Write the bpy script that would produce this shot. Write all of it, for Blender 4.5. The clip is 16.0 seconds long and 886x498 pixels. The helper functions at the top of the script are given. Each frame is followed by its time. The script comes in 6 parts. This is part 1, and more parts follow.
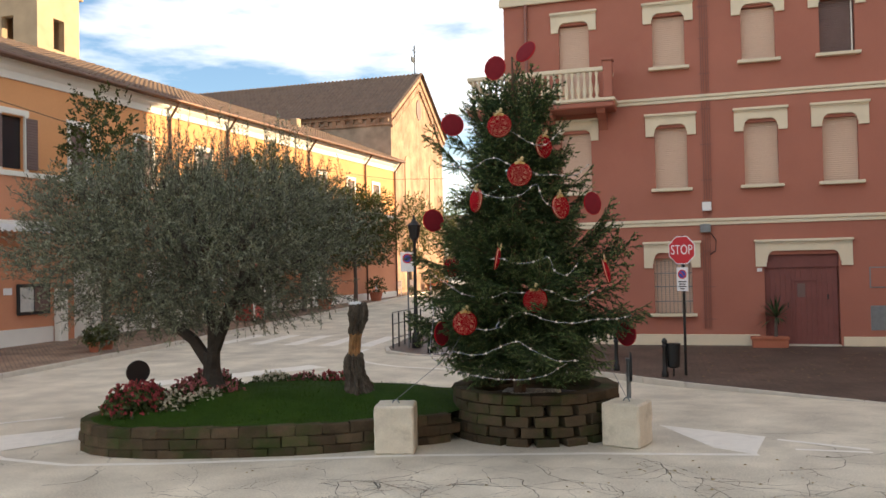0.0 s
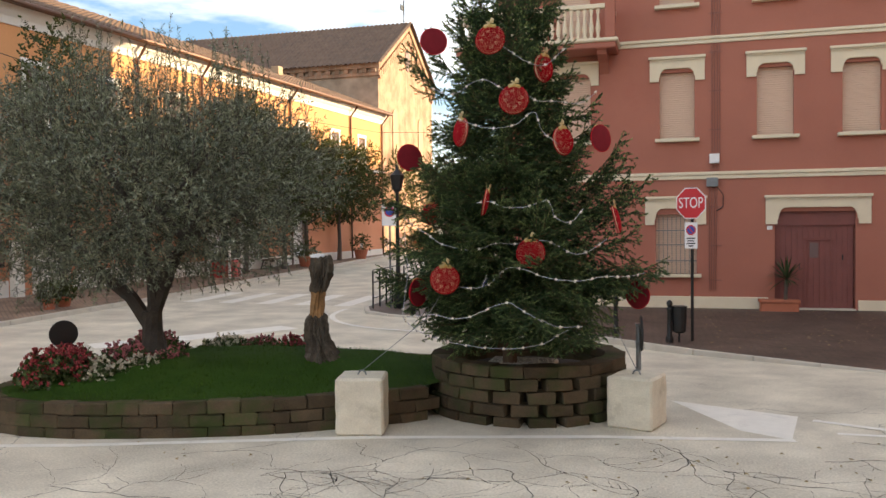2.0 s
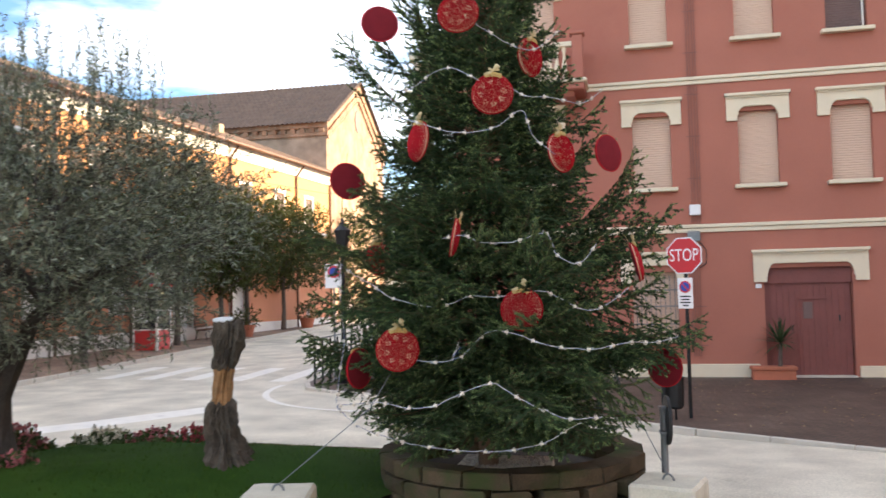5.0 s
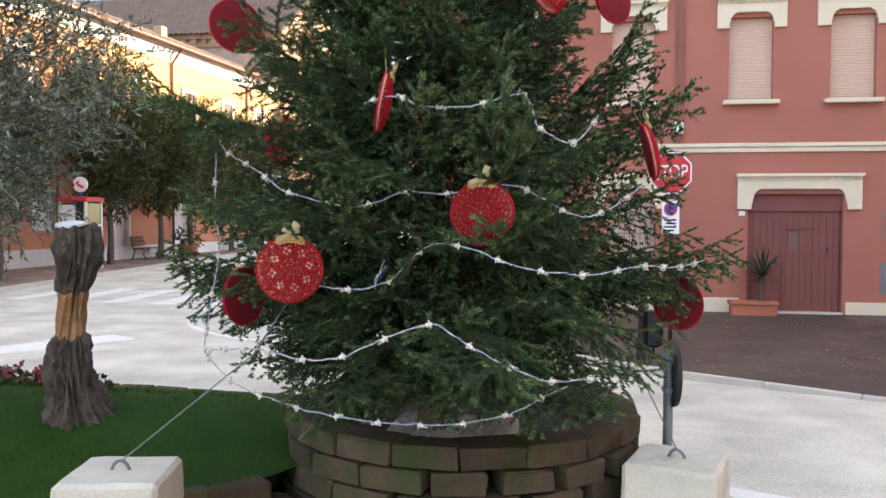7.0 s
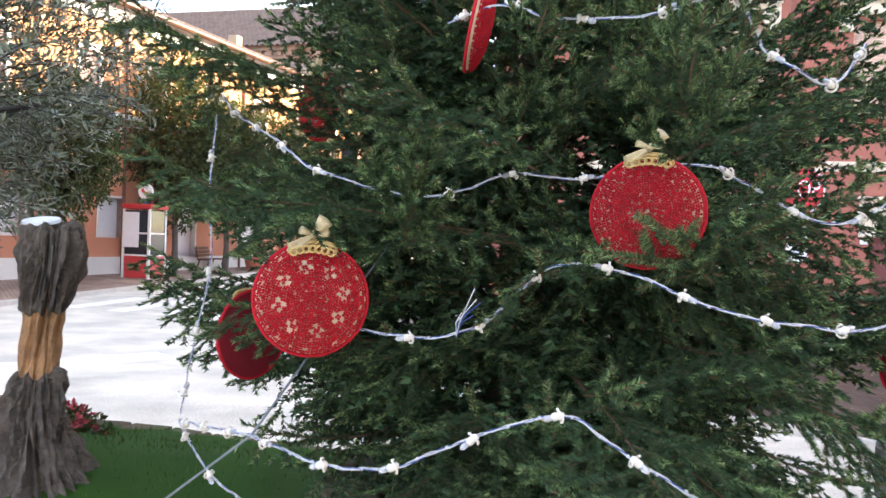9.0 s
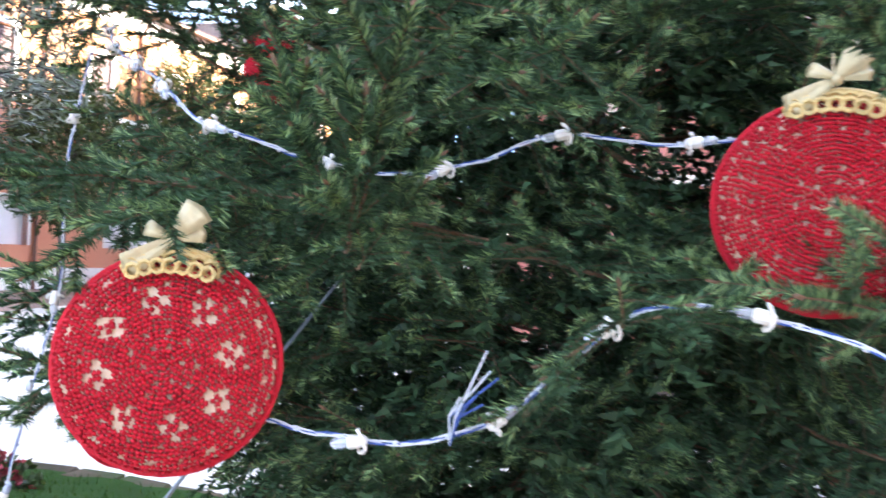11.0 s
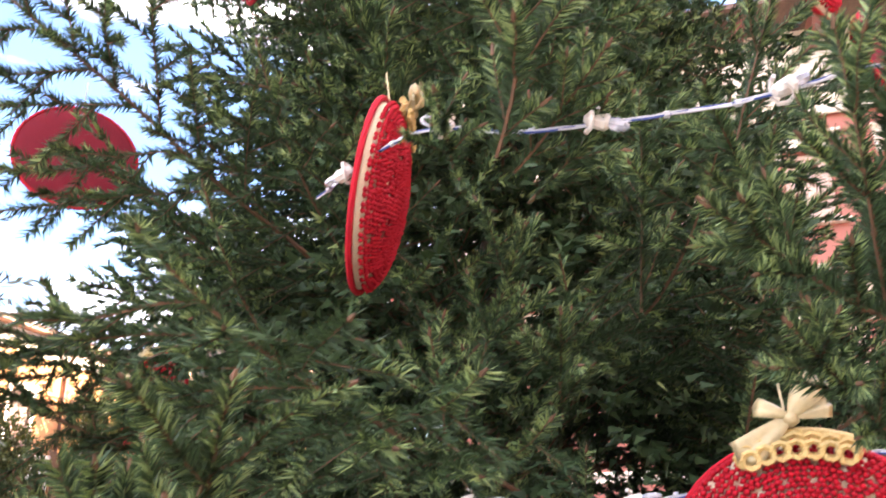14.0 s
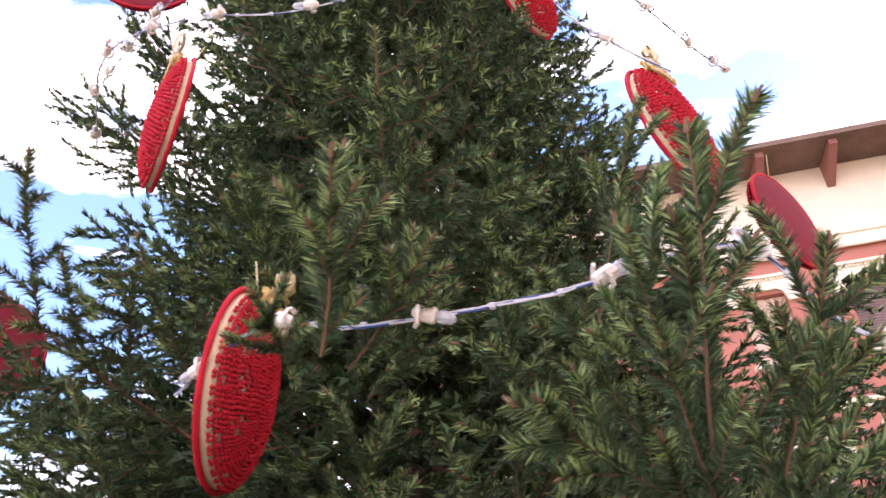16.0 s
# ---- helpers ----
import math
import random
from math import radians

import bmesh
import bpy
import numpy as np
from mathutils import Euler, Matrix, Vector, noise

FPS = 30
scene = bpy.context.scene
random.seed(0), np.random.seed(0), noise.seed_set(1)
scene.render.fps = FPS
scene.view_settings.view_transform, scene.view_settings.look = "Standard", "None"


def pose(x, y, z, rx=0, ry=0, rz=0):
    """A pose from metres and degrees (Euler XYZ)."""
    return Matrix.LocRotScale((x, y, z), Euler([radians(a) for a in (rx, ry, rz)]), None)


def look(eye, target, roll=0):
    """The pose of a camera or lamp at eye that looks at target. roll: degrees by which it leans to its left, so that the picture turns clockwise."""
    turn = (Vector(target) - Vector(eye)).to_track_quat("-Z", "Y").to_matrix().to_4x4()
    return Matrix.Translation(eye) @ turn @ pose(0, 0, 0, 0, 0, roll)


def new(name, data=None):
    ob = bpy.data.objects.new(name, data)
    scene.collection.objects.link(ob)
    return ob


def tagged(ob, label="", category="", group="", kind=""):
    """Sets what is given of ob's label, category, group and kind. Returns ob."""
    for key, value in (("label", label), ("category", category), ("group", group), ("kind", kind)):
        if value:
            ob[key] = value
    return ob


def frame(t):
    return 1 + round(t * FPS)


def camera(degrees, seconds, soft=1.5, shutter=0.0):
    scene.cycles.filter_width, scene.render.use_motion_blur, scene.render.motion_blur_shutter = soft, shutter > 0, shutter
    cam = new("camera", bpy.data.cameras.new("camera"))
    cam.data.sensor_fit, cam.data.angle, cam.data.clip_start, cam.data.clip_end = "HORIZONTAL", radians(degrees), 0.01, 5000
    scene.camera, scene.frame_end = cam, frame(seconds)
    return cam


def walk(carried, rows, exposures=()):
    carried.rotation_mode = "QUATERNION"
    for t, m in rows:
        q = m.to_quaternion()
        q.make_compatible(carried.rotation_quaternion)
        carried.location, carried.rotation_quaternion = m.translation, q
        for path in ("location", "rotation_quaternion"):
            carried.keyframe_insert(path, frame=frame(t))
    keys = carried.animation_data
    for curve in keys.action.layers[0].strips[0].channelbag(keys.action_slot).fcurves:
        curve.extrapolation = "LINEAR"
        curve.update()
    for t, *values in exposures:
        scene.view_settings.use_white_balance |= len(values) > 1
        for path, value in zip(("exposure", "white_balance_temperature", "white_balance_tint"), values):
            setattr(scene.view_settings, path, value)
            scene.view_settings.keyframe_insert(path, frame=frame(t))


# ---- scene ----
cam = camera(57.1, 16.0, shutter=0.4)
PATH = [
    (0, (1.261, 0.206, 2.325), (0.693, 2.123, 2.368), -1.2),
    (0.5, (1.209, 0.638, 2.302), (0.632, 2.553, 2.312), -0.3),
    (1, (1.11, 1.086, 2.251), (0.54, 3.003, 2.257), -0.6),
    (1.5, (1.023, 1.495, 2.206), (0.48, 3.42, 2.195), -0.9),
    (2, (0.897, 1.927, 2.167), (0.35, 3.85, 2.112), -0.6),
    (2.5, (0.774, 2.308, 2.15), (0.17, 4.213, 2.085), -0.8),
    (3, (0.671, 2.724, 2.128), (-0.017, 4.602, 2.115), -0.1),
    (3.5, (0.551, 3.105, 2.086), (-0.134, 4.984, 2.114), -0.5),
    (4, (0.449, 3.47, 2.066), (-0.182, 5.368, 2.11), -0.7),
    (4.5, (0.329, 3.894, 2.038), (-0.227, 5.814, 2.112), -0.5),
    (5, (0.215, 4.353, 2.011), (-0.216, 6.303, 2.122), -1.2),
    (5.2, (0.189, 4.534, 1.999), (-0.202, 6.492, 2.108), -1.4),
    (7.3, (-0.085, 6.526, 1.852), (-0.426, 8.495, 1.768), 0.3),
    (7.5, (-0.137, 6.684, 1.855), (-0.48, 8.652, 1.768), 0.4),
    (8, (-0.241, 7.09, 1.824), (-0.676, 9.041, 1.769), 1.6),
    (8.5, (-0.362, 7.433, 1.802), (-0.865, 9.368, 1.761), 1.9),
    (8.7, (-0.399, 7.562, 1.806), (-0.907, 9.496, 1.773), 2.0),
    (10.8, (-0.63, 8.692, 1.799), (-1.12, 10.631, 1.81), 2.6),
    (11, (-0.656, 8.742, 1.802), (-1.21, 10.664, 1.82), 3.1),
    (11.5, (-0.735, 8.773, 1.829), (-1.382, 10.665, 1.89), 2.6),
    (12, (-0.787, 8.792, 1.853), (-1.496, 10.658, 1.983), 1.2),
    (12.5, (-0.885, 8.825, 1.853), (-1.526, 10.708, 2.061), -0.2),
    (13, (-0.832, 8.893, 1.895), (-1.397, 10.794, 2.152), -1.3),
    (13.5, (-0.721, 8.951, 1.909), (-1.163, 10.822, 2.46), -1.5),
    (14, (-0.644, 8.965, 1.915), (-1.027, 10.782, 2.657), -1.8),
    (14.5, (-0.586, 8.988, 1.924), (-0.939, 10.763, 2.775), -2.2),
    (15, (-0.547, 8.976, 1.933), (-0.877, 10.687, 2.915), -3.0),
    (15.5, (-0.546, 8.959, 1.938), (-0.835, 10.62, 3.014), -4.6),
    (16, (-0.494, 8.992, 1.952), (-0.76, 10.657, 3.027), -5.4),
]
EXPOSURE = ((0, 2.22, 7900, 12), (2, 2.36, 7800, 12), (3, 2.70, 6950, 11), (3.5, 2.74, 7000, 12), (5, 2.82, 6950, 12), (7.5, 3.2, 6500, 12), (8.5, 3.45, 6400, 13), (11, 4.15, 5600, 16), (13, 4.2, 6550, 24), (14.5, 4.2, 7250, 33), (16, 3.8, 7200, 36))
walk(cam, [(t, look(eye, target, roll)) for t, eye, target, roll in PATH], EXPOSURE)

# ---- light ----
SUN_AZ, SUN_EL = 30.0, 12.0      # degrees from +x towards +y, and above the horizon
world = bpy.data.worlds.new("sky")
scene.world = world
world.use_nodes = True
wn, wl = world.node_tree.nodes, world.node_tree.links
sky = wn.new("ShaderNodeTexSky")
sky.sky_type, sky.sun_disc = "NISHITA", False
sky.sun_elevation, sky.sun_rotation = radians(SUN_EL), radians(90.0 - SUN_AZ)
sky.dust_density, sky.ozone_density = 0.6, 2.5
bg = wn["Background"]
bg.inputs["Strength"].default_value = 0.12
wtc = wn.new("ShaderNodeTexCoord")
wmap = wn.new("ShaderNodeMapping")
wmap.inputs["Scale"].default_value = (1.0, 1.0, 4.2)
wmap.inputs["Rotation"].default_value = (0.06, -0.05, 0.4)
cloud = wn.new("ShaderNodeTexNoise")
cloud.inputs["Scale"].default_value, cloud.inputs["Detail"].default_value, cloud.inputs["Roughness"].default_value = 2.3, 9.0, 0.56
cramp = wn.new("ShaderNodeValToRGB")
cramp.color_ramp.elements[0].position, cramp.color_ramp.elements[1].position = 0.435, 0.665
wmix = wn.new("ShaderNodeMix")
wmix.data_type = "RGBA"
wmix.inputs["B"].default_value = (4.0, 4.1, 4.2, 1)
wl.new(wtc.outputs["Generated"], wmap.inputs["Vector"])
wl.new(wmap.outputs["Vector"], cloud.inputs["Vector"])
wl.new(cloud.outputs["Fac"], cramp.inputs["Fac"])
wl.new(cramp.outputs["Color"], wmix.inputs["Factor"])
wdim = wn.new("ShaderNodeMix")
wdim.data_type, wdim.blend_type = "RGBA", "MULTIPLY"
wdim.inputs["Factor"].default_value, wdim.inputs["B"].default_value = 1.0, (0.45, 0.52, 0.60, 1)
wl.new(sky.outputs["Color"], wdim.inputs["A"])
wl.new(wdim.outputs["Result"], wmix.inputs["A"])
wl.new(wmix.outputs["Result"], bg.inputs["Color"])
sun_data = bpy.data.lights.new("sun", "SUN")
sun_data.energy, sun_data.angle, sun_data.color = 2.3, radians(0.6), (1.0, 0.82, 0.58)
sun = new("sun", sun_data)
sd = Vector((math.cos(radians(SUN_EL)) * math.cos(radians(SUN_AZ)), math.cos(radians(SUN_EL)) * math.sin(radians(SUN_AZ)), math.sin(radians(SUN_EL))))
sun.matrix_world = look(sd * 60, (0, 0, 0))


# ---- materials ----
def mat(name, color, rough=0.8, var=0.15, scale=6.0, fine=60.0, bump=0.25, metal=0.0, second=None, amount=0.5, obj_var=0.0, spec=0.5, dist=0.01):
    """A surface with stains at one scale and grain at another; second: a colour that shows in patches."""
    m = bpy.data.materials.new(name)
    m.use_nodes = True
    n, l = m.node_tree.nodes, m.node_tree.links
    p = n["Principled BSDF"]
    p.inputs["Roughness"].default_value, p.inputs["Metallic"].default_value = rough, metal
    p.inputs["Specular IOR Level"].default_value = spec
    tc = n.new("ShaderNodeTexCoord")
    a, b = n.new("ShaderNodeTexNoise"), n.new("ShaderNodeTexNoise")
    a.inputs["Scale"].default_value, a.inputs["Detail"].default_value = scale, 6.0
    b.inputs["Scale"].default_value, b.inputs["Detail"].default_value = fine, 4.0
    geo = n.new("ShaderNodeNewGeometry")
    for t in (a, b):
        l.new(geo.outputs["Position"], t.inputs["Vector"])
    mix = n.new("ShaderNodeMix")
    mix.data_type = "RGBA"
    dark = tuple(c * (1 - var) for c in color)
    light = tuple(min(1, c * (1 + var)) for c in color)
    mix.inputs["A"].default_value, mix.inputs["B"].default_value = (*dark, 1), (*light, 1)
    ramp = n.new("ShaderNodeMapRange")
    ramp.inputs["From Min"].default_value, ramp.inputs["From Max"].default_value = 0.3, 0.7
    add = n.new("ShaderNodeMath")
    add.operation = "MULTIPLY_ADD"
    add.inputs[1].default_value = 0.45
    l.new(b.outputs["Fac"], add.inputs[0])
    half = n.new("ShaderNodeMath")
    half.operation = "MULTIPLY"
    half.inputs[1].default_value = 0.55
    l.new(a.outputs["Fac"], half.inputs[0])
    l.new(half.outputs[0], add.inputs[2])
    l.new(add.outputs[0], ramp.inputs["Value"])
    l.new(ramp.outputs["Result"], mix.inputs["Factor"])
    last = mix.outputs["Result"]
    if second:
        s = n.new("ShaderNodeTexNoise")
        s.inputs["Scale"].default_value, s.inputs["Detail"].default_value, s.inputs["Roughness"].default_value = scale * 0.45, 8.0, 0.65
        l.new(geo.outputs["Position"], s.inputs["Vector"])
        r = n.new("ShaderNodeMapRange")
        r.inputs["From Min"].default_value, r.inputs["From Max"].default_value = 0.75 - 0.4 * amount, 0.95 - 0.4 * amount
        l.new(s.outputs["Fac"], r.inputs["Value"])
        m2 = n.new("ShaderNodeMix")
        m2.data_type = "RGBA"
        m2.inputs["B"].default_value = (*second, 1)
        l.new(last, m2.inputs["A"])
        l.new(r.outputs["Result"], m2.inputs["Factor"])
        last = m2.outputs["Result"]
    if obj_var:
        oi = n.new("ShaderNodeObjectInfo")
        hs = n.new("ShaderNodeHueSaturation")
        mr = n.new("ShaderNodeMapRange")
        mr.inputs["To Min"].default_value, mr.inputs["To Max"].default_value = 1 - obj_var, 1 + obj_var
        l.new(oi.outputs["Random"], mr.inputs["Value"])
        l.new(mr.outputs["Result"], hs.inputs["Value"])
        l.new(last, hs.inputs["Color"])
        last = hs.outputs["Color"]
    l.new(last, p.inputs["Base Color"])
    if bump:
        bp = n.new("ShaderNodeBump")
        bp.inputs["Strength"].default_value, bp.inputs["Distance"].default_value = bump, dist
        l.new(add.outputs[0], bp.inputs["Height"])
        l.new(bp.outputs["Normal"], p.inputs["Normal"])
    return m


def leafmat(name, color, back, rough=0.5, var=0.25, trans=0.25, spec=0.3):
    """Foliage: varied from leaf to leaf, letting some light through."""
    m = mat(name, color, rough, var, 2.5, 14.0, 0.0, spec=spec)
    n, l = m.node_tree.nodes, m.node_tree.links
    p, out = n["Principled BSDF"], n["Material Output"]
    geo = n.new("ShaderNodeNewGeometry")
    hs = n.new("ShaderNodeHueSaturation")
    mr = n.new("ShaderNodeMapRange")
    mr.inputs["To Min"].default_value, mr.inputs["To Max"].default_value = 1 - var * 1.6, 1 + var * 1.6
    l.new(geo.outputs["Random Per Island"], mr.inputs["Value"])
    l.new(mr.outputs["Result"], hs.inputs["Value"])
    l.new(p.inputs["Base Color"].links[0].from_socket, hs.inputs["Color"])
    l.new(hs.outputs["Color"], p.inputs["Base Color"])
    t = n.new("ShaderNodeBsdfTranslucent")
    t.inputs["Color"].default_value = (*back, 1)
    mx = n.new("ShaderNodeMixShader")
    mx.inputs[0].default_value = trans
    l.new(p.outputs[0], mx.inputs[1])
    l.new(t.outputs[0], mx.inputs[2])
    l.new(mx.outputs[0], out.inputs["Surface"])
    return m


def brickmat(name, c1, c2, mortar, size, rough=0.8, bump=0.4, rot=0.0):
    """Small pavers or bricks, too far away to be told apart; size: the length of one."""
    m = bpy.data.materials.new(name)
    m.use_nodes = True
    n, l = m.node_tree.nodes, m.node_tree.links
    p = n["Principled BSDF"]
    p.inputs["Roughness"].default_value = rough
    geo, mp, bt, nz = n.new("ShaderNodeNewGeometry"), n.new("ShaderNodeMapping"), n.new("ShaderNodeTexBrick"), n.new("ShaderNodeTexNoise")
    mp.inputs["Rotation"].default_value = (0, 0, rot)
    bt.inputs["Scale"].default_value = 1.0
    bt.inputs["Brick Width"].default_value, bt.inputs["Row Height"].default_value = size, size * 0.5
    bt.inputs["Mortar Size"].default_value = size * 0.05
    bt.inputs["Color1"].default_value, bt.inputs["Color2"].default_value, bt.inputs["Mortar"].default_value = (*c1, 1), (*c2, 1), (*mortar, 1)
    nz.inputs["Scale"].default_value, nz.inputs["Detail"].default_value = 1.1, 8.0
    l.new(geo.outputs["Position"], mp.inputs["Vector"])
    l.new(mp.outputs["Vector"], bt.inputs["Vector"])
    l.new(geo.outputs["Position"], nz.inputs["Vector"])
    hs, mr = n.new("ShaderNodeHueSaturation"), n.new("ShaderNodeMapRange")
    mr.inputs["From Min"].default_value, mr.inputs["From Max"].default_value, mr.inputs["To Min"].default_value, mr.inputs["To Max"].default_value = 0.3, 0.7, 0.6, 1.3
    l.new(nz.outputs["Fac"], mr.inputs["Value"])
    l.new(mr.outputs["Result"], hs.inputs["Value"])
    l.new(bt.outputs["Color"], hs.inputs["Color"])
    l.new(hs.outputs["Color"], p.inputs["Base Color"])
    bp = n.new("ShaderNodeBump")
    bp.inputs["Strength"].default_value, bp.inputs["Distance"].default_value, bp.invert = bump, 0.006, True
    l.new(bt.outputs["Fac"], bp.inputs["Height"])
    l.new(bp.outputs["Normal"], p.inputs["Normal"])
    return m


ASPHALT = mat("asphalt", (0.56, 0.515, 0.42), 0.85, 0.42, 1.1, 48.0, 0.8, second=(0.42, 0.385, 0.32), amount=0.50, dist=0.008)
PAINT = mat("road_paint", (0.74, 0.715, 0.655), 0.75, 0.10, 5.0, 90.0, 0.3, second=(0.42, 0.41, 0.39), amount=0.45)
CRACK = mat("crack", (0.035, 0.032, 0.03), 0.95, 0.3, 9.0, 80.0, 0.3)
KERB = mat("kerb_stone", (0.52, 0.485, 0.42), 0.85, 0.15, 4.0, 60.0, 0.4)
PAVERS_R = brickmat("dark_pavers", (0.085, 0.058, 0.045), (0.12, 0.085, 0.066), (0.045, 0.035, 0.03), 0.21, 0.6, rot=0.75)
PAVERS_L = brickmat("clay_pavers", (0.30, 0.20, 0.14), (0.24, 0.165, 0.12), (0.16, 0.12, 0.09), 0.21, 0.85, rot=0.75)
RED = mat("red_render", (0.40, 0.150, 0.105), 0.9, 0.10, 0.7, 45.0, 0.25, second=(0.37, 0.125, 0.09), amount=0.45)
CREAM = mat("cream_stucco", (0.72, 0.63, 0.47), 0.85, 0.08, 2.0, 60.0, 0.25, second=(0.55, 0.47, 0.35), amount=0.3)
SHUTTER = mat("roller_shutter", (0.64, 0.46, 0.35), 0.55, 0.06, 1.5, 30.0, 0.1)
SHUTTER_D = mat("dark_shutter", (0.16, 0.10, 0.09), 0.6, 0.15, 3.0, 40.0, 0.2)
DOORRED = mat("door_paint", (0.20, 0.062, 0.052), 0.6, 0.16, 2.5, 40.0, 0.3)
ORANGE = mat("orange_render", (0.70, 0.33, 0.145), 0.9, 0.12, 0.5, 40.0, 0.25, second=(0.60, 0.28, 0.13), amount=0.45)
SALMON = mat("salmon_render", (0.60, 0.26, 0.15), 0.9, 0.10, 0.8, 40.0, 0.25)
WHITE = mat("white_paint", (0.78, 0.76, 0.70), 0.8, 0.06, 2.0, 50.0, 0.2)
TILE = mat("roof_tile", (0.155, 0.098, 0.068), 0.9, 0.35, 2.2, 22.0, 0.5, second=(0.12, 0.085, 0.065), amount=0.5)
CHURCHB = brickmat("church_brick", (0.40, 0.23, 0.15), (0.33, 0.19, 0.12), (0.36, 0.27, 0.2), 0.4, 0.9)
TOWERB = mat("tower_brick", (0.40, 0.29, 0.19), 0.9, 0.18, 1.2, 30.0, 0.4)
GUTTER = mat("gutter", (0.16, 0.085, 0.06), 0.5, 0.15, 3.0, 40.0, 0.1, metal=0.5)
PIPEM = mat("pipe_paint", (0.26, 0.105, 0.08), 0.5, 0.15, 3.0, 40.0, 0.1)
METAL = mat("dark_metal", (0.03, 0.032, 0.034), 0.45, 0.2, 8.0, 60.0, 0.1, metal=0.6)
GREYM = mat("grey_metal", (0.22, 0.24, 0.25), 0.5, 0.15, 8.0, 60.0, 0.15, metal=0.6)
BLACKP = mat("black_plastic", (0.012, 0.012, 0.013), 0.5, 0.2, 8.0, 60.0, 0.1)
CONC = mat("concrete", (0.62, 0.57, 0.46), 0.9, 0.18, 5.0, 70.0, 0.8, second=(0.34, 0.30, 0.22), amount=0.42, dist=0.012)
BLOCK = mat("wall_block", (0.082, 0.060, 0.037), 0.95, 0.34, 5.0, 70.0, 0.8, second=(0.045, 0.060, 0.020), amount=0.72, obj_var=0.28, spec=0.2, dist=0.012)
SOIL = mat("soil", (0.035, 0.025, 0.018), 1.0, 0.35, 8.0, 60.0, 0.8, dist=0.02)
GRASS = mat("turf", (0.024, 0.060, 0.008), 0.9, 0.3, 3.0, 120.0, 0.9, second=(0.042, 0.082, 0.012), amount=0.5, spec=0.1, dist=0.02)
GRAVEL = mat("gravel", (0.34, 0.31, 0.27), 0.95, 0.45, 12.0, 60.0, 0.8)
BARKS = mat("spruce_bark", (0.12, 0.075, 0.048), 0.95, 0.35, 9.0, 60.0, 0.8)
TWIG = mat("spruce_twig", (0.135, 0.070, 0.034), 0.8, 0.3, 20.0, 90.0, 0.3)
BARKO = mat("olive_bark", (0.055, 0.045, 0.036), 0.95, 0.35, 9.0, 50.0, 0.8)
BARKG = mat("street_bark", (0.12, 0.10, 0.085), 0.95, 0.3, 9.0, 50.0, 0.6)
DEAD = mat("dead_olive_wood", (0.098, 0.078, 0.058), 0.95, 0.5, 11.0, 45.0, 1.0, second=(0.05, 0.04, 0.032), amount=0.6, dist=0.035)
BARE = mat("bare_wood", (0.33, 0.175, 0.075), 0.85, 0.35, 9.0, 45.0, 0.9, second=(0.14, 0.08, 0.045), amount=0.5)
# contrast widened: inner shade put into the dark needles, light into the young tips
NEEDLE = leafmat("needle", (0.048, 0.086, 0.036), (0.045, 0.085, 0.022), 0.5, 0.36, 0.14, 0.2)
NEEDLE_T = leafmat("young_lit_needle", (0.235, 0.320, 0.125), (0.22, 0.31, 0.07), 0.48, 0.30, 0.20, 0.22)
OLIVE = leafmat("olive_leaf", (0.168, 0.188, 0.128), (0.12, 0.14, 0.055), 0.38, 0.45, 0.15, 0.45)
LAUREL = leafmat("tree_leaf", (0.055, 0.075, 0.022), (0.10, 0.10, 0.02), 0.45, 0.4, 0.25)
PALM = leafmat("yucca_leaf", (0.04, 0.07, 0.03), (0.05, 0.08, 0.02), 0.5, 0.3, 0.15)
FL_RED = leafmat("red_petal", (0.40, 0.075, 0.085), (0.3, 0.03, 0.03), 0.6, 0.35, 0.2)
FL_PINK = leafmat("pink_petal", (0.45, 0.16, 0.17), (0.4, 0.1, 0.1), 0.6, 0.35, 0.2)
FL_WHITE = leafmat("white_petal", (0.62, 0.58, 0.46), (0.6, 0.55, 0.4), 0.6, 0.25, 0.2)
FL_LEAF = leafmat("bed_leaf", (0.07, 0.10, 0.035), (0.08, 0.11, 0.02), 0.5, 0.35, 0.2)
YARN = mat("red_yarn", (0.42, 0.006, 0.015), 0.8, 0.22, 40.0, 300.0, 0.5, spec=0.3, dist=0.003)
CLOTH = mat("dark_red_felt", (0.17, 0.009, 0.016), 0.85, 0.15, 12.0, 250.0, 0.3, spec=0.25)
BEIGE = mat("cream_lining", (0.66, 0.52, 0.33), 0.85, 0.10, 15.0, 200.0, 0.3)
GOLD = mat("gold_yarn", (0.55, 0.38, 0.13), 0.55, 0.25, 40.0, 250.0, 0.5, metal=0.15)
RIBBON = mat("gold_ribbon", (0.48, 0.38, 0.19), 0.4, 0.18, 20.0, 120.0, 0.2, metal=0.2)
CORDW = mat("white_cord", (0.46, 0.455, 0.44), 0.5, 0.1, 20.0, 200.0, 0.1)
CORDB = mat("blue_cord", (0.03, 0.06, 0.20), 0.5, 0.15, 20.0, 200.0, 0.1)
HOLDER = mat("lamp_holder", (0.66, 0.60, 0.50), 0.5, 0.1, 20.0, 200.0, 0.1)
SIGNRED = mat("sign_red", (0.55, 0.025, 0.035), 0.4, 0.06, 6.0, 60.0, 0.05)
SIGNWHITE = mat("sign_white", (0.80, 0.80, 0.80), 0.4, 0.05, 6.0, 60.0, 0.05)
SIGNBLUE = mat("sign_blue", (0.03, 0.07, 0.35), 0.4, 0.06, 6.0, 60.0, 0.05)
BOOTHRED = mat("booth_red", (0.50, 0.035, 0.035), 0.45, 0.1, 3.0, 50.0, 0.1)
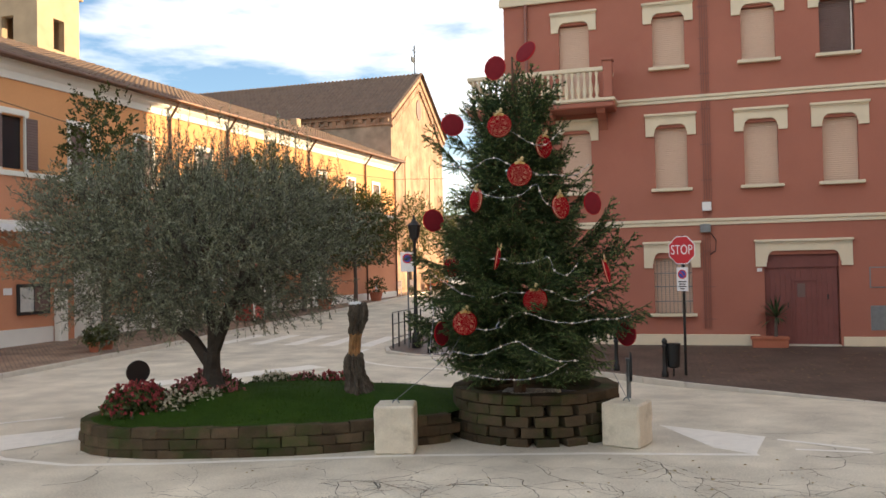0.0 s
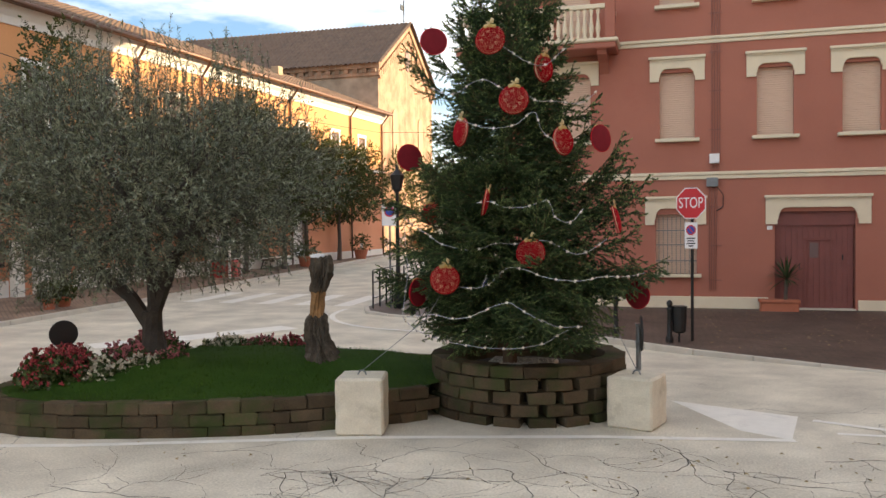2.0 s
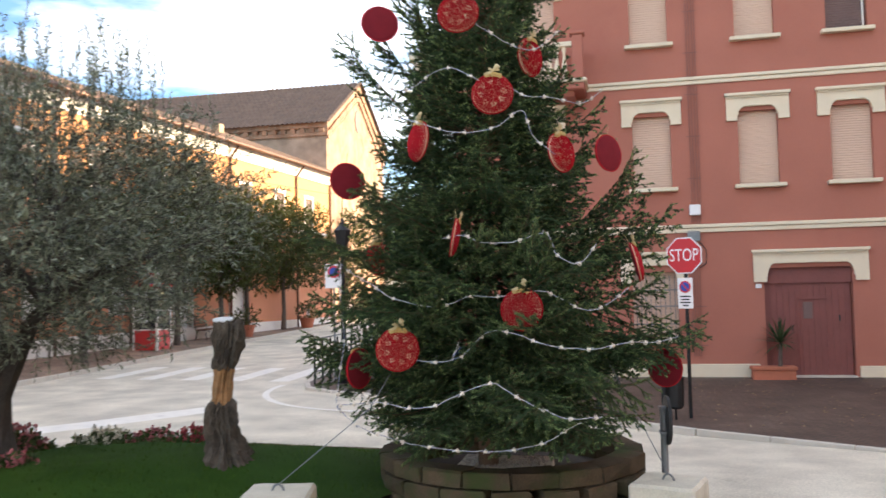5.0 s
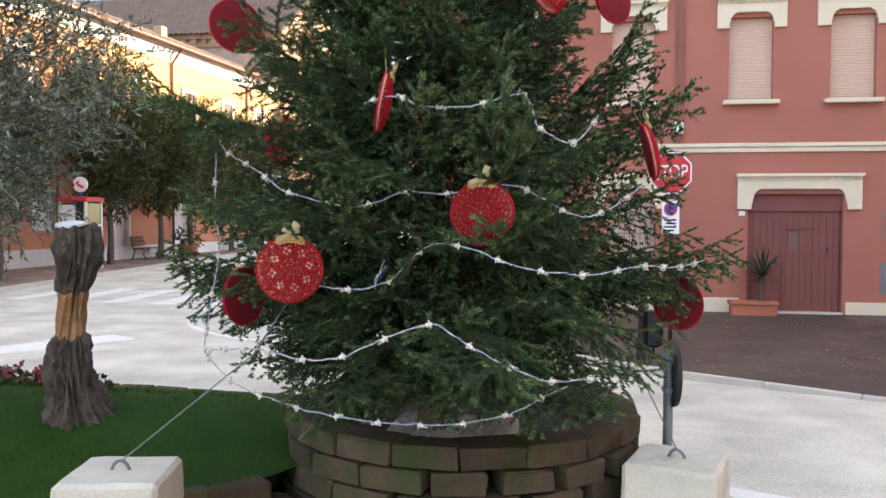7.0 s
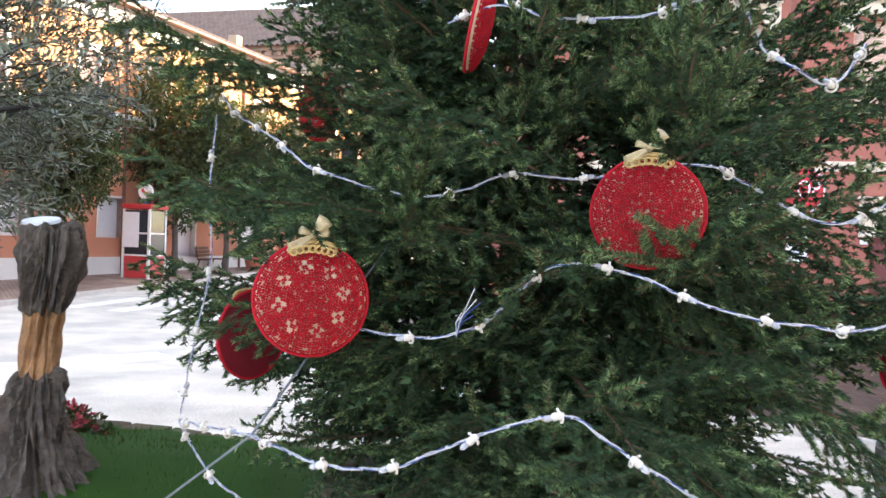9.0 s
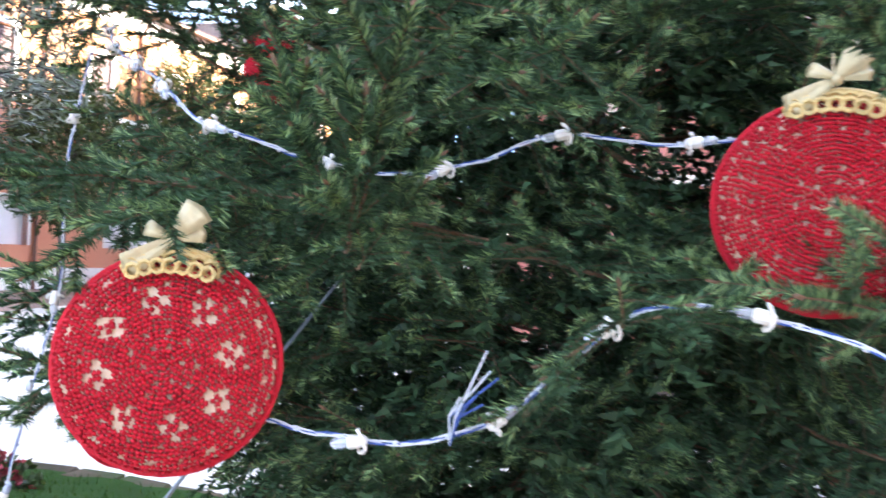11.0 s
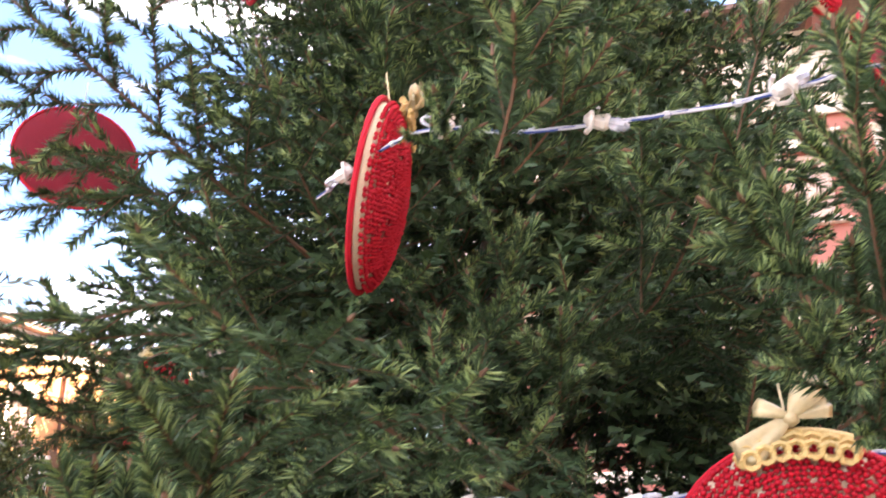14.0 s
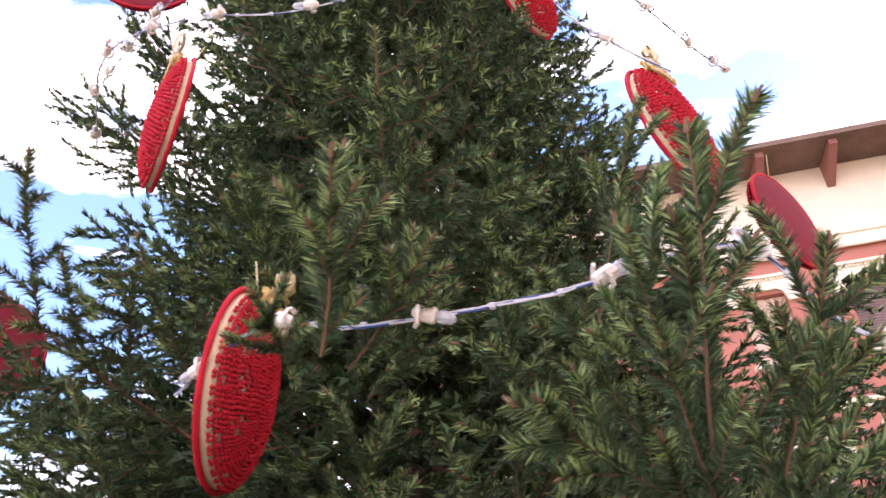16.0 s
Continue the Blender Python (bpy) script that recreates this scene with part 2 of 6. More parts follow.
DARKGLASS = mat("dark_glass", (0.02, 0.025, 0.03), 0.08, 0.1, 3.0, 40.0, 0.0)
POSTER = mat("poster_paper", (0.55, 0.56, 0.54), 0.6, 0.15, 6.0, 30.0, 0.0, second=(0.20, 0.26, 0.30), amount=0.6)
TERRA = mat("terracotta", (0.42, 0.14, 0.08), 0.85, 0.15, 5.0, 60.0, 0.3)
WOODB = mat("bench_wood", (0.17, 0.09, 0.05), 0.7, 0.25, 6.0, 60.0, 0.3)
# near-black, the shade of unlit rooms given as a colour
DARKVOID = mat("room_shade", (0.02, 0.018, 0.016), 0.9, 0.2, 3.0, 30.0, 0.0)
HAZE = mat("distant_foliage", (0.05, 0.06, 0.03), 0.95, 0.4, 1.5, 9.0, 0.8)
glass = bpy.data.materials.new("lamp_glass")
glass.use_nodes = True
gp = glass.node_tree.nodes["Principled BSDF"]
gp.inputs["Base Color"].default_value, gp.inputs["Roughness"].default_value, gp.inputs["Transmission Weight"].default_value = (0.9, 0.9, 0.9, 1), 0.15, 0.7
GLASSB = glass


# ---- mesh helpers ----
def mesh_ob(name, verts, faces, mats, parent=None, label="", idx=None, smooth=False):
    me = bpy.data.meshes.new(name)
    me.from_pydata([tuple(v) for v in verts], [], faces)
    for m in (mats if isinstance(mats, (list, tuple)) else [mats]):
        me.materials.append(m)
    if idx is not None:
        me.polygons.foreach_set("material_index", np.asarray(idx, dtype=np.int32))
    if smooth:
        me.polygons.foreach_set("use_smooth", np.ones(len(me.polygons), dtype=bool))
    me.update()
    ob = new(name, me)
    if parent:
        ob.parent = parent
    if label:
        ob["label"] = label
    return ob


def tri_mesh(name, v, f, mats, idx=None):
    """A mesh from arrays of corners and triangles."""
    me = bpy.data.meshes.new(name)
    me.vertices.add(len(v))
    me.vertices.foreach_set("co", np.asarray(v, dtype=np.float32).ravel())
    me.loops.add(len(f) * 3)
    me.loops.foreach_set("vertex_index", np.asarray(f, dtype=np.int32).ravel())
    me.polygons.add(len(f))
    me.polygons.foreach_set("loop_start", np.arange(0, len(f) * 3, 3, dtype=np.int32))
    for m in mats:
        me.materials.append(m)
    if idx is not None:
        me.polygons.foreach_set("material_index", np.asarray(idx, dtype=np.int32))
    me.update()
    me.validate()
    return me


def part(name, bm, material, parent=None, label="", smooth=False):
    me = bpy.data.meshes.new(name)
    bmesh.ops.recalc_face_normals(bm, faces=bm.faces)
    bm.to_mesh(me)
    bm.free()
    me.materials.append(material)
    if smooth:
        me.polygons.foreach_set("use_smooth", np.ones(len(me.polygons), dtype=bool))
    ob = new(name, me)
    if parent:
        ob.parent = parent
    if label:
        ob["label"] = label
    return ob


def add_box(bm, x0, x1, y0, y1, z0, z1, bevel=0.0, jitter=0.0):
    vs = [bm.verts.new((x, y, z)) for z in (z0, z1) for y in (y0, y1) for x in (x0, x1)]
    fs = [bm.faces.new([vs[i] for i in q]) for q in ((0, 2, 3, 1), (4, 5, 7, 6), (0, 1, 5, 4), (2, 6, 7, 3), (0, 4, 6, 2), (1, 3, 7, 5))]
    if jitter:
        for v in vs:
            v.co += Vector((random.uniform(-jitter, jitter), random.uniform(-jitter, jitter), random.uniform(-jitter, jitter)))
    if bevel:
        es = list({e for f in fs for e in f.edges})
        bmesh.ops.bevel(bm, geom=es, offset=bevel, segments=1, affect="EDGES", profile=0.5)
    return bm


def box(x0, x1, y0, y1, z0, z1, bevel=0.0):
    return add_box(bmesh.new(), x0, x1, y0, y1, z0, z1, bevel)


def add_prism(bm, pts, axis, a, b):
    """The outline pts, in the plane across axis, pushed from a to b."""
    def place(p, q):
        return {"x": (q, p[0], p[1]), "y": (p[0], q, p[1]), "z": (p[0], p[1], q)}[axis]
    lo, hi = [bm.verts.new(place(p, a)) for p in pts], [bm.verts.new(place(p, b)) for p in pts]
    bm.faces.new(lo)
    bm.faces.new(hi[::-1])
    for i in range(len(pts)):
        j = (i + 1) % len(pts)
        bm.faces.new((lo[i], hi[i], hi[j], lo[j]))
    return bm


def prism(pts, axis, a, b):
    return add_prism(bmesh.new(), pts, axis, a, b)


def add_tube(bm, pts, radii, sides=8, cap=True):
    """A tube along pts."""
    pts = [Vector(p) for p in pts]
    rings, up = [], Vector((0.13, 0.31, 0.94))
    for i, p in enumerate(pts):
        d = (pts[min(i + 1, len(pts) - 1)] - pts[max(i - 1, 0)]).normalized()
        u = d.cross(up)
        if u.length < 0.05:
            u = d.cross(Vector((1, 0, 0)))
        u.normalize()
        w = d.cross(u)
        r = radii[i] if isinstance(radii, (list, tuple)) else radii
        rings.append([bm.verts.new(p + (u * math.cos(a) + w * math.sin(a)) * r) for a in (2 * math.pi * k / sides for k in range(sides))])
    for a, b in zip(rings, rings[1:]):
        for k in range(sides):
            bm.faces.new((a[k], a[(k + 1) % sides], b[(k + 1) % sides], b[k]))
    if cap:
        bm.faces.new(rings[0][::-1])
        bm.faces.new(rings[-1])
    return bm


def tube(pts, radii, sides=8):
    return add_tube(bmesh.new(), pts, radii, sides)


def add_lathe(bm, profile, center, sides=16, squash=None):
    cx, cy, cz = center
    rings = []
    for r, z in profile:
        rings.append([bm.verts.new((cx + r * math.cos(2 * math.pi * k / sides), cy + r * math.sin(2 * math.pi * k / sides), cz + z)) for k in range(sides)])
    for a, b in zip(rings, rings[1:]):
        for k in range(sides):
            bm.faces.new((a[k], a[(k + 1) % sides], b[(k + 1) % sides], b[k]))
    bm.faces.new(rings[0][::-1])
    bm.faces.new(rings[-1])
    return bm


def lathe(profile, center, sides=16):
    return add_lathe(bmesh.new(), profile, center, sides)


def thing(name, m=None, label="", category="", group="", kind=""):
    ob = new(name)
    ob.empty_display_size = 0.2
    if m is not None:
        ob.matrix_basis = m
    return tagged(ob, label, category, group, kind)


def wall_mesh(u0, u1, z0, z1, y0, y1, openings):
    """A wall along x from u0 to u1, faces at y0 and y1, with openings (ua, ub, za, zb) that go through it."""
    us = sorted({u0, u1, *[o[0] for o in openings], *[o[1] for o in openings]})
    zs = sorted({z0, z1, *[o[2] for o in openings], *[o[3] for o in openings]})
    us, zs = [u for u in us if u0 <= u <= u1], [z for z in zs if z0 <= z <= z1]
    bm, cache = bmesh.new(), {}
    def v(x, y, z):
        k = (round(x, 4), round(y, 4), round(z, 4))
        if k not in cache:
            cache[k] = bm.verts.new(k)
        return cache[k]
    nu, nz = len(us) - 1, len(zs) - 1
    def solid(i, j):
        if not (0 <= i < nu and 0 <= j < nz):
            return False
        cu, cz = (us[i] + us[i + 1]) / 2, (zs[j] + zs[j + 1]) / 2
        return not any(o[0] < cu < o[1] and o[2] < cz < o[3] for o in openings)
    for i in range(nu):
        for j in range(nz):
            if not solid(i, j):
                continue
            a, b, c, d = us[i], us[i + 1], zs[j], zs[j + 1]
            bm.faces.new((v(a, y0, c), v(b, y0, c), v(b, y0, d), v(a, y0, d)))
            bm.faces.new((v(a, y1, c), v(a, y1, d), v(b, y1, d), v(b, y1, c)))
            if not solid(i - 1, j):
                bm.faces.new((v(a, y0, c), v(a, y0, d), v(a, y1, d), v(a, y1, c)))
            if not solid(i + 1, j):
                bm.faces.new((v(b, y0, c), v(b, y1, c), v(b, y1, d), v(b, y0, d)))
            if not solid(i, j - 1):
                bm.faces.new((v(a, y0, c), v(a, y1, c), v(b, y1, c), v(b, y0, c)))
            if not solid(i, j + 1):
                bm.faces.new((v(a, y0, d), v(b, y0, d), v(b, y1, d), v(a, y1, d)))
    return bm


def smooth(a, b, x):
    t = min(1.0, max(0.0, (x - a) / (b - a)))
    return t * t * (3 - 2 * t)


def ground_z(x, y):
    """The lie of the road: it dips towards the far pavement and climbs gently up the street."""
    z = -0.26 * smooth(12.2, 18.0, y) * smooth(-4.5, -0.5, x)
    z += 0.018 * max(0.0, y - 22.0) * smooth(-3.0, -6.0, x)
    return z


# ---- ground ----
def sheet(name, xs, ys, fz, material, label, category, thick=0.0):
    verts = [(x, y, fz(x, y)) for y in ys for x in xs]
    n = len(xs)
    faces = [(j * n + i, j * n + i + 1, (j + 1) * n + i + 1, (j + 1) * n + i) for j in range(len(ys) - 1) for i in range(n - 1)]
    return tagged(mesh_ob(name, verts, faces, material, smooth=True), label, category, kind="structure")


gx = [-400, -200, -100, -60] + [-40 + 2 * i for i in range(41)] + [60, 100, 200, 400]
gy = [-300, -100, -40, -20] + [-10 + 2 * i for i in range(51)] + [110, 150, 250, 500]
sheet("road", gx, gy, ground_z, ASPHALT, "worn pale grey asphalt road, cracked", "road")


def strip(name, pts, width, material, label, category, lift=0.004, parent=None):
    """Paint or a joint lying on the road along pts."""
    fine = []
    for (ax, ay), (bx, by) in zip(pts, pts[1:]):
        k = max(1, int(math.hypot(bx - ax, by - ay) / 0.4))
        fine += [(ax + (bx - ax) * i / k, ay + (by - ay) * i / k) for i in range(k)]
    fine.append(pts[-1])
    verts, faces = [], []
    for i, (x, y) in enumerate(fine):
        (ax, ay), (bx, by) = fine[max(0, i - 1)], fine[min(len(fine) - 1, i + 1)]
        L = math.hypot(bx - ax, by - ay) or 1
        w = (width(i / len(fine)) if callable(width) else width) / 2
        nx, ny = -(by - ay) / L * w, (bx - ax) / L * w
        for s in (-1, 1):
            verts.append((x + s * nx, y + s * ny, ground_z(x, y) + lift))
    for i in range(len(fine) - 1):
        faces.append((2 * i, 2 * i + 1, 2 * i + 3, 2 * i + 2))
    ob = mesh_ob(name, verts, faces, material, parent)
    return ob if parent else tagged(ob, label, category, kind="structure")


def slab(name, pts, material, label, category, lift, depth, inner_z=None, kind="structure"):
    """A raised area with the outline pts (x, y, z)."""
    bm = bmesh.new()
    top = [bm.verts.new((x, y, z)) for x, y, z in pts]
    bot = [bm.verts.new((x, y, z - depth)) for x, y, z in pts]
    bm.faces.new(top)
    for i in range(len(pts)):
        j = (i + 1) % len(pts)
        bm.faces.new((top[i], bot[i], bot[j], top[j]))
    bmesh.ops.triangulate(bm, faces=[f for f in bm.faces if len(f.verts) > 4])
    ob = part(name, bm, material)
    return tagged(ob, label, category, kind=kind)


def kerb_run(name, pts, material, label, w=0.13):
    """Kerb stones end to end along pts (x, y, top z)."""
    holder = thing(name, None, label, "kerb", kind="structure")
    for (ax, ay, az), (bx, by, bz) in zip(pts, pts[1:]):
        L = math.hypot(bx - ax, by - ay)
        k = max(1, round(L / 1.0))
        for i in range(k):
            s, e = i / k, (i + 1) / k
            px, py, pz = ax + (bx - ax) * (s + e) / 2, ay + (by - ay) * (s + e) / 2, az + (bz - az) * (s + e) / 2
            bm = add_box(bmesh.new(), -L / k / 2 + 0.004, L / k / 2 - 0.004, -w / 2, w / 2, -0.30, 0.0, 0.012)
            ob = part("kerbstone", bm, material, holder)
            ob.matrix_basis = pose(px, py, pz, 0, -math.degrees(math.atan2(bz - az, L)), math.degrees(math.atan2(by - ay, bx - ax)))


RK = [(9.5, 12.6, -0.17), (4.2, 15.9, -0.15), (1.25, 17.55, -0.13), (-0.5, 18.85, -0.12), (-2.6, 19.95, -0.08), (-4.5, 20.42, -0.01), (-5.8, 20.6, 0.05),
      (-6.5, 21.0, 0.08), (-6.85, 21.8, 0.1), (-7.0, 23.5, 0.13), (-7.2, 34.0, 0.32), (-7.6, 60.0, 0.80)]
slab("pavement_1", RK + [(-3.7, 60.0, 0.80), (-3.75, 30.0, 0.25), (-3.7, 24.3, 0.0), (0, 24.3, -0.03), (16, 24.3, -0.03), (16, 12.6, -0.14)],
     PAVERS_R, "dark wet brick pavement before the red building", "pavement", 0, 0.5)
kerb_run("kerb_1", RK, KERB, "pale concrete kerb round the corner pavement")
LK = [(-12.6, 6.0, 0.12), (-13.55, 14.0, 0.12), (-13.95, 18.2, 0.12), (-14.3, 23.0, 0.14), (-14.55, 28.0, 0.23), (-14.9, 38.0, 0.42), (-15.2, 47.0, 0.58), (-16.0, 62.0, 0.85)]
slab("pavement_2", LK + [(-22.0, 62.0, 0.9), (-22.0, 6.0, 0.15)], PAVERS_L, "herringbone clay-brick pavement along the orange building", "pavement", 0, 0.5)
kerb_run("kerb_2", LK, KERB, "pale stone kerb along the street")

# road markings
strip("edge_line", [(-9.3, 10.2), (-8.2, 9.1), (-7.1, 8.55), (-6.0, 8.45), (-4.9, 8.75), (-3.64, 9.2), (-2.08, 9.75), (0.1, 10.3), (2.05, 10.62)], 0.11, PAINT, "worn white edge line round the island", "road marking")
strip("edge_line", [(-11.5, 8.9), (-9.6, 10.1), (-8.5, 11.2)], 0.11, PAINT, "worn white guide line on the road", "road marking")
tagged(mesh_ob("painted_wedge", [(0.85, 12.25, 0.004), (2.22, 11.7, 0.004), (2.02, 10.62, 0.006), (1.55, 10.9, 0.004)], [(0, 3, 2, 1)], PAINT), "worn white painted wedge at the island's end", "road marking", kind="structure")
tagged(mesh_ob("painted_wedge", [(-8.9, 9.2, 0.006), (-7.4, 10.6, 0.006), (-6.95, 9.75, 0.006), (-7.6, 8.75, 0.008)], [(0, 3, 2, 1)], PAINT), "worn white painted wedge at the island's end", "road marking", kind="structure")
strip("lane_line", [(2.35, 11.55), (3.35, 11.15)], 0.10, PAINT, "short worn white lane line", "road marking")
strip("lane_line", [(2.5, 11.0), (3.35, 11.0)], 0.08, PAINT, "short worn white lane line", "road marking")
strip("stop_line", [(-9.6, 14.7), (-8.4, 16.2), (-7.2, 18.1)], 0.75, PAINT, "broad worn white stop line across the street", "road marking")
strip("guide_curve", [(-4.0 - 3.5 * math.sin(math.pi / 2 * k / 20), 22.0 - 4.0 * math.cos(math.pi / 2 * k / 20)) for k in range(21)], 0.14, PAINT, "curved white guide line at the corner", "road marking")
for i in range(5):
    x0 = -7.9 - i * 1.25
    strip("crossing_bar", [(x0, 22.6 + 0.1 * i), (x0 - 0.05, 25.4 + 0.1 * i)], 0.5, PAINT, "white bar of the pedestrian crossing", "road marking")

# ---- red building ----
FY = 24.24
COLS = [(-1.71, 0.66), (0.97, 0.69), (3.37, 0.69), (5.37, 0.71)]
holes = []
for cx, hw in COLS:
    holes += [(cx - 0.44, cx + 0.44, 4.41, 6.14), (cx - 0.44, cx + 0.44, 7.88, 9.36)]
holes[1] = (COLS[0][0] - 0.44, COLS[0][0] + 0.44, 7.02, 9.36)
holes += [(0.42, 1.46, 0.86, 2.42), (3.36, 5.24, -0.05, 2.46)]
red_house = thing("red_house", None, "three-storey red rendered house with cream window heads", "house")
bm = wall_mesh(-3.8, 17.0, -0.5, 10.15, FY, FY + 0.4, holes)
part("wall", bm, RED, red_house)
part("side_wall", box(-3.8, -3.4, FY + 0.4, 33.4, -0.5, 10.15), RED, red_house)
part("back_wall", box(-3.4, 17.0, 33.0, 33.4, -0.5, 10.15), RED, red_house)
part("frieze", box(-3.86, 17.0, FY - 0.05, 33.45, 10.15, 12.1), CREAM, red_house, "cream stucco frieze under the eaves")
bm = bmesh.new()
add_box(bm, -3.92, 17, FY - 0.12, FY - 0.05, 10.08, 10.32, 0.02)
add_box(bm, -3.90, 17, FY - 0.09, FY - 0.05, 10.40, 10.48, 0.01)
part("cornice", bm, CREAM, red_house)
part("roof", prism([(FY - 1.15, 12.1), (FY - 1.15, 12.22), (28.8, 13.6), (34.4, 12.22), (34.4, 12.1)], "x", -5.0, 17.5), TILE, red_house, "dark projecting eaves and low tiled roof")
for i in range(14):
    x = -3.3 + i * 1.45
    part("eave_bracket", prism([(FY - 1.0, 12.1), (FY - 1.0, 11.98), (FY - 0.05, 11.55), (FY - 0.05, 12.1)], "x", x - 0.08, x + 0.08), PIPEM, red_house)
for z0, z1 in ((3.33, 3.52), (6.84, 7.02)):
    bm = bmesh.new()
    h = (z1 - z0)
    add_box(bm, -3.85, 17, FY - 0.07, FY, z0 + h * 0.55, z1, 0.012)
    add_box(bm, -3.83, 17, FY - 0.04, FY, z0, z0 + h * 0.52, 0.01)
    part("string_course", bm, CREAM, red_house, "cream moulded string course")
bm = bmesh.new()
add_box(bm, -3.84, 3.2, FY - 0.05, FY, -0.45, 0.27, 0.01)
add_box(bm, 5.3, 17, FY - 0.05, FY, -0.45, 0.22, 0.01)
part("plinth", bm, CREAM, red_house, "stained cream plinth")


def hood(cx, hw, z0, z1, clear, parent):
    """A cream window head: a band with two ears, a stepped curve between, a dentilled cornice on top."""
    zi = z1 - 0.30
    bm = bmesh.new()
    add_box(bm, cx - hw, cx + hw, FY - 0.06, FY + 0.02, zi, z1, 0.0)
    for sgn in (-1, 1):
        xa, xb = sorted((cx + sgn * hw, cx + sgn * clear))
        add_box(bm, xa, xb, FY - 0.06, FY + 0.02, z0, zi)
        arc = [(cx + sgn * clear, z0 + 0.12)]
        for k in range(6):
            a = math.pi / 2 * k / 5
            arc.append((cx + sgn * (clear - 0.17 * (1 - math.cos(a)) - 0.02), z0 + 0.12 + (zi - z0 - 0.12) * math.sin(a)))
        for p, q in zip(arc, arc[1:]):
            add_prism(bm, [(cx + sgn * clear, zi), p, q], "y", FY - 0.06, FY + 0.02)
    part("window_head", bm, CREAM, parent)
    bm = bmesh.new()
    add_box(bm, cx - hw - 0.03, cx + hw + 0.03, FY - 0.13, FY, z1 - 0.05, z1 + 0.02, 0.01)
    n = int(hw * 2 / 0.07)
    for i in range(n):
        x = cx - hw + (i + 0.5) * 2 * hw / n
        add_box(bm, x - 0.018, x + 0.018, FY - 0.10, FY - 0.055, z1 - 0.10, z1 - 0.05)
    n = int(clear * 2 / 0.06)
    for i in range(n):
        x = cx - clear + 0.14 + (i + 0.5) * (2 * clear - 0.28) / n
        add_box(bm, x - 0.014, x + 0.014, FY - 0.085, FY - 0.055, zi, zi + 0.035)
    part("dentil_cornice", bm, CREAM, parent)


def slats(x0, x1, z0, z1, y, pitch, material, parent, name="roller_shutter", label=""):
    n = max(2, int((z1 - z0) / pitch))
    h = (z1 - z0) / n
    edge = []
    for i in range(n):
        a = z0 + h * i
        edge += [(y, a), (y - 0.012, a + 0.25 * h), (y - 0.012, a + 0.8 * h)]
    edge.append((y, z1))
    bm = bmesh.new()
    lo, hi = [[bm.verts.new((x, p, z)) for p, z in edge] for x in (x0, x1)]
    bl, bh = [[bm.verts.new((x, y + 0.02, z)) for p, z in edge] for x in (x0, x1)]
    for i in range(len(edge) - 1):
        for q in ((lo[i], hi[i], hi[i + 1], lo[i + 1]), (bl[i], bl[i + 1], bh[i + 1], bh[i]), (lo[i], lo[i + 1], bl[i + 1], bl[i]), (hi[i], bh[i], bh[i + 1], hi[i + 1])):
            bm.faces.new(q)
    return part(name, bm, material, parent, label)


def sill(cx, hw, z, parent, d=0.16):
    part("window_sill", box(cx - hw, cx + hw, FY - d, FY + 0.25, z - 0.09, z, 0.012), CREAM, parent)


k = 0
for row, (z0, z1, h0, h1) in enumerate(((4.41, 6.10, 5.91, 6.53), (7.88, 9.30, 9.16, 9.73))):
    for i, (cx, hw) in enumerate(COLS):
        k += 1
        w = thing("window_%d" % k, None, "cream-headed window with its beige roller shutter down", "window", "house windows", "structure")
        hood(cx, hw, h0, h1, 0.45, w)
        zz = 7.02 if (row == 1 and i == 0) else z0
        slats(cx - 0.44, cx + 0.44, zz, z1 + 0.05, FY + 0.16, 0.055, SHUTTER_D if (row == 1 and i == 3) else SHUTTER, w)
        if not (row == 1 and i == 0):
            sill(cx, 0.56, z0, w)
        if row == 1 and i == 3:
            part("guide_rail", box(cx + 0.36, cx + 0.39, FY + 0.09, FY + 0.13, z0, z1), WHITE, w)
w = thing("window_9", None, "ground-floor window with closed slatted shutter behind bars", "window", "house windows", "structure")
hood(0.92, 0.77, 2.15, 2.88, 0.53, w)
slats(0.42, 1.46, 0.86, 2.42, FY + 0.2, 0.06, SHUTTER, w)
sill(0.92, 0.65, 0.86, w)
for i in range(9):
    x = 0.50 + i * 0.11
    part("bar", tube([(x, FY + 0.06, 0.86), (x, FY + 0.06, 2.36)], 0.008, 6), GREYM, w)
for z in (1.2, 1.62, 2.0):
    part("cross_bar", box(0.42, 1.46, FY + 0.05, FY + 0.07, z - 0.012, z + 0.012), GREYM, w)
door = thing("door_1", None, "dark red boarded double door with a wicket", "door", kind="structure")
hood(4.36, 1.22, 2.14, 2.86, 0.94, door)
bmf = bmesh.new()
add_box(bmf, 3.36, 5.24, FY + 0.10, FY + 0.24, 2.10, 2.46)
part("transom", bmf, DOORRED, door)
for i in range(14):
    x0 = 3.38 + i * 0.1314
    part("board", box(x0, x0 + 0.129, FY + 0.15, FY + 0.20, 0.0, 2.10, 0.003), DOORRED, door)
part("wicket_frame", box(4.08, 4.13, FY + 0.125, FY + 0.15, 0.03, 1.72, 0.005), DOORRED, door)
part("wicket_frame", box(4.68, 4.73, FY + 0.125, FY + 0.15, 0.03, 1.72, 0.005), DOORRED, door)
part("wicket_frame", box(4.08, 4.73, FY + 0.125, FY + 0.15, 1.72, 1.77, 0.005), DOORRED, door)
part("wicket_pane", box(4.20, 4.40, FY + 0.13, FY + 0.15, 1.28, 1.66, 0.005), SHUTTER_D, door, "small dark pane")
part("door_handle", tube([(3.95, FY + 0.15, 1.0), (3.95, FY + 0.09, 1.0), (3.95, FY + 0.09, 1.14)], 0.012, 6), METAL, door)
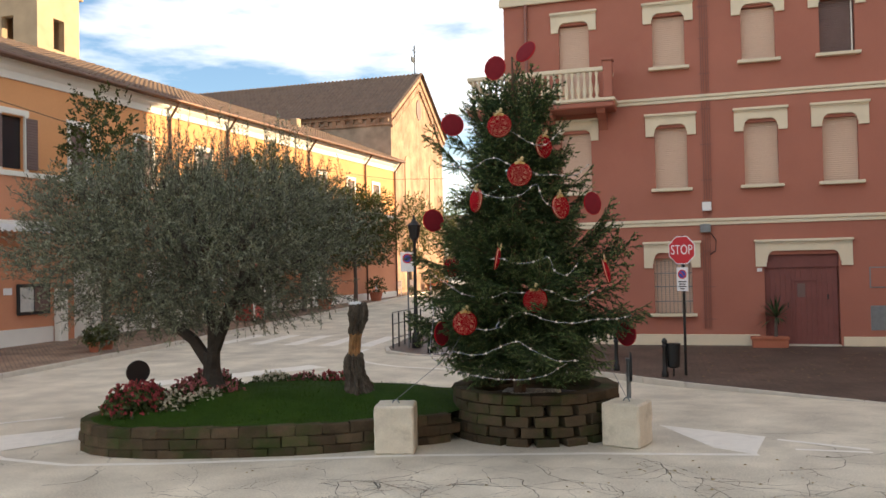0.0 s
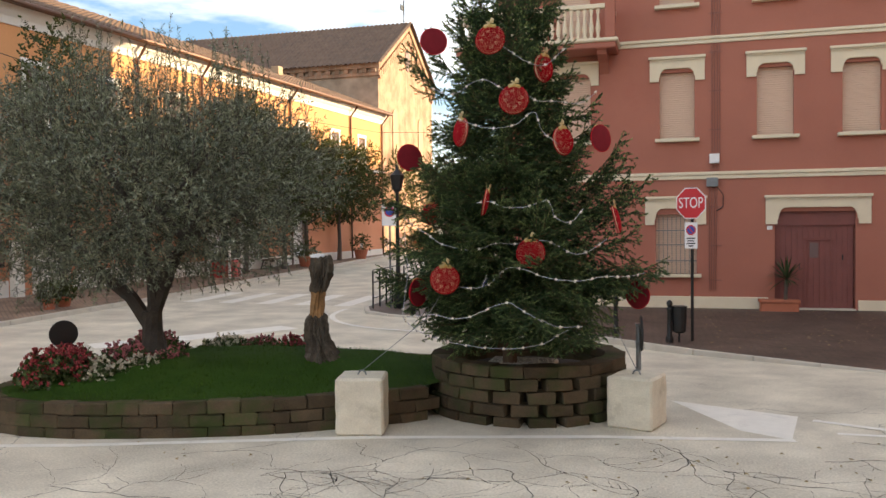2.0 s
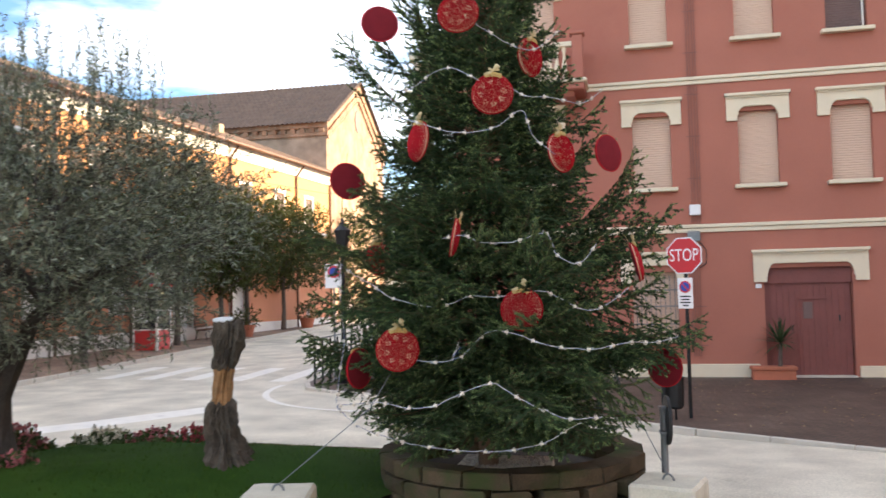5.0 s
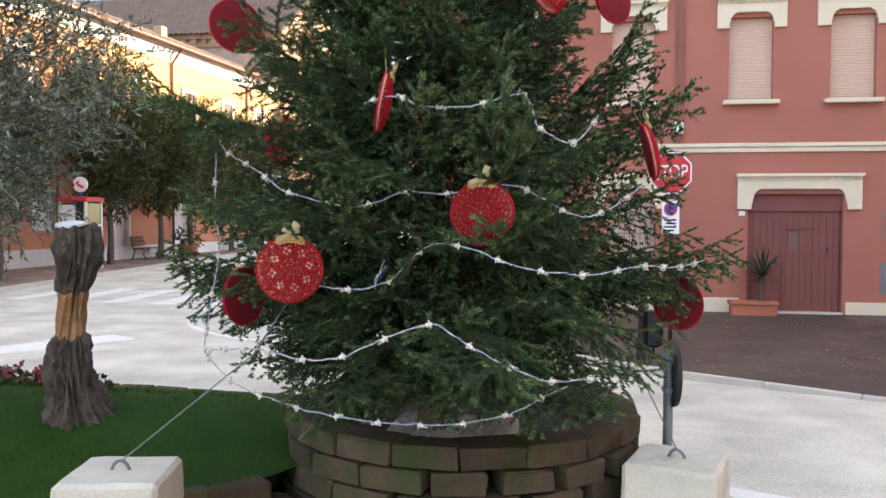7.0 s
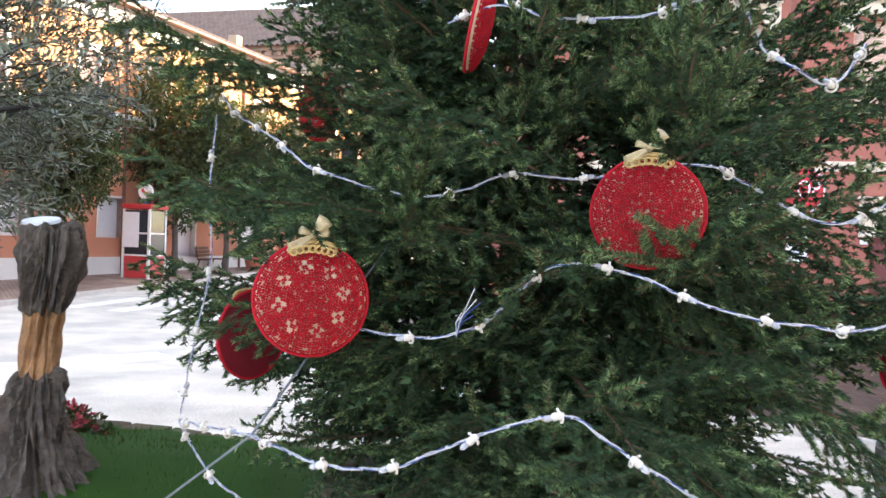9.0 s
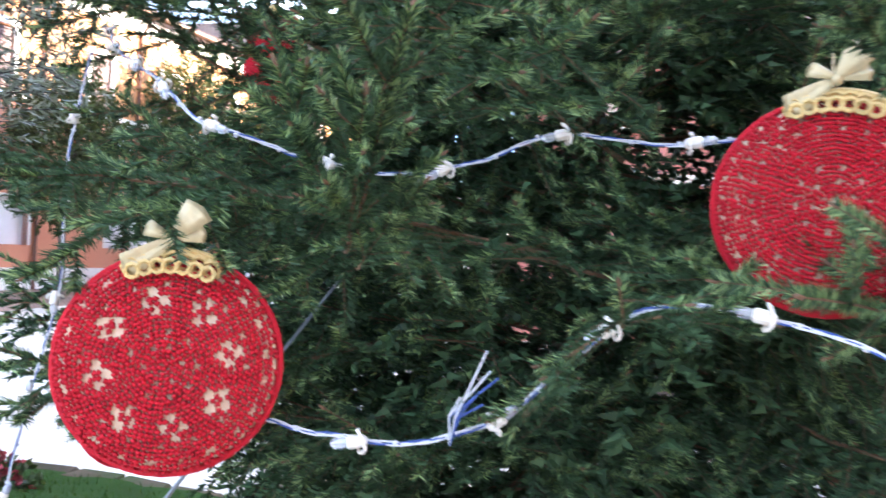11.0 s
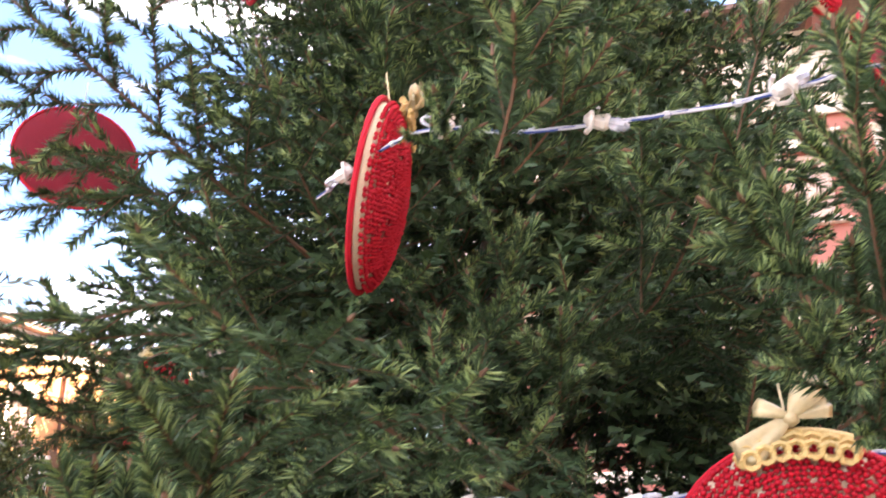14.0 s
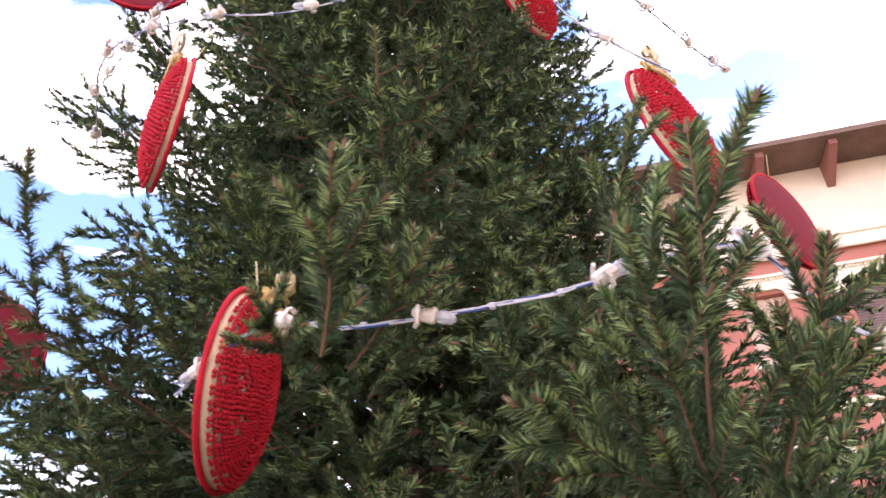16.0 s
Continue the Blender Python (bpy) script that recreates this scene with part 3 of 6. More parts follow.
part("keyhole_plate", box(4.95, 4.985, FY + 0.135, FY + 0.15, 1.22, 1.36, 0.003), METAL, door)
part("threshold", box(3.36, 5.24, FY - 0.1, FY + 0.3, -0.12, 0.0, 0.01), KERB, door)
# one near-black sheet behind the openings paints the shade of the rooms
back = thing("unlit_rooms", None, "near-black sheet standing in for unlit rooms behind the shutters", "interior", kind="structure")
part("shade_sheet", box(-3.3, 16.9, FY + 0.55, FY + 0.6, -0.4, 10.1), DARKVOID, back)

pipes = thing("cable_run", None, "bundle of painted cables and pipes down the wall", "cables")
for dx, top in ((-0.09, 10.1), (-0.03, 10.1), (0.04, 10.1), (0.10, 10.1)):
    part("pipe", tube([(1.93 + dx, FY - 0.03, top), (1.93 + dx, FY - 0.03, 4.0), (1.86 + dx, FY - 0.03, 2.9), (1.84 + dx * 0.8, FY - 0.03, 0.45)], 0.010, 6), PIPEM, pipes)
for z in (0.7, 1.6, 2.6, 4.6, 5.6, 6.6, 7.6, 8.6, 9.5):
    part("clip", box(1.76, 2.08, FY - 0.055, FY - 0.045, z - 0.012, z + 0.012), PIPEM, pipes)
jb = thing("junction_box", None, "grey plastic junction box on the wall", "junction box")
part("box", box(1.77, 2.02, FY - 0.13, FY - 0.05, 3.73, 3.98, 0.015), SIGNWHITE, jb)
jb2 = thing("junction_box", None, "grey louvred junction box with hanging cable loops", "junction box")
part("box", box(1.70, 1.98, FY - 0.13, FY - 0.05, 3.12, 3.36, 0.015), GREYM, jb2)
for i in range(3):
    part("louvre", box(1.69, 1.99, FY - 0.145, FY - 0.13, 3.15 + i * 0.07, 3.19 + i * 0.07), GREYM, jb2)
part("cable", tube([(1.98, FY - 0.08, 3.1), (2.12, FY - 0.06, 2.9), (2.1, FY - 0.06, 2.6), (1.95, FY - 0.06, 2.5)], 0.012, 6), METAL, jb2)
dp = thing("downpipe", None, "dark painted downpipe at the house corner", "downpipe")
part("pipe", tube([(-3.12, FY - 0.07, 10.1), (-3.12, FY - 0.07, 0.1)], 0.05, 8), PIPEM, dp)
for z in (1.0, 3.0, 5.0, 7.6, 9.4):
    part("bracket", box(-3.19, -3.05, FY - 0.10, FY, z - 0.015, z + 0.015), PIPEM, dp)
plq = thing("wall_plate", None, "small white plate beside the door", "plate")
part("plate", box(3.17, 3.30, FY - 0.03, FY - 0.01, 2.0, 2.1, 0.004), SIGNWHITE, plq)
for z0, z1, m2 in ((0.42, 1.02, GREYM), (1.55, 2.05, RED)):
    ub = thing("meter_box", None, "flush metal meter box in the wall", "meter box")
    part("door", box(6.0, 6.75, FY - 0.02, FY - 0.003, z0, z1, 0.005), m2, ub)
    part("frame", box(5.97, 6.78, FY - 0.012, FY - 0.002, z0 - 0.03, z1 + 0.03, 0.003), GREYM, ub)

balc = thing("balcony", None, "cream stone balcony with turned balusters", "balcony")
part("slab", box(-4.75, -0.52, FY - 1.0, FY - 0.0, 6.70, 6.86, 0.03), RED, balc)
part("slab_edge", box(-4.80, -0.47, FY - 1.05, FY - 0.005, 6.86, 6.96, 0.03), CREAM, balc)
for x in (-3.9, -2.4, -0.9):
    part("corbel", prism([(FY, 6.2), (FY, 6.70), (FY - 0.85, 6.70), (FY - 0.8, 6.58), (FY - 0.3, 6.45)], "x", x - 0.12, x + 0.12), RED, balc)
part("rail", box(-4.72, -0.72, FY - 1.0, FY - 0.84, 7.72, 7.84, 0.02), CREAM, balc)
part("rail", box(-4.75, -4.6, FY - 0.84, FY + 2.0, 7.72, 7.84, 0.02), CREAM, balc)
part("pier", box(-0.80, -0.54, FY - 1.02, FY - 0.76, 6.96, 7.98, 0.02), RED, balc)
part("pier_cap", box(-0.84, -0.50, FY - 1.06, FY - 0.72, 7.98, 8.06, 0.02), RED, balc)
part("end_rail", box(-0.72, -0.58, FY - 0.76, FY, 7.72, 7.84, 0.02), CREAM, balc)
prof = [(0.055, 0), (0.055, 0.05), (0.032, 0.08), (0.06, 0.2), (0.065, 0.28), (0.035, 0.48), (0.028, 0.6), (0.05, 0.68), (0.05, 0.76)]
base_me = None
for i in range(22):
    x = -0.98 - i * 0.17
    b = part("baluster", lathe(prof, (0, 0, 0), 10), CREAM, balc, smooth=True) if base_me is None else new("baluster", base_me)
    base_me = b.data
    b.parent = balc
    b.matrix_basis = pose(x, FY - 0.92, 6.96)

# ---- unseen added houses: two at the side shade the place, one closes the back ----
def plain_house(name, x0, x1, y0, y1, h, m):
    ob = part(name, box(x0, x1, y0, y1, -0.6, h), m)
    return tagged(ob, "plain rendered block added out of view round the square", "house", kind="structure")
plain_house("side_shade_house", 17.6, 28.0, -24.0, 43.9, 13.0, ORANGE)
# height tuned so its shadow ends at the orange wall's string course
plain_house("far_shade_house", 19.0, 28.0, 44.0, 68.0, 14.2, SALMON)
plain_house("house_back", -30.0, 20.0, -36.0, -28.0, 5.5, SALMON)

# ---- orange building ----
OB = Matrix.Translation((-17.9, 20.0, 0)) @ pose(0, 0, 0, 0, 0, math.degrees(math.atan2(26.8, 2.2)))
long_house = thing("orange_house", OB, "long two-storey orange rendered building with white cornice", "house")
OW = [(-6.4, 0.8), (-3.2, 0.8), (-0.15, 0.8), (2.38, 0.7), (5.43, 0.8), (8.85, 0.8), (11.9, 0.8), (15.1, 0.8), (18.3, 0.8), (21.5, 0.8), (24.6, 0.8)]
oh = [(u - w / 2, u + w / 2, 5.52, 7.12) for u, w in OW]
gh = [(2.2, 3.5, 0.2, 2.7), (5.6, 6.6, 1.5, 2.75), (9.4, 10.42, 1.5, 2.75), (9.55, 10.2, 4.45, 5.2), (13.0, 14.2, 0.3, 2.8), (17.0, 18.4, 0.4, 2.9)]
bm = wall_mesh(-16.0, 27.4, -0.5, 5.42, 0.0, 0.4, gh)
part("lower_wall", bm, SALMON, long_house)
bm = wall_mesh(-16.0, 27.4, 5.42, 8.35, 0.0, 0.4, oh)
part("upper_wall", bm, ORANGE, long_house)
part("end_wall", box(27.0, 27.4, 0.4, 9.0, -0.5, 8.35), ORANGE, long_house)
# same near-black sheet for the unlit rooms of this house
part("shade_sheet", box(-15.9, 26.9, 0.9, 0.95, -0.4, 8.3), DARKVOID, long_house)
bm = bmesh.new()
add_box(bm, -16.1, 27.45, -0.06, 0.0, 5.30, 5.46, 0.015)
part("string_course", bm, WHITE, long_house)
bm = bmesh.new()
add_prism(bm, [(0, 8.2), (-0.06, 8.2), (-0.08, 8.42), (-0.22, 8.55), (-0.26, 8.74), (0.4, 8.74), (0.4, 8.36), (0, 8.36)], "x", -16.1, 27.5)
part("cornice", bm, WHITE, long_house, "white moulded cornice")
part("plinth", box(-16.0, 1.25, -0.05, 0.0, -0.3, 0.72, 0.01), WHITE, long_house)
part("plinth", box(3.7, 27.3, -0.05, 0.0, -0.3, 0.9, 0.01), WHITE, long_house)


def tiled_roof(name, u0, u1, y0, z0, y1, z1, parent, pitch=0.26):
    """Barrel tiles: a corrugated sheet stepped at each course."""
    n = int((u1 - u0) / pitch)
    rows = 12
    verts, faces = [], []
    per = 5
    cols = n * (per - 1) + 1
    for r in range(rows + 1):
        for s in (0, 1):
            t = r / rows
            for c in range(cols):
                k = c % (per - 1)
                u = u0 + (u1 - u0) * c / (cols - 1)
                bump = (0.0, 0.06, 0.075, 0.06)[k] + (0.035 if s else 0.0) + 0.012 * noise.noise((c * 0.21, r * 3.1, 0))
                verts.append((u, y0 + (y1 - y0) * t, z0 + (z1 - z0) * t + bump))
    for r in range(2 * rows + 1):
        for c in range(cols - 1):
            a = r * cols + c
            faces.append((a, a + 1, a + cols + 1, a + cols))
    return mesh_ob(name, verts, faces, TILE, parent, "weathered terracotta barrel tiles")


tiled_roof("roof", -16.3, 27.7, -0.55, 8.78, 4.8, 10.95, long_house)
tiled_roof("back_roof", -16.3, 27.7, 10.2, 8.78, 4.8, 10.95, long_house, 0.5)
part("soffit", box(-16.2, 27.6, -0.5, 0.4, 8.74, 8.79), WOODB, long_house)
part("gutter", tube([(-16.2, -0.58, 8.76), (27.6, -0.58, 8.76)], 0.07, 8), GUTTER, long_house)
for u in (-9, -2.9, 6.8, 10.4, 17.0, 23.2, 27.2):
    bm = tube([(u, -0.5, 8.7), (u, -0.3, 8.45), (u, -0.07, 8.15), (u, -0.07, 0.3)], 0.05, 8)
    part("downpipe", bm, GUTTER, long_house)
part("chimney", box(20.3, 20.75, 2.6, 3.05, 9.4, 10.6, 0.02), TOWERB, long_house)
for u, w in OW:
    win = part("window", box(u - w / 2, u + w / 2, 0.16, 0.2, 5.52, 7.12), DARKGLASS, long_house)
    bm = bmesh.new()
    for a, b, c, d in ((u - w / 2 - 0.13, u - w / 2, 5.46, 7.15), (u + w / 2, u + w / 2 + 0.13, 5.46, 7.15), (u - w / 2 - 0.16, u + w / 2 + 0.16, 7.15, 7.33)):
        add_box(bm, a, b, -0.05, 0.05, c, d, 0.01)
    part("surround", bm, WHITE, win)
    for s in (-1, 1):
        if u < 2:
            x0 = u + s * (w / 2 + 0.24) - 0.2
            slats(x0, x0 + 0.4, 5.53, 7.10, -0.075, 0.079, SHUTTER_D, win, "shutter", "dark brown louvred shutter")
        else:
            x0 = u + (0.01 if s > 0 else -w / 2 + 0.01)
            slats(x0, x0 + w / 2 - 0.02, 5.53, 7.10, 0.05, 0.079, SHUTTER_D, win, "shutter", "dark brown louvred shutter")
for a, b, c, d in gh:
    g = part("shop_front", box(a, b, 0.2, 0.24, c, d), SIGNWHITE if c > 1 or a > 12 else WHITE, long_house)
    bm = bmesh.new()
    for p, q, r, s in ((a - 0.08, a, c, d + 0.08), (b, b + 0.08, c, d + 0.08), (a, b, d, d + 0.08)):
        add_box(bm, p, q, -0.03, 0.2, r, s, 0.01)
    part("surround", bm, WHITE, g)
# the white post and step by the entrance
part("door_post", box(1.3, 1.62, -0.28, 0.0, -0.3, 1.9, 0.02), WHITE, long_house)

awn = thing("awning", OB, "rolled cream awning with a scalloped valance", "awning")
bm = bmesh.new()
add_prism(bm, [(-0.05, 3.98), (-0.8, 3.86), (-0.82, 3.78), (-0.05, 3.9)], "x", -6.0, 0.9)
part("canopy", bm, WHITE, awn)
bm = bmesh.new()
for i in range(34):
    x = -6.0 + i * 0.203
    add_prism(bm, [(x, 3.80), (x + 0.2, 3.80), (x + 0.2, 3.64), (x + 0.1, 3.57), (x, 3.64)], "y", -0.83, -0.81)
part("valance", bm, SIGNWHITE, awn)
nb = thing("noticeboard", OB, "dark framed noticeboard with posters on the wall", "noticeboard")
part("frame", box(-0.1, 1.1, -0.09, -0.01, 1.12, 2.06, 0.02), METAL, nb)
part("poster", box(-0.02, 0.46, -0.102, -0.094, 1.22, 1.96), POSTER, nb, "pale poster with a blue-grey picture")
part("poster", box(0.5, 1.03, -0.102, -0.094, 1.22, 1.96), SHUTTER_D, nb, "dark poster")
part("poster", box(-0.55, -0.25, -0.03, -0.02, 1.75, 1.95), SIGNWHITE, nb, "small white sheet")
wl2 = thing("wall_lantern", OB, "black iron wall lantern", "lamp")
part("bracket", tube([(0.12, 0, 2.8), (0.12, -0.2, 2.9), (0.12, -0.3, 2.8)], 0.012, 6), METAL, wl2)
part("lantern", lathe([(0.03, -0.3), (0.07, -0.2), (0.09, -0.02), (0.02, 0.06)], (0.12, -0.3, 2.75), 6), METAL, wl2)

# ---- church and bell tower ----
church = thing("church", None, "brick church with a tiled gable roof", "church")
CX, CY0, CY1, CZ, CA = -16.5, 49.0, 60.4, 12.2, 15.8
mid = (CY0 + CY1) / 2
gab = [(CY0, -0.5), (CY1, -0.5), (CY1, CZ), (mid, CA), (CY0, CZ)]
part("gable_wall", prism(gab, "x", CX - 0.5, CX), CHURCHB, church)
part("side_wall", box(-62, CX - 0.5, CY0, CY0 + 0.5, -0.5, CZ - 0.05), CHURCHB, church)
part("far_wall", box(-62, CX - 0.5, CY1 - 0.5, CY1, -0.5, CZ - 0.05), CHURCHB, church)
bm = bmesh.new()
add_box(bm, -62, CX + 0.1, CY0 - 0.12, CY0, CZ - 0.75, CZ - 0.55)
add_box(bm, -62, CX + 0.15, CY0 - 0.25, CY0, CZ - 0.3, CZ)
for i in range(60):
    add_box(bm, CX - 0.6 * i - 0.4, CX - 0.6 * i - 0.1, CY0 - 0.18, CY0, CZ - 0.55, CZ - 0.3)
part("cornice", bm, CHURCHB, church)
bm = bmesh.new()
for s, ya in ((1, CY0), (-1, CY1)):
    add_prism(bm, [(ya - s * 0.3, CZ - 0.45), (mid, CA - 0.35), (mid, CA + 0.05), (ya - s * 0.3, CZ - 0.05)], "x", CX, CX + 0.18)
    for i in range(18):
        t = (i + 0.5) / 18
        y, z = ya + (mid - ya) * t, CZ + (CA - CZ) * t
        add_box(bm, CX, CX + 0.12, y - 0.13, y + 0.13, z - 1.0, z - 0.5)
part("gable_cornice", bm, CHURCHB, church)
def church_roof(y0, y1):
    rows, n = 26, 150
    verts, faces = [], []
    for r in range(rows + 1):
        for c in range(n * 2 + 1):
            t = r / rows
            verts.append((CX + 0.4 - 46.0 * c / (n * 2), y0 + (y1 - y0) * t, CZ - 0.1 + (CA + 0.25 - CZ) * t + (0.09 if c % 2 else 0.0) + 0.03 * (r % 2)))
    w = n * 2 + 1
    for r in range(rows):
        for c in range(n * 2):
            a = r * w + c
            faces.append((a, a + 1, a + w + 1, a + w))
    return mesh_ob("roof", verts, faces, TILE, church, "weathered brown roof tiles")
church_roof(CY0 - 0.55, mid)
church_roof(CY1 + 0.55, mid)
for y in (52.0, 57.4):
    part("blind_window", prism([(y - 0.5, 6.5), (y + 0.5, 6.5), (y + 0.5, 9.3)] + [(y + 0.5 * math.cos(a), 9.3 + 0.5 * math.sin(a)) for a in (0.6, 1.2, 1.57, 1.94, 2.54)] + [(y - 0.5, 9.3)], "x", CX, CX + 0.06), TOWERB, church, "tall narrow arched window")
part("oculus", prism([(mid + 0.5 * math.cos(a), 13.4 + 0.75 * math.sin(a)) for a in [k * math.pi / 6 for k in range(12)]], "x", CX, CX + 0.05), SHUTTER_D, church)
vane = part("weather_vane", tube([(CX - 0.2, mid, CA), (CX - 0.2, mid, CA + 2.2)], 0.04, 6), METAL, church)
part("vane_flag", box(CX - 0.25, CX - 0.2, mid - 0.6, mid + 0.1, CA + 0.95, CA + 1.3), METAL, vane)
part("vane_cross", box(CX - 0.25, CX - 0.2, mid - 0.25, mid + 0.25, CA + 1.8, CA + 1.88), METAL, vane)

tower = thing("bell_tower", None, "pale brick bell tower with arched openings", "tower")
TX, TY, TW = -39.8, 43.9, 3.9
t0 = wall_mesh(TX - TW, TX, 0, 25.0, TY, TY + 0.5, [(TX - TW / 2 - 0.5, TX - TW / 2 + 0.5, 17.6, 19.7)])
part("front_wall", t0, TOWERB, tower)
sidew = wall_mesh(0, TW, 0, 25.0, -0.5, 0.0, [(TW / 2 - 0.5, TW / 2 + 0.5, 17.6, 19.7)])
so = part("side_wall", sidew, TOWERB, tower)
so.matrix_basis = Matrix.Translation((TX, TY, 0)) @ pose(0, 0, 0, 0, 0, 90) @ Matrix.Translation((0, 0.0, 0))
part("back_walls", prism([(TX - TW, TY + 0.5), (TX - TW + 0.4, TY + 0.5), (TX - TW + 0.4, TY + TW - 0.4), (TX - 0.55, TY + TW - 0.4), (TX - 0.55, TY + TW), (TX - TW, TY + TW)], "z", 0, 25.0), TOWERB, tower)
for z0, z1, o in ((21.4, 21.7, 0.25), (21.7, 22.05, 0.5), (16.7, 16.95, 0.2)):
    part("cornice", box(TX - TW - o, TX + o, TY - o, TY + TW + o, z0, z1, 0.05), TOWERB, tower)
part("cap", prism([(TX - TW, 25.0), (TX, 25.0), (TX - TW / 2, 27.5)], "y", TY, TY + TW), TILE, tower)
part("bell", lathe([(0.5, -0.8), (0.45, -0.6), (0.3, -0.2), (0.1, 0)], (TX - 0.9, TY + TW / 2, 19.4), 12), METAL, tower)

# ---- distance ----
def far_house(x0, x1, y0, y1, h, m):
    ob = thing("far_house", None, "distant plain house with a tiled roof", "house")
    part("wall", box(x0, x1, y0, y1, -1, h), m, ob)
    part("roof", prism([(y0 - 0.4, h), ((y0 + y1) / 2, h + 2.0), (y1 + 0.4, h)], "x", x0 - 0.4, x1 + 0.4), TILE, ob)
    for i in range(int((x1 - x0) / 3)):
        for z in (1.2, 4.2):
            part("window", box(x0 + 1 + 3 * i, x0 + 2 + 3 * i, y0 - 0.06, y0, z, z + 1.5), SHUTTER_D, ob)
far_house(-14.0, -3.0, 84.0, 94.0, 5.6, SALMON)
far_house(-40.0, -19.0, 90.0, 99.0, 6.5, CREAM)
far_house(-3.0, 18.0, 96.0, 104.0, 6.0, ORANGE)

# ---- plants ----
def norm(a):
    return a / (np.linalg.norm(a, axis=-1, keepdims=True) + 1e-9)


class Foliage:
    """Gathers many small triangles."""
    def __init__(self):
        self.v, self.f, self.i, self.n = [], [], [], 0

    def tris(self, p0, p1, p2, index):
        k = len(p0)
        self.v.append(np.stack([p0, p1, p2], 1).reshape(-1, 3))
        self.f.append(np.arange(self.n, self.n + 3 * k).reshape(-1, 3))
        self.i.append(np.broadcast_to(np.asarray(index), (k,)))
        self.n += 3 * k

    def quads(self, p0, p1, p2, p3, index):
        k = len(p0)
        self.v.append(np.stack([p0, p1, p2, p3], 1).reshape(-1, 3))
        b = self.n + 4 * np.arange(k)
        self.f.append(np.concatenate([np.stack([b, b + 1, b + 2], 1), np.stack([b, b + 2, b + 3], 1)]))
        self.i.append(np.concatenate([np.broadcast_to(np.asarray(index), (k,))] * 2))
        self.n += 4 * k

    def stem(self, pts, r0, r1, index, sides=3):
        pts = np.asarray(pts)
        d = norm(np.gradient(pts, axis=0))
        u = norm(np.cross(d, np.array([0.2, 0.3, 0.93])))
        w = np.cross(d, u)
        r = np.linspace(r0, r1, len(pts))[:, None]
        rings = [pts + r * (u * math.cos(2 * math.pi * k / sides) + w * math.sin(2 * math.pi * k / sides)) for k in range(sides)]
        for k in range(sides):
            a, b = rings[k], rings[(k + 1) % sides]
            self.quads(a[:-1], b[:-1], b[1:], a[1:], index)

    def mesh(self, name, mats):
        return tri_mesh(name, np.concatenate(self.v), np.concatenate(self.f), mats, np.concatenate(self.i))


rng = np.random.default_rng(7)


def needles(fo, pts, per_m, length, width, index):
    """Needles round a shoot that runs along pts, brushed towards its tip and sparse below."""
    pts = np.asarray(pts)
    seg = np.linalg.norm(np.diff(pts, axis=0), axis=1)
    total = seg.sum()
    n = max(4, int(total * per_m))
    s = np.sort(rng.uniform(0, total, n))
    cum = np.concatenate([[0], np.cumsum(seg)])
    p = np.stack([np.interp(s, cum, pts[:, k]) for k in range(3)], 1)
    d = norm(np.stack([np.interp(s, (cum[:-1] + cum[1:]) / 2, np.diff(pts[:, k]) / np.maximum(seg, 1e-6)) for k in range(3)], 1))
    side = norm(np.cross(d, np.array([0.0, 0.02, 1.0])))
    top = np.cross(side, d)
    a = rng.uniform(-0.30 * math.pi, 1.30 * math.pi, n)
    rad = side * np.cos(a)[:, None] + top * (np.sin(a) * 0.62)[:, None]
    q = norm(rad + d * rng.uniform(0.45, 1.15, n)[:, None])
    L = length * rng.uniform(0.75, 1.12, n)[:, None]
    w = norm(np.cross(q, rng.normal(size=(n, 3)))) * width * 0.5
    fo.tris(p - w, p + w, p + q * L, index)


def curve_pts(start, d, L, droop, lift, n):
    """A shoot that sags and turns up again at its tip."""
    t = np.linspace(0, 1, n)[:, None]
    z = -droop * t ** 1.5 * L + lift * np.clip(t - 0.55, 0, 1) ** 2 * L * 2
    w = np.concatenate([rng.normal(0, 0.012, (1, 3)), rng.normal(0, 0.012, (1, 3))])
    out = start + d * (t * L) + w[0] * np.sin(3 * t) * L + w[1] * np.sin(7 * t) * L
    out[:, 2:3] += z
    return out


def bud(fo, tip, before, r=0.0036):
    """A blunt brown bud at the end of a shoot."""
    d = norm(tip - before)
    fo.stem(np.stack([tip - d * 0.003, tip + d * 0.004, tip + d * 0.010]), r, r * 0.35, 1, 5)


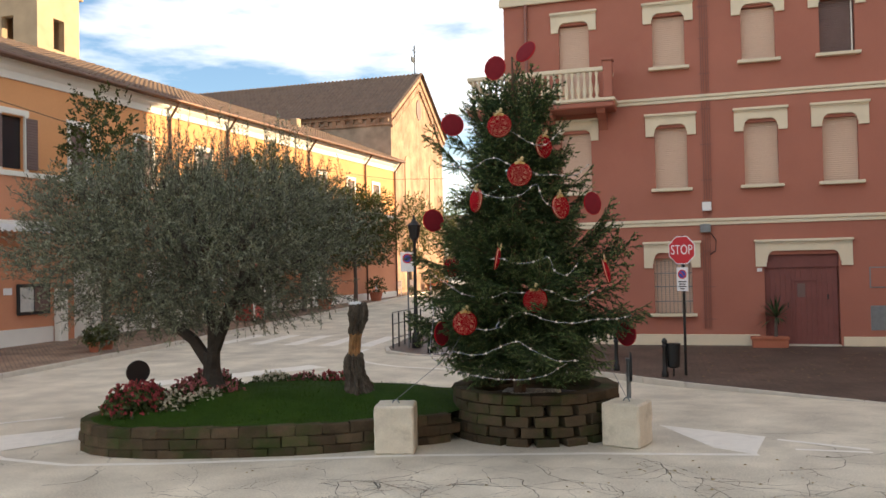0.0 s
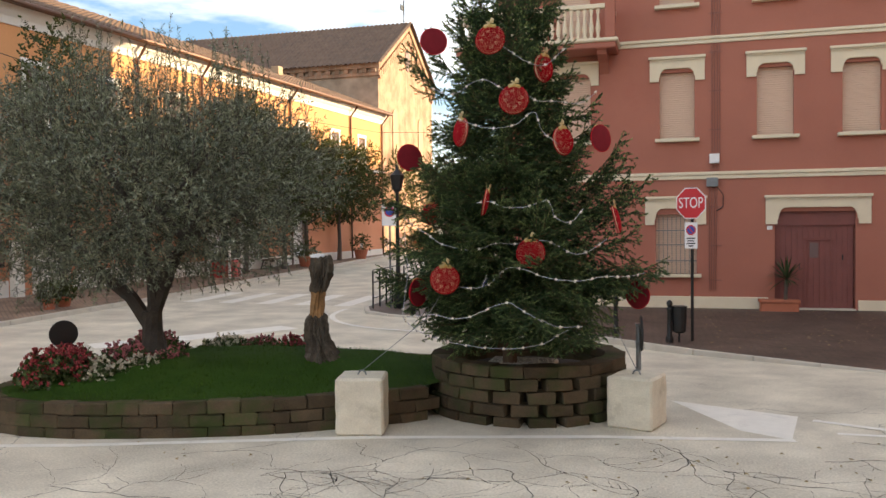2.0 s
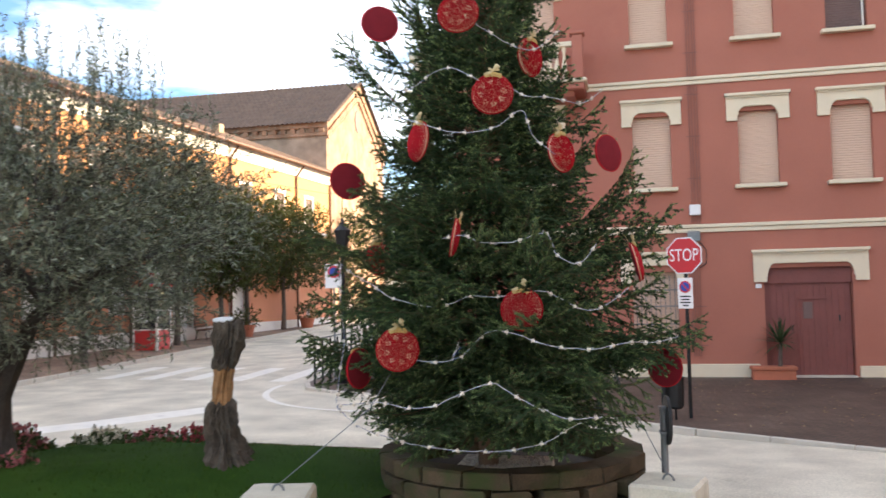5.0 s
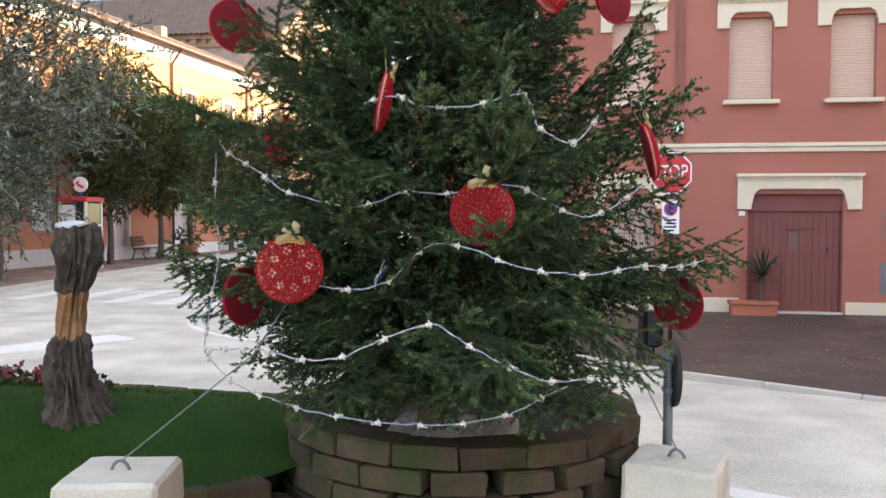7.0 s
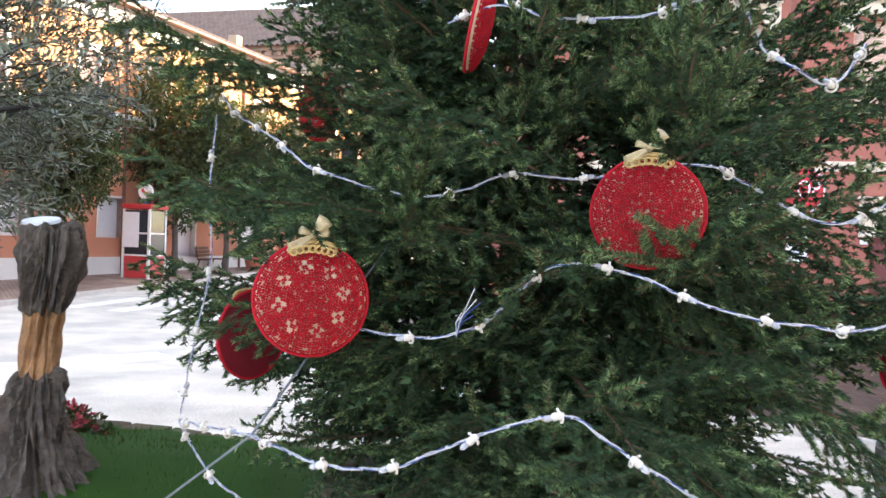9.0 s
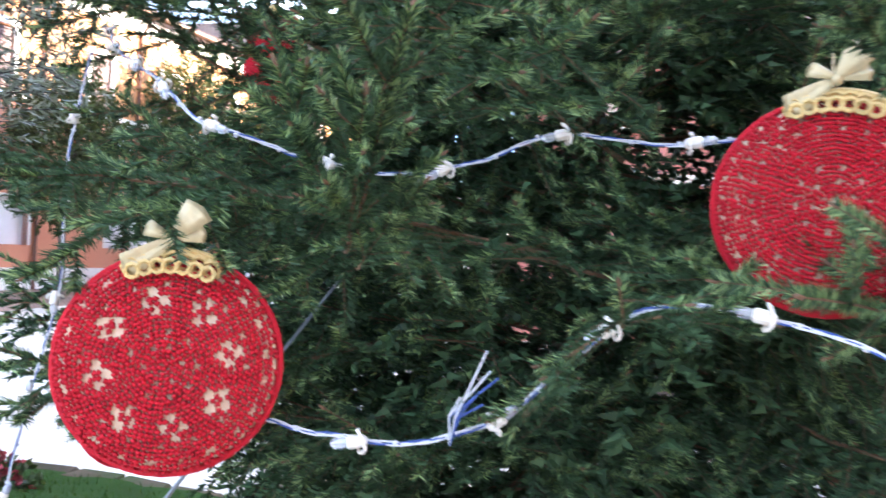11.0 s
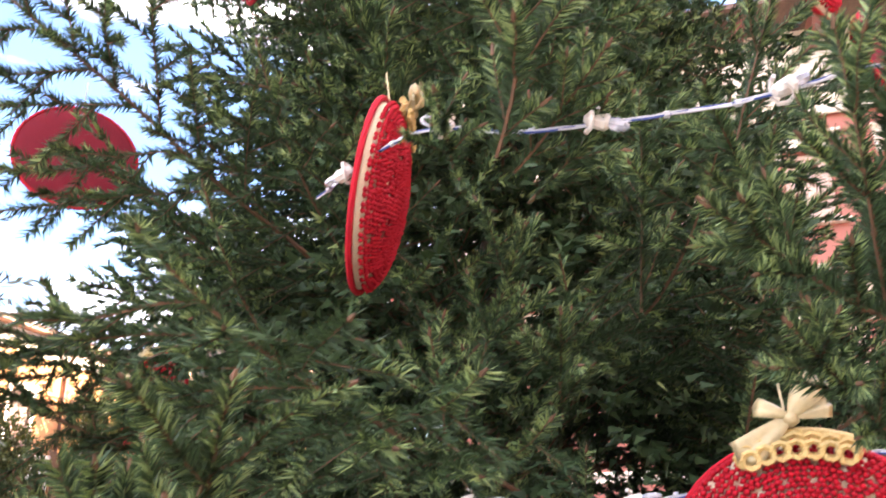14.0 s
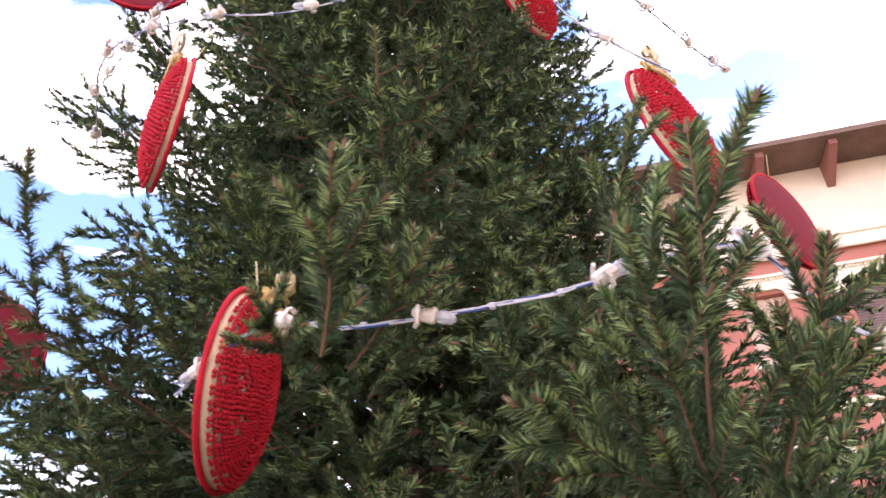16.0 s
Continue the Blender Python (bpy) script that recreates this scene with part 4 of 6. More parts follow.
def spruce_shoot(L):
    """A young shoot: a brown stem clothed in needles from its foot, with side shoots in a ring below its tip."""
    fo = Foliage()
    main = curve_pts(np.zeros(3), np.array([1.0, 0, 0]), L, 0.02, 0.05, 8)
    fo.stem(main, 0.0027, 0.0017, 1, 5)
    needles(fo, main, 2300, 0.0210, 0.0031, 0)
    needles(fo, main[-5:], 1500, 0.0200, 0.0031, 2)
    bud(fo, main[-1], main[-2], 0.0042)
    for i, t in enumerate((0.10, 0.16, 0.42, 0.46, 0.50, 0.70, 0.74)):
        a = i * 2.4
        p = np.array([np.interp(t, np.linspace(0, 1, 8), main[:, k]) for k in range(3)])
        d = np.array([0.80, 0.62 * math.cos(a), 0.62 * math.sin(a)])
        lat = curve_pts(p, d / np.linalg.norm(d), L * rng.uniform(0.28, 0.45), 0.0, 0.05, 5)
        fo.stem(lat, 0.0018, 0.0012, 1, 4)
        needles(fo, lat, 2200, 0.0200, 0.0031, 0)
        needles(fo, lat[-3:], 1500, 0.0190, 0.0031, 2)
        bud(fo, lat[-1], lat[-2], 0.003)
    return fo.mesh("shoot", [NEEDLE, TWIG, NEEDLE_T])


# needles to the metre, their length and width, and how close the twigs stand: for near, middling and far limbs
GRADES = {"fine": (1200, 0.0225, 0.0034, 1.0), "middle": (340, 0.0245, 0.0082, 1.0), "coarse": (120, 0.0280, 0.0185, 1.12)}


def spruce_branch(L, grade):
    """One layered spruce limb along +x: a stem that is bare near the trunk, side shoots that hang a little, twigs, needles."""
    per_m, length, width, wide = GRADES[grade]
    fo = Foliage()
    main = curve_pts(np.zeros(3), np.array([1.0, 0, 0]), L, 0.14, 0.42, 14)
    fo.stem(main if grade != "fine" else np.concatenate([[[-0.18, 0.0, 0.01]], main]), 0.0026 + 0.0032 * L, 0.0018, 1, 5)
    k0 = 2 if L > 0.6 and grade != "fine" else 0
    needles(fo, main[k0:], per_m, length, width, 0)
    # bright tips: young growth, and painted light on the outer sprays
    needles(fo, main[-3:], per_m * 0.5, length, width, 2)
    if grade == "fine":
        bud(fo, main[-1], main[-2])
    s, sidev = (0.12 if grade == "fine" else 0.24) * L + 0.02, 1
    while s < L * 0.97:
        p = np.array([np.interp(s / L, np.linspace(0, 1, 14), main[:, k]) for k in range(3)])
        ln = min(0.55 * (L - s) + 0.09, 0.42 * L + 0.04, 0.46) * rng.uniform(0.7, 1.15)
        ang = rng.uniform(0.7, 1.08)
        d = np.array([math.cos(ang), sidev * math.sin(ang), rng.uniform(-0.35, 0.18)])
        lat = curve_pts(p, d / np.linalg.norm(d), ln, rng.uniform(0.08, 0.42), 0.30, 7)
        fo.stem(lat if grade == "fine" else lat[::3], 0.0023, 0.0011, 1)
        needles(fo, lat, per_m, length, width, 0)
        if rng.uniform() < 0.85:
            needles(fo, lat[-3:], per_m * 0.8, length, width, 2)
        if grade == "fine":
            bud(fo, lat[-1], lat[-2], 0.003)
        q, sv = 0.06, 1
        while q < ln * 0.88 and ln > 0.12:
            pp = np.array([np.interp(q / ln, np.linspace(0, 1, 7), lat[:, k]) for k in range(3)])
            dl = lat[min(6, int(q / ln * 6) + 1)] - lat[int(q / ln * 6)]
            dl = dl / np.linalg.norm(dl)
            perp = np.cross(dl, np.array([0, 0, 1.0]))
            d3 = dl * 0.72 + perp * sv * 0.70 + np.array([0, 0, rng.uniform(-0.45, 0.12)])
            l3 = min(0.13, 0.6 * (ln - q)) * rng.uniform(0.7, 1.2) + 0.02
            t3 = curve_pts(pp, d3 / np.linalg.norm(d3), l3, 0.25, 0.1, 4)
            if grade == "fine":
                fo.stem(t3[[0, 3]], 0.0014, 0.0008, 1)
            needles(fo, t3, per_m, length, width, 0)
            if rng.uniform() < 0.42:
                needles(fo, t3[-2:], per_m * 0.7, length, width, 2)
            q += 0.052 * wide
            sv = -sv
        sidev = -sidev
        s += 0.044 * wide * rng.uniform(0.7, 1.3)
    return fo.mesh("branch", [NEEDLE, TWIG, NEEDLE_T])


TREE = Vector((-0.93, 11.10, 0.62))
spruce = thing("christmas_tree", Matrix.Translation(TREE), "tall dark green spruce set up in a raised bed", "tree")
trunk_bm = tube([(0, 0, -0.15), (0.01, 0.01, 0.6), (-0.01, 0.0, 1.8), (0.02, 0.01, 3.2), (0.0, 0.0, 4.55)], [0.085, 0.075, 0.06, 0.035, 0.012], 10)
part("trunk", trunk_bm, BARKS, spruce)
LENS = [0.30, 0.48, 0.70, 0.95, 1.2, 1.5]
VARS = {(L, g): [spruce_branch(L, g) for i in range(3 if g == "middle" else 2)] for L in LENS for g in GRADES}
# the baubles: place, bearing, kind, tilt, roll, size
BAUBLES = [(-1.288, 9.67, 1.644, 25, "lace", -4, 0, 0.97), (-0.470, 9.90, 1.895, -4, "plain", -6, 0, 0.97), (-0.950, 9.95, 2.408, 101, "lace", 11, 0, 0.92),
           (-0.67, 10.12, 3.45, 6, "lace", -5, 4, 1.0), (-0.91, 10.12, 4.07, 4, "lace", -6, 0, 1.0), (-0.21, 10.38, 3.04, 58, "lace", -6, -12, 1.0),
           (-1.24, 10.18, 3.15, -50, "plain", -6, 12, 1.0), (0.13, 10.95, 3.11, 230, "felt", 4, 0, 1.0), (-1.94, 10.58, 2.94, 222, "felt", 4, 0, 1.0),
           (-1.64, 10.56, 4.20, 205, "felt", 6, 0, 1.0), (-1.745, 10.75, 2.315, -30, "plain", 0, 0, 0.92), (0.30, 10.62, 2.22, 92, "plain", -14, 0, 1.0),
           (0.51, 11.05, 1.395, 150, "felt", 0, 0, 1.0), (-1.75, 10.25, 1.465, 250, "felt", 0, 0, 1.0), (-0.62, 10.45, 5.05, 150, "felt", 25, 0, 1.0),
           (-0.45, 10.65, 3.85, 60, "lace", 0, 0, 1.0), (-1.0, 10.35, 4.85, 165, "felt", 0, 0, 1.0)]


def reach(z, a):
    """How far the limbs come out at height z above the bed and bearing a."""
    r = (1.76 - 0.345 * z) * (0.58 + 0.42 * smooth(0.30, 0.95, z))
    r *= 1.0 - 0.20 * smooth(1.3, 1.8, z) * math.exp(-(((a + 0.7 + math.pi) % (2 * math.pi) - math.pi) / 0.45) ** 2)
    r *= 1.0 - 0.15 * smooth(1.1, 1.6, z) * math.exp(-((a % (2 * math.pi) - math.pi) / 0.6) ** 2)
    r *= 1.0 + 0.09 * math.sin(3 * a + 2.1 * z) + 0.05 * math.sin(7 * a - 3 * z)
    return max(0.22, r)


def hides_bauble(m, L):
    """Whether a limb would stand before the open face of a bauble."""
    for k in range(4, 11):
        p = m @ Vector((L * k / 10, 0, 0)) + TREE
        w = 0.15 + 0.26 * L * (1 - k / 10)
        for b in BAUBLES[:10] + BAUBLES[11:14]:
            if abs(p.x - b[0]) < w and -0.19 < p.z - b[2] < 0.26 and p.y < b[1] + 0.08:
                return True
    return False


def limb(x, y, z, yaw, up, L, roll=0, free=True):
    """Hang a limb in the tree; one that would stand before a bauble is taken shorter."""
    m = pose(x, y, z, roll, -up, yaw)
    sizes = [q for q in LENS if q <= L + 0.13] or LENS[:1]
    while free and hides_bauble(m, sizes[-1]):
        sizes.pop()
        if not sizes:
            return
    q = sizes[-1]
    tip = m @ Vector((q * 0.8, 0, 0)) + TREE
    grade = "fine" if tip.y < 10.32 and 0.95 < tip.z < 3.4 else ("middle" if tip.y < 11.35 and tip.z < 4.6 else "coarse")
    b = new("branch", random.choice(VARS[q, grade]))
    b.parent = spruce
    b.matrix_basis = m


z, turn = 0.46, 0.0
while z < 4.0:
    n = 10 if z < 2.2 else (9 if z < 3.2 else 7)
    turn += 0.71
    for i in range(n):
        a = turn + 2 * math.pi * i / n + random.uniform(-0.2, 0.2)
        r = reach(z, a) * random.uniform(0.62, 1.12)
        up = -12 + 15 * z if z < 2.4 else 24 + 13 * (z - 2.4)
        up += random.uniform(-12, 12)
        limb(0.03 * math.cos(a), 0.03 * math.sin(a), z + random.uniform(-0.06, 0.06), math.degrees(a), up, r / math.cos(radians(min(60, abs(up)))), random.uniform(-40, 40))
    z += 0.125
# short dense sprays that fill the dark inside of the crown
fo = Foliage()
for i in range(3600):
    zz = 0.55 + 3.4 * random.random() ** 1.35
    a = random.uniform(0, 2 * math.pi)
    rr = reach(zz, a) * 0.70 * math.sqrt(random.random())
    p0 = np.array([rr * math.cos(a), rr * math.sin(a), zz + 0.10 * rr])
    dd = np.array([math.cos(a) + random.uniform(-0.6, 0.6), math.sin(a) + random.uniform(-0.6, 0.6), random.uniform(-0.5, 0.3)])
    needles(fo, curve_pts(p0, dd / np.linalg.norm(dd), 0.22, 0.2, 0.1, 3), 85, 0.036, 0.017, 0)
inner = new("inner_sprays", fo.mesh("inner_sprays", [NEEDLE]))
inner.parent = spruce
tagged(inner, "shaded inner spruce sprays", kind="stuff")
# the leader, and the long limbs that stick out of the outline
for x, y, z, yaw, up, L, roll in ((0, 0, 4.05, 0, 86, 0.48, 0), (0, 0, 3.95, 90, 70, 0.48, 0), (0.15, -0.1, 3.7, -30, 74, 0.70, 0), (-0.2, -0.1, 3.5, 190, 76, 0.70, 0), (-0.3, -0.1, 3.2, 180, 78, 0.95, 0), (0.25, -0.1, 3.4, 10, 74, 0.70, 0),
                                  (0.2, -0.3, 0.72, -42, -16, 1.2, 0), (0.2, -0.2, 0.72, -18, -13, 1.2, 0), (0.1, -0.3, 0.66, -68, -18, 0.95, 0), (0.25, -0.15, 0.95, -8, 4, 1.5, 0), (0.3, -0.1, 1.0, 2, 6, 1.5, 0), (0.5, 0.25, 1.35, 12, 42, 1.2, 0), (0.5, 0.2, 1.7, 8, 48, 1.2, 0),
                                  (-0.15, -0.1, 0.95, 184, 2, 1.2, 0), (-0.2, -0.3, 1.0, 205, 2, 1.2, 0), (-0.2, 0.1, 1.2, 172, 6, 0.95, 0),
                                  (0.35, 0.3, 1.25, 14, 48, 1.5, 30), (0.5, 0.3, 1.05, 6, 44, 1.5, -30), (0.45, 0.1, 1.5, 0, 50, 1.2, 20), (0.35, 0.2, 2.0, 15, 55, 0.95, 0),
                                  (-0.5, -0.1, 2.75, 170, 55, 1.2, 0), (-0.4, -0.1, 3.0, 190, 60, 0.95, 0), (-0.3, 0.0, 3.4, 180, 66, 0.70, 0)):
    limb(x, y, z, yaw, up, L, roll, False)
SHOOTS = [(L, spruce_shoot(L)) for L in (0.20, 0.30)]


def shoot(foot, tip, roll=0.0):
    """A young shoot from foot to tip, both in the world."""
    d = Vector(tip) - Vector(foot)
    L, me = SHOOTS[0] if d.length < 0.25 else SHOOTS[1]
    b = new("shoot", me)
    b.parent = spruce
    b.matrix_basis = Matrix.Translation(Vector(foot) - TREE) @ d.to_track_quat("X", "Z").to_matrix().to_4x4() @ pose(0, 0, 0, roll) @ Matrix.Scale(d.length / L, 4)


for foot, tip in (((-0.74, 9.70, 2.31), (-0.678, 9.543, 2.431)), ((-0.73, 9.76, 2.32), (-0.618, 9.69, 2.418)), ((-0.72, 9.80, 2.30), (-0.60, 9.72, 2.37)), ((-0.80, 9.80, 2.33), (-0.79, 9.64, 2.36)),
                  ((-0.392, 9.76, 2.12), (-0.439, 9.572, 2.321)), ((-0.392, 9.76, 2.12), (-0.35, 9.62, 2.44)), ((-0.392, 9.76, 2.12), (-0.549, 9.65, 2.211)), ((-0.38, 9.80, 2.00), (-0.29, 9.64, 2.22)),
                  ((-0.40, 9.80, 2.02), (-0.50, 9.66, 2.10)), ((-0.34, 9.85, 2.10), (-0.24, 9.70, 2.34)), ((-0.42, 9.95, 2.20), (-0.50, 9.84, 2.42)),
                  ((-1.06, 9.70, 1.80), (-0.932, 9.529, 2.055)), ((-1.04, 9.66, 1.82), (-0.973, 9.52, 1.966)), ((-1.06, 9.70, 1.83), (-1.101, 9.57, 2.01)), ((-1.05, 9.72, 1.78), (-0.945, 9.66, 1.888)),
                  ((-0.86, 10.08, 2.10), (-0.74, 9.93, 2.325)), ((-0.90, 10.15, 2.10), (-0.88, 9.98, 2.212)), ((-0.72, 10.05, 2.10), (-0.70, 9.90, 2.20)), ((-0.60, 10.10, 2.25), (-0.57, 10.0, 2.52)),
                  ((-0.62, 9.98, 1.40), (-0.50, 9.80, 1.46)), ((-0.70, 10.0, 1.25), (-0.701, 9.84, 1.412)), ((-0.58, 9.95, 1.22), (-0.575, 9.80, 1.323)), ((-0.30, 9.95, 1.72), (-0.42, 9.70, 1.84)),
                  ((-0.28, 10.0, 1.74), (-0.52, 9.74, 1.78)), ((-0.45, 10.02, 2.45), (-0.36, 9.90, 2.70)), ((-0.95, 10.15, 2.62), (-1.0, 10.02, 2.82)), ((-0.75, 10.2, 2.7), (-0.72, 10.08, 2.95))):
    shoot(foot, tip, random.uniform(0, 360))
for x, y, z, yaw, up, L in ((0.22, -0.80, 1.14, 212, 14, 0.95), (-0.10, -0.92, 1.22, 220, 10, 0.95), (0.18, -0.95, 1.10, -85, 6, 0.70), (0.1, -0.9, 1.42, 250, 14, 0.70),
                            (0.45, -0.9, 1.2, -50, 20, 0.95), (-0.3, -0.8, 1.0, 240, 0, 0.95), (0.3, -0.9, 0.75, -70, -4, 0.95), (0.6, -0.7, 0.8, -45, 0, 0.95), (-0.45, -0.7, 1.6, 220, 20, 0.95),
                            (0.1, -0.9, 1.75, -85, 25, 0.70), (-0.3, -0.8, 1.9, 235, 28, 0.70), (0.55, -0.9, 1.45, -30, 25, 0.95)):
    limb(x, y, z, yaw, up, L, random.uniform(-30, 30))


# ---- broad-leaved crowns ----
def leaves(fo, p, d, n_per, spread, length, width, index, flat=0.0):
    """Leaves scattered in opposite pairs along short sprays at p that point along d."""
    k = len(p)
    for j in range(n_per):
        t = (j + 0.5) / n_per
        base = p + d * (t * spread)[..., None] if np.ndim(t) else p + d * (t * spread)
        q = norm(rng.normal(size=(k, 3)) * 0.75 + d * 0.9)
        L = length * rng.uniform(0.7, 1.25, (k, 1))
        w = norm(np.cross(q, rng.normal(size=(k, 3)))) * width * 0.5
        fo.quads(base, base + q * L * 0.45 + w, base + q * L, base + q * L * 0.45 - w, index)


def ellipsoid_points(n, centre, radii, shell, lumps):
    """Points in a lumpy ellipsoid, thicker towards its skin; lumps: (bearing, height, size)."""
    v = norm(rng.normal(size=(n, 3)))
    r = shell + (1 - shell) * rng.uniform(0, 1, (n, 1)) ** 0.6
    f = np.ones((n, 1))
    for i in range(n):
        f[i] = 1.0 + 0.22 * noise.noise(Vector(v[i] * 2.2) + Vector((lumps, 0, 0))) + 0.14 * noise.noise(Vector(v[i] * 5.5) + Vector((0, lumps, 0)))
    return centre + v * r * f * np.asarray(radii), v


def limb_tube(bm, a, b, r0, r1, wob=0.12):
    a, b = Vector(a), Vector(b)
    m1 = a.lerp(b, 0.35) + Vector((random.uniform(-wob, wob), random.uniform(-wob, wob), 0.08))
    m2 = a.lerp(b, 0.7) + Vector((random.uniform(-wob, wob), random.uniform(-wob, wob), 0.05))
    add_tube(bm, [a, m1, m2, b], [r0, r0 * 0.75 + r1 * 0.25, r0 * 0.35 + r1 * 0.65, r1], 7)


olive = thing("olive_tree", Matrix.Translation((-5.62, 11.05, 0.50)), "silvery green olive tree with a forked dark trunk", "tree")
bm = tube([(0.02, 0, -0.1), (0, 0, 0.12), (-0.03, 0.02, 0.35), (-0.02, 0.0, 0.62)], [0.24, 0.17, 0.13, 0.13], 10)
part("trunk", bm, BARKO, olive)
forks = [((-0.05, 0, 0.42), (-0.85, -0.1, 1.25), 0.098), ((-0.02, 0.02, 0.6), (-0.3, 0.3, 1.5), 0.08), ((0, 0, 0.6), (0.05, -0.2, 1.6), 0.075), ((0, 0, 0.6), (0.45, 0.1, 1.5), 0.105)]
for a, b, r in forks:
    bm = bmesh.new()
    limb_tube(bm, a, b, r, r * 0.6, 0.05)
    for s in range(4):
        e = Vector(b) + Vector((random.uniform(-1.3, 1.3), random.uniform(-1.1, 1.1), random.uniform(0.5, 1.7)))
        limb_tube(bm, b, e, r * 0.55, 0.012)
    part("limb", bm, BARKO, olive)
fo = Foliage()
p, v = ellipsoid_points(7600, np.array([-0.45, 0.0, 2.24]), (2.72, 2.2, 1.34), 0.25, 3.1)
clump = np.array([noise.noise(Vector(q) * 1.9) for q in p])
keep = (p[:, 2] > 0.76 + 0.12 * np.sin(p[:, 0] * 3) + 0.42 * np.exp(-((p[:, 0] + 0.2) / 0.75) ** 2)) & (clump > -0.22)
p, v = p[keep], v[keep]
d = norm(v * 0.7 + rng.normal(size=p.shape) * 0.42 + np.array([0, 0, 0.30]))
for j in range(len(p)):
    fo.stem(np.stack([p[j], p[j] + d[j] * 0.14, p[j] + d[j] * 0.30 + np.array([0, 0, -0.02])]), 0.004, 0.0015, 1)
leaves(fo, p, d, 18, 0.34, 0.066, 0.0160, 0)
# upright water shoots over the crown, and a few hanging sprays
k = 230
px = np.stack([rng.uniform(-2.2, 1.9, k), rng.uniform(-1.6, 1.6, k), np.zeros(k)], 1)
px[:, 2] = 2.22 + 1.12 * np.sqrt(np.clip(1 - (px[:, 0] + 0.3) ** 2 / 7.5 - px[:, 1] ** 2 / 4.5, 0, 1))
hh = rng.uniform(0.25, 0.75, k) * np.where(px[:, 0] > -0.6, 1.35, 0.75)
for j in range(k):
    dd = np.array([rng.normal(0, 0.12), rng.normal(0, 0.12), 1.0])
    e = px[j] + dd * hh[j]
    fo.stem(np.stack([px[j] - dd * 0.2, px[j] + dd * hh[j] * 0.5, e]), 0.004, 0.0012, 1)
    m = int(hh[j] / 0.022)
    q = px[j] + dd * (np.linspace(0, 1, m)[:, None] * hh[j])
    leaves(fo, q, norm(np.tile(dd, (m, 1))), 2, 0.02, 0.055, 0.012, 0)
crown = new("crown", fo.mesh("crown", [OLIVE, BARKO]))
crown.parent = olive
crown["label"] = "dense grey-green olive foliage"


def street_tree(x, y, z0, height, rad, trunk_h, seed, lean=0.0, n=2000, label="clipped evergreen street tree"):
    ob = thing("street_tree", Matrix.Translation((x, y, z0)), label, "tree", "street trees")
    bm = tube([(0, 0, -0.1), (0.03, 0, trunk_h * 0.5), (lean * 0.4, 0, trunk_h), (lean, 0, height * 0.6)], [0.13, 0.10, 0.09, 0.04], 8)
    for s in range(7):
        a = s * 2.4
        limb_tube(bm, (lean * 0.4, 0, trunk_h + 0.1 * s), (lean + rad * 0.7 * math.cos(a), rad * 0.7 * math.sin(a), trunk_h + 0.8 + 0.35 * s), 0.05, 0.012)
    part("trunk", bm, BARKG, ob)
    f = Foliage()
    pp, vv = ellipsoid_points(n, np.array([lean, 0.0, (height + trunk_h) / 2 + 0.1]), (rad, rad, (height - trunk_h) / 2 + 0.1), 0.3, seed)
    dd = norm(vv + rng.normal(size=pp.shape) * 0.6)
    leaves(f, pp, dd, 9, 0.28, 0.13, 0.062, 0)
    c = new("crown", f.mesh("crown", [LAUREL]))
    c.parent = ob
    return ob


street_tree(-15.3, 20.6, 0.13, 7.6, 1.15, 1.9, 1.0, n=900)
street_tree(-15.9, 31.6, 0.27, 7.2, 1.7, 1.8, 2.7, n=2600)
street_tree(-15.4, 25.6, 0.18, 5.6, 1.4, 1.8, 13.3)
street_tree(-15.6, 34.4, 0.35, 6.0, 1.6, 1.8, 15.3)
street_tree(-15.8, 41.0, 0.46, 6.2, 1.8, 1.9, 17.1)
street_tree(-16.0, 37.5, 0.40, 6.4, 1.9, 1.9, 4.1)
street_tree(-16.2, 44.5, 0.50, 6.2, 1.9, 1.9, 5.9, n=1200)
street_tree(-16.4, 52.0, 0.66, 6.4, 2.0, 1.9, 7.3, n=1200)
street_tree(-16.8, 60.0, 0.80, 6.6, 2.2, 1.9, 8.8, n=1200)
street_tree(-10.5, 74.0, 0.9, 7.5, 3.2, 2.0, 9.6, n=1200)
street_tree(-6.0, 70.0, 0.9, 7.0, 3.0, 2.0, 11.2, n=1200)
street_tree(-14.5, 71.0, 0.9, 7.8, 3.2, 2.0, 12.9, n=1200)

# ---- the island ----
def spline(pts, n, closed=True):
    """Points along a smooth line through pts."""
    out, m = [], len(pts)
    for i in range(m if closed else m - 1):
        p0, p1, p2, p3 = (Vector(pts[(i + k) % m] if closed else pts[min(m - 1, max(0, i + k))]) for k in (-1, 0, 1, 2))
        for j in range(n):
            t = j / n
            out.append(0.5 * ((2 * p1) + (p2 - p0) * t + (2 * p0 - 5 * p1 + 4 * p2 - p3) * t * t + (3 * p1 - p0 - 3 * p2 + p3) * t ** 3))
    if not closed:
        out.append(Vector(pts[-1]))
    return out


def along(line, step, start=0.0):
    """Places and directions at even steps along a line."""
    out, left = [], start
    for a, b in zip(line, line[1:]):
        L = (b - a).length
        while left <= L:
            out.append((a.lerp(b, left / L), (b - a).normalized()))
            left += step
        left -= L
    return out


ISLAND = [(-6.78, 9.95), (-6.5, 9.25), (-5.9, 8.95), (-5.15, 8.95), (-4.4, 9.14), (-3.6, 9.42), (-3.0, 9.72), (-2.35, 10.15), (-1.7, 10.75), (-1.5, 11.8), (-2.0, 12.75), (-3.2, 12.95),
          (-4.6, 12.95), (-5.9, 12.4), (-6.6, 11.2)]
rim = spline([(x, y, 0) for x, y in ISLAND], 8)
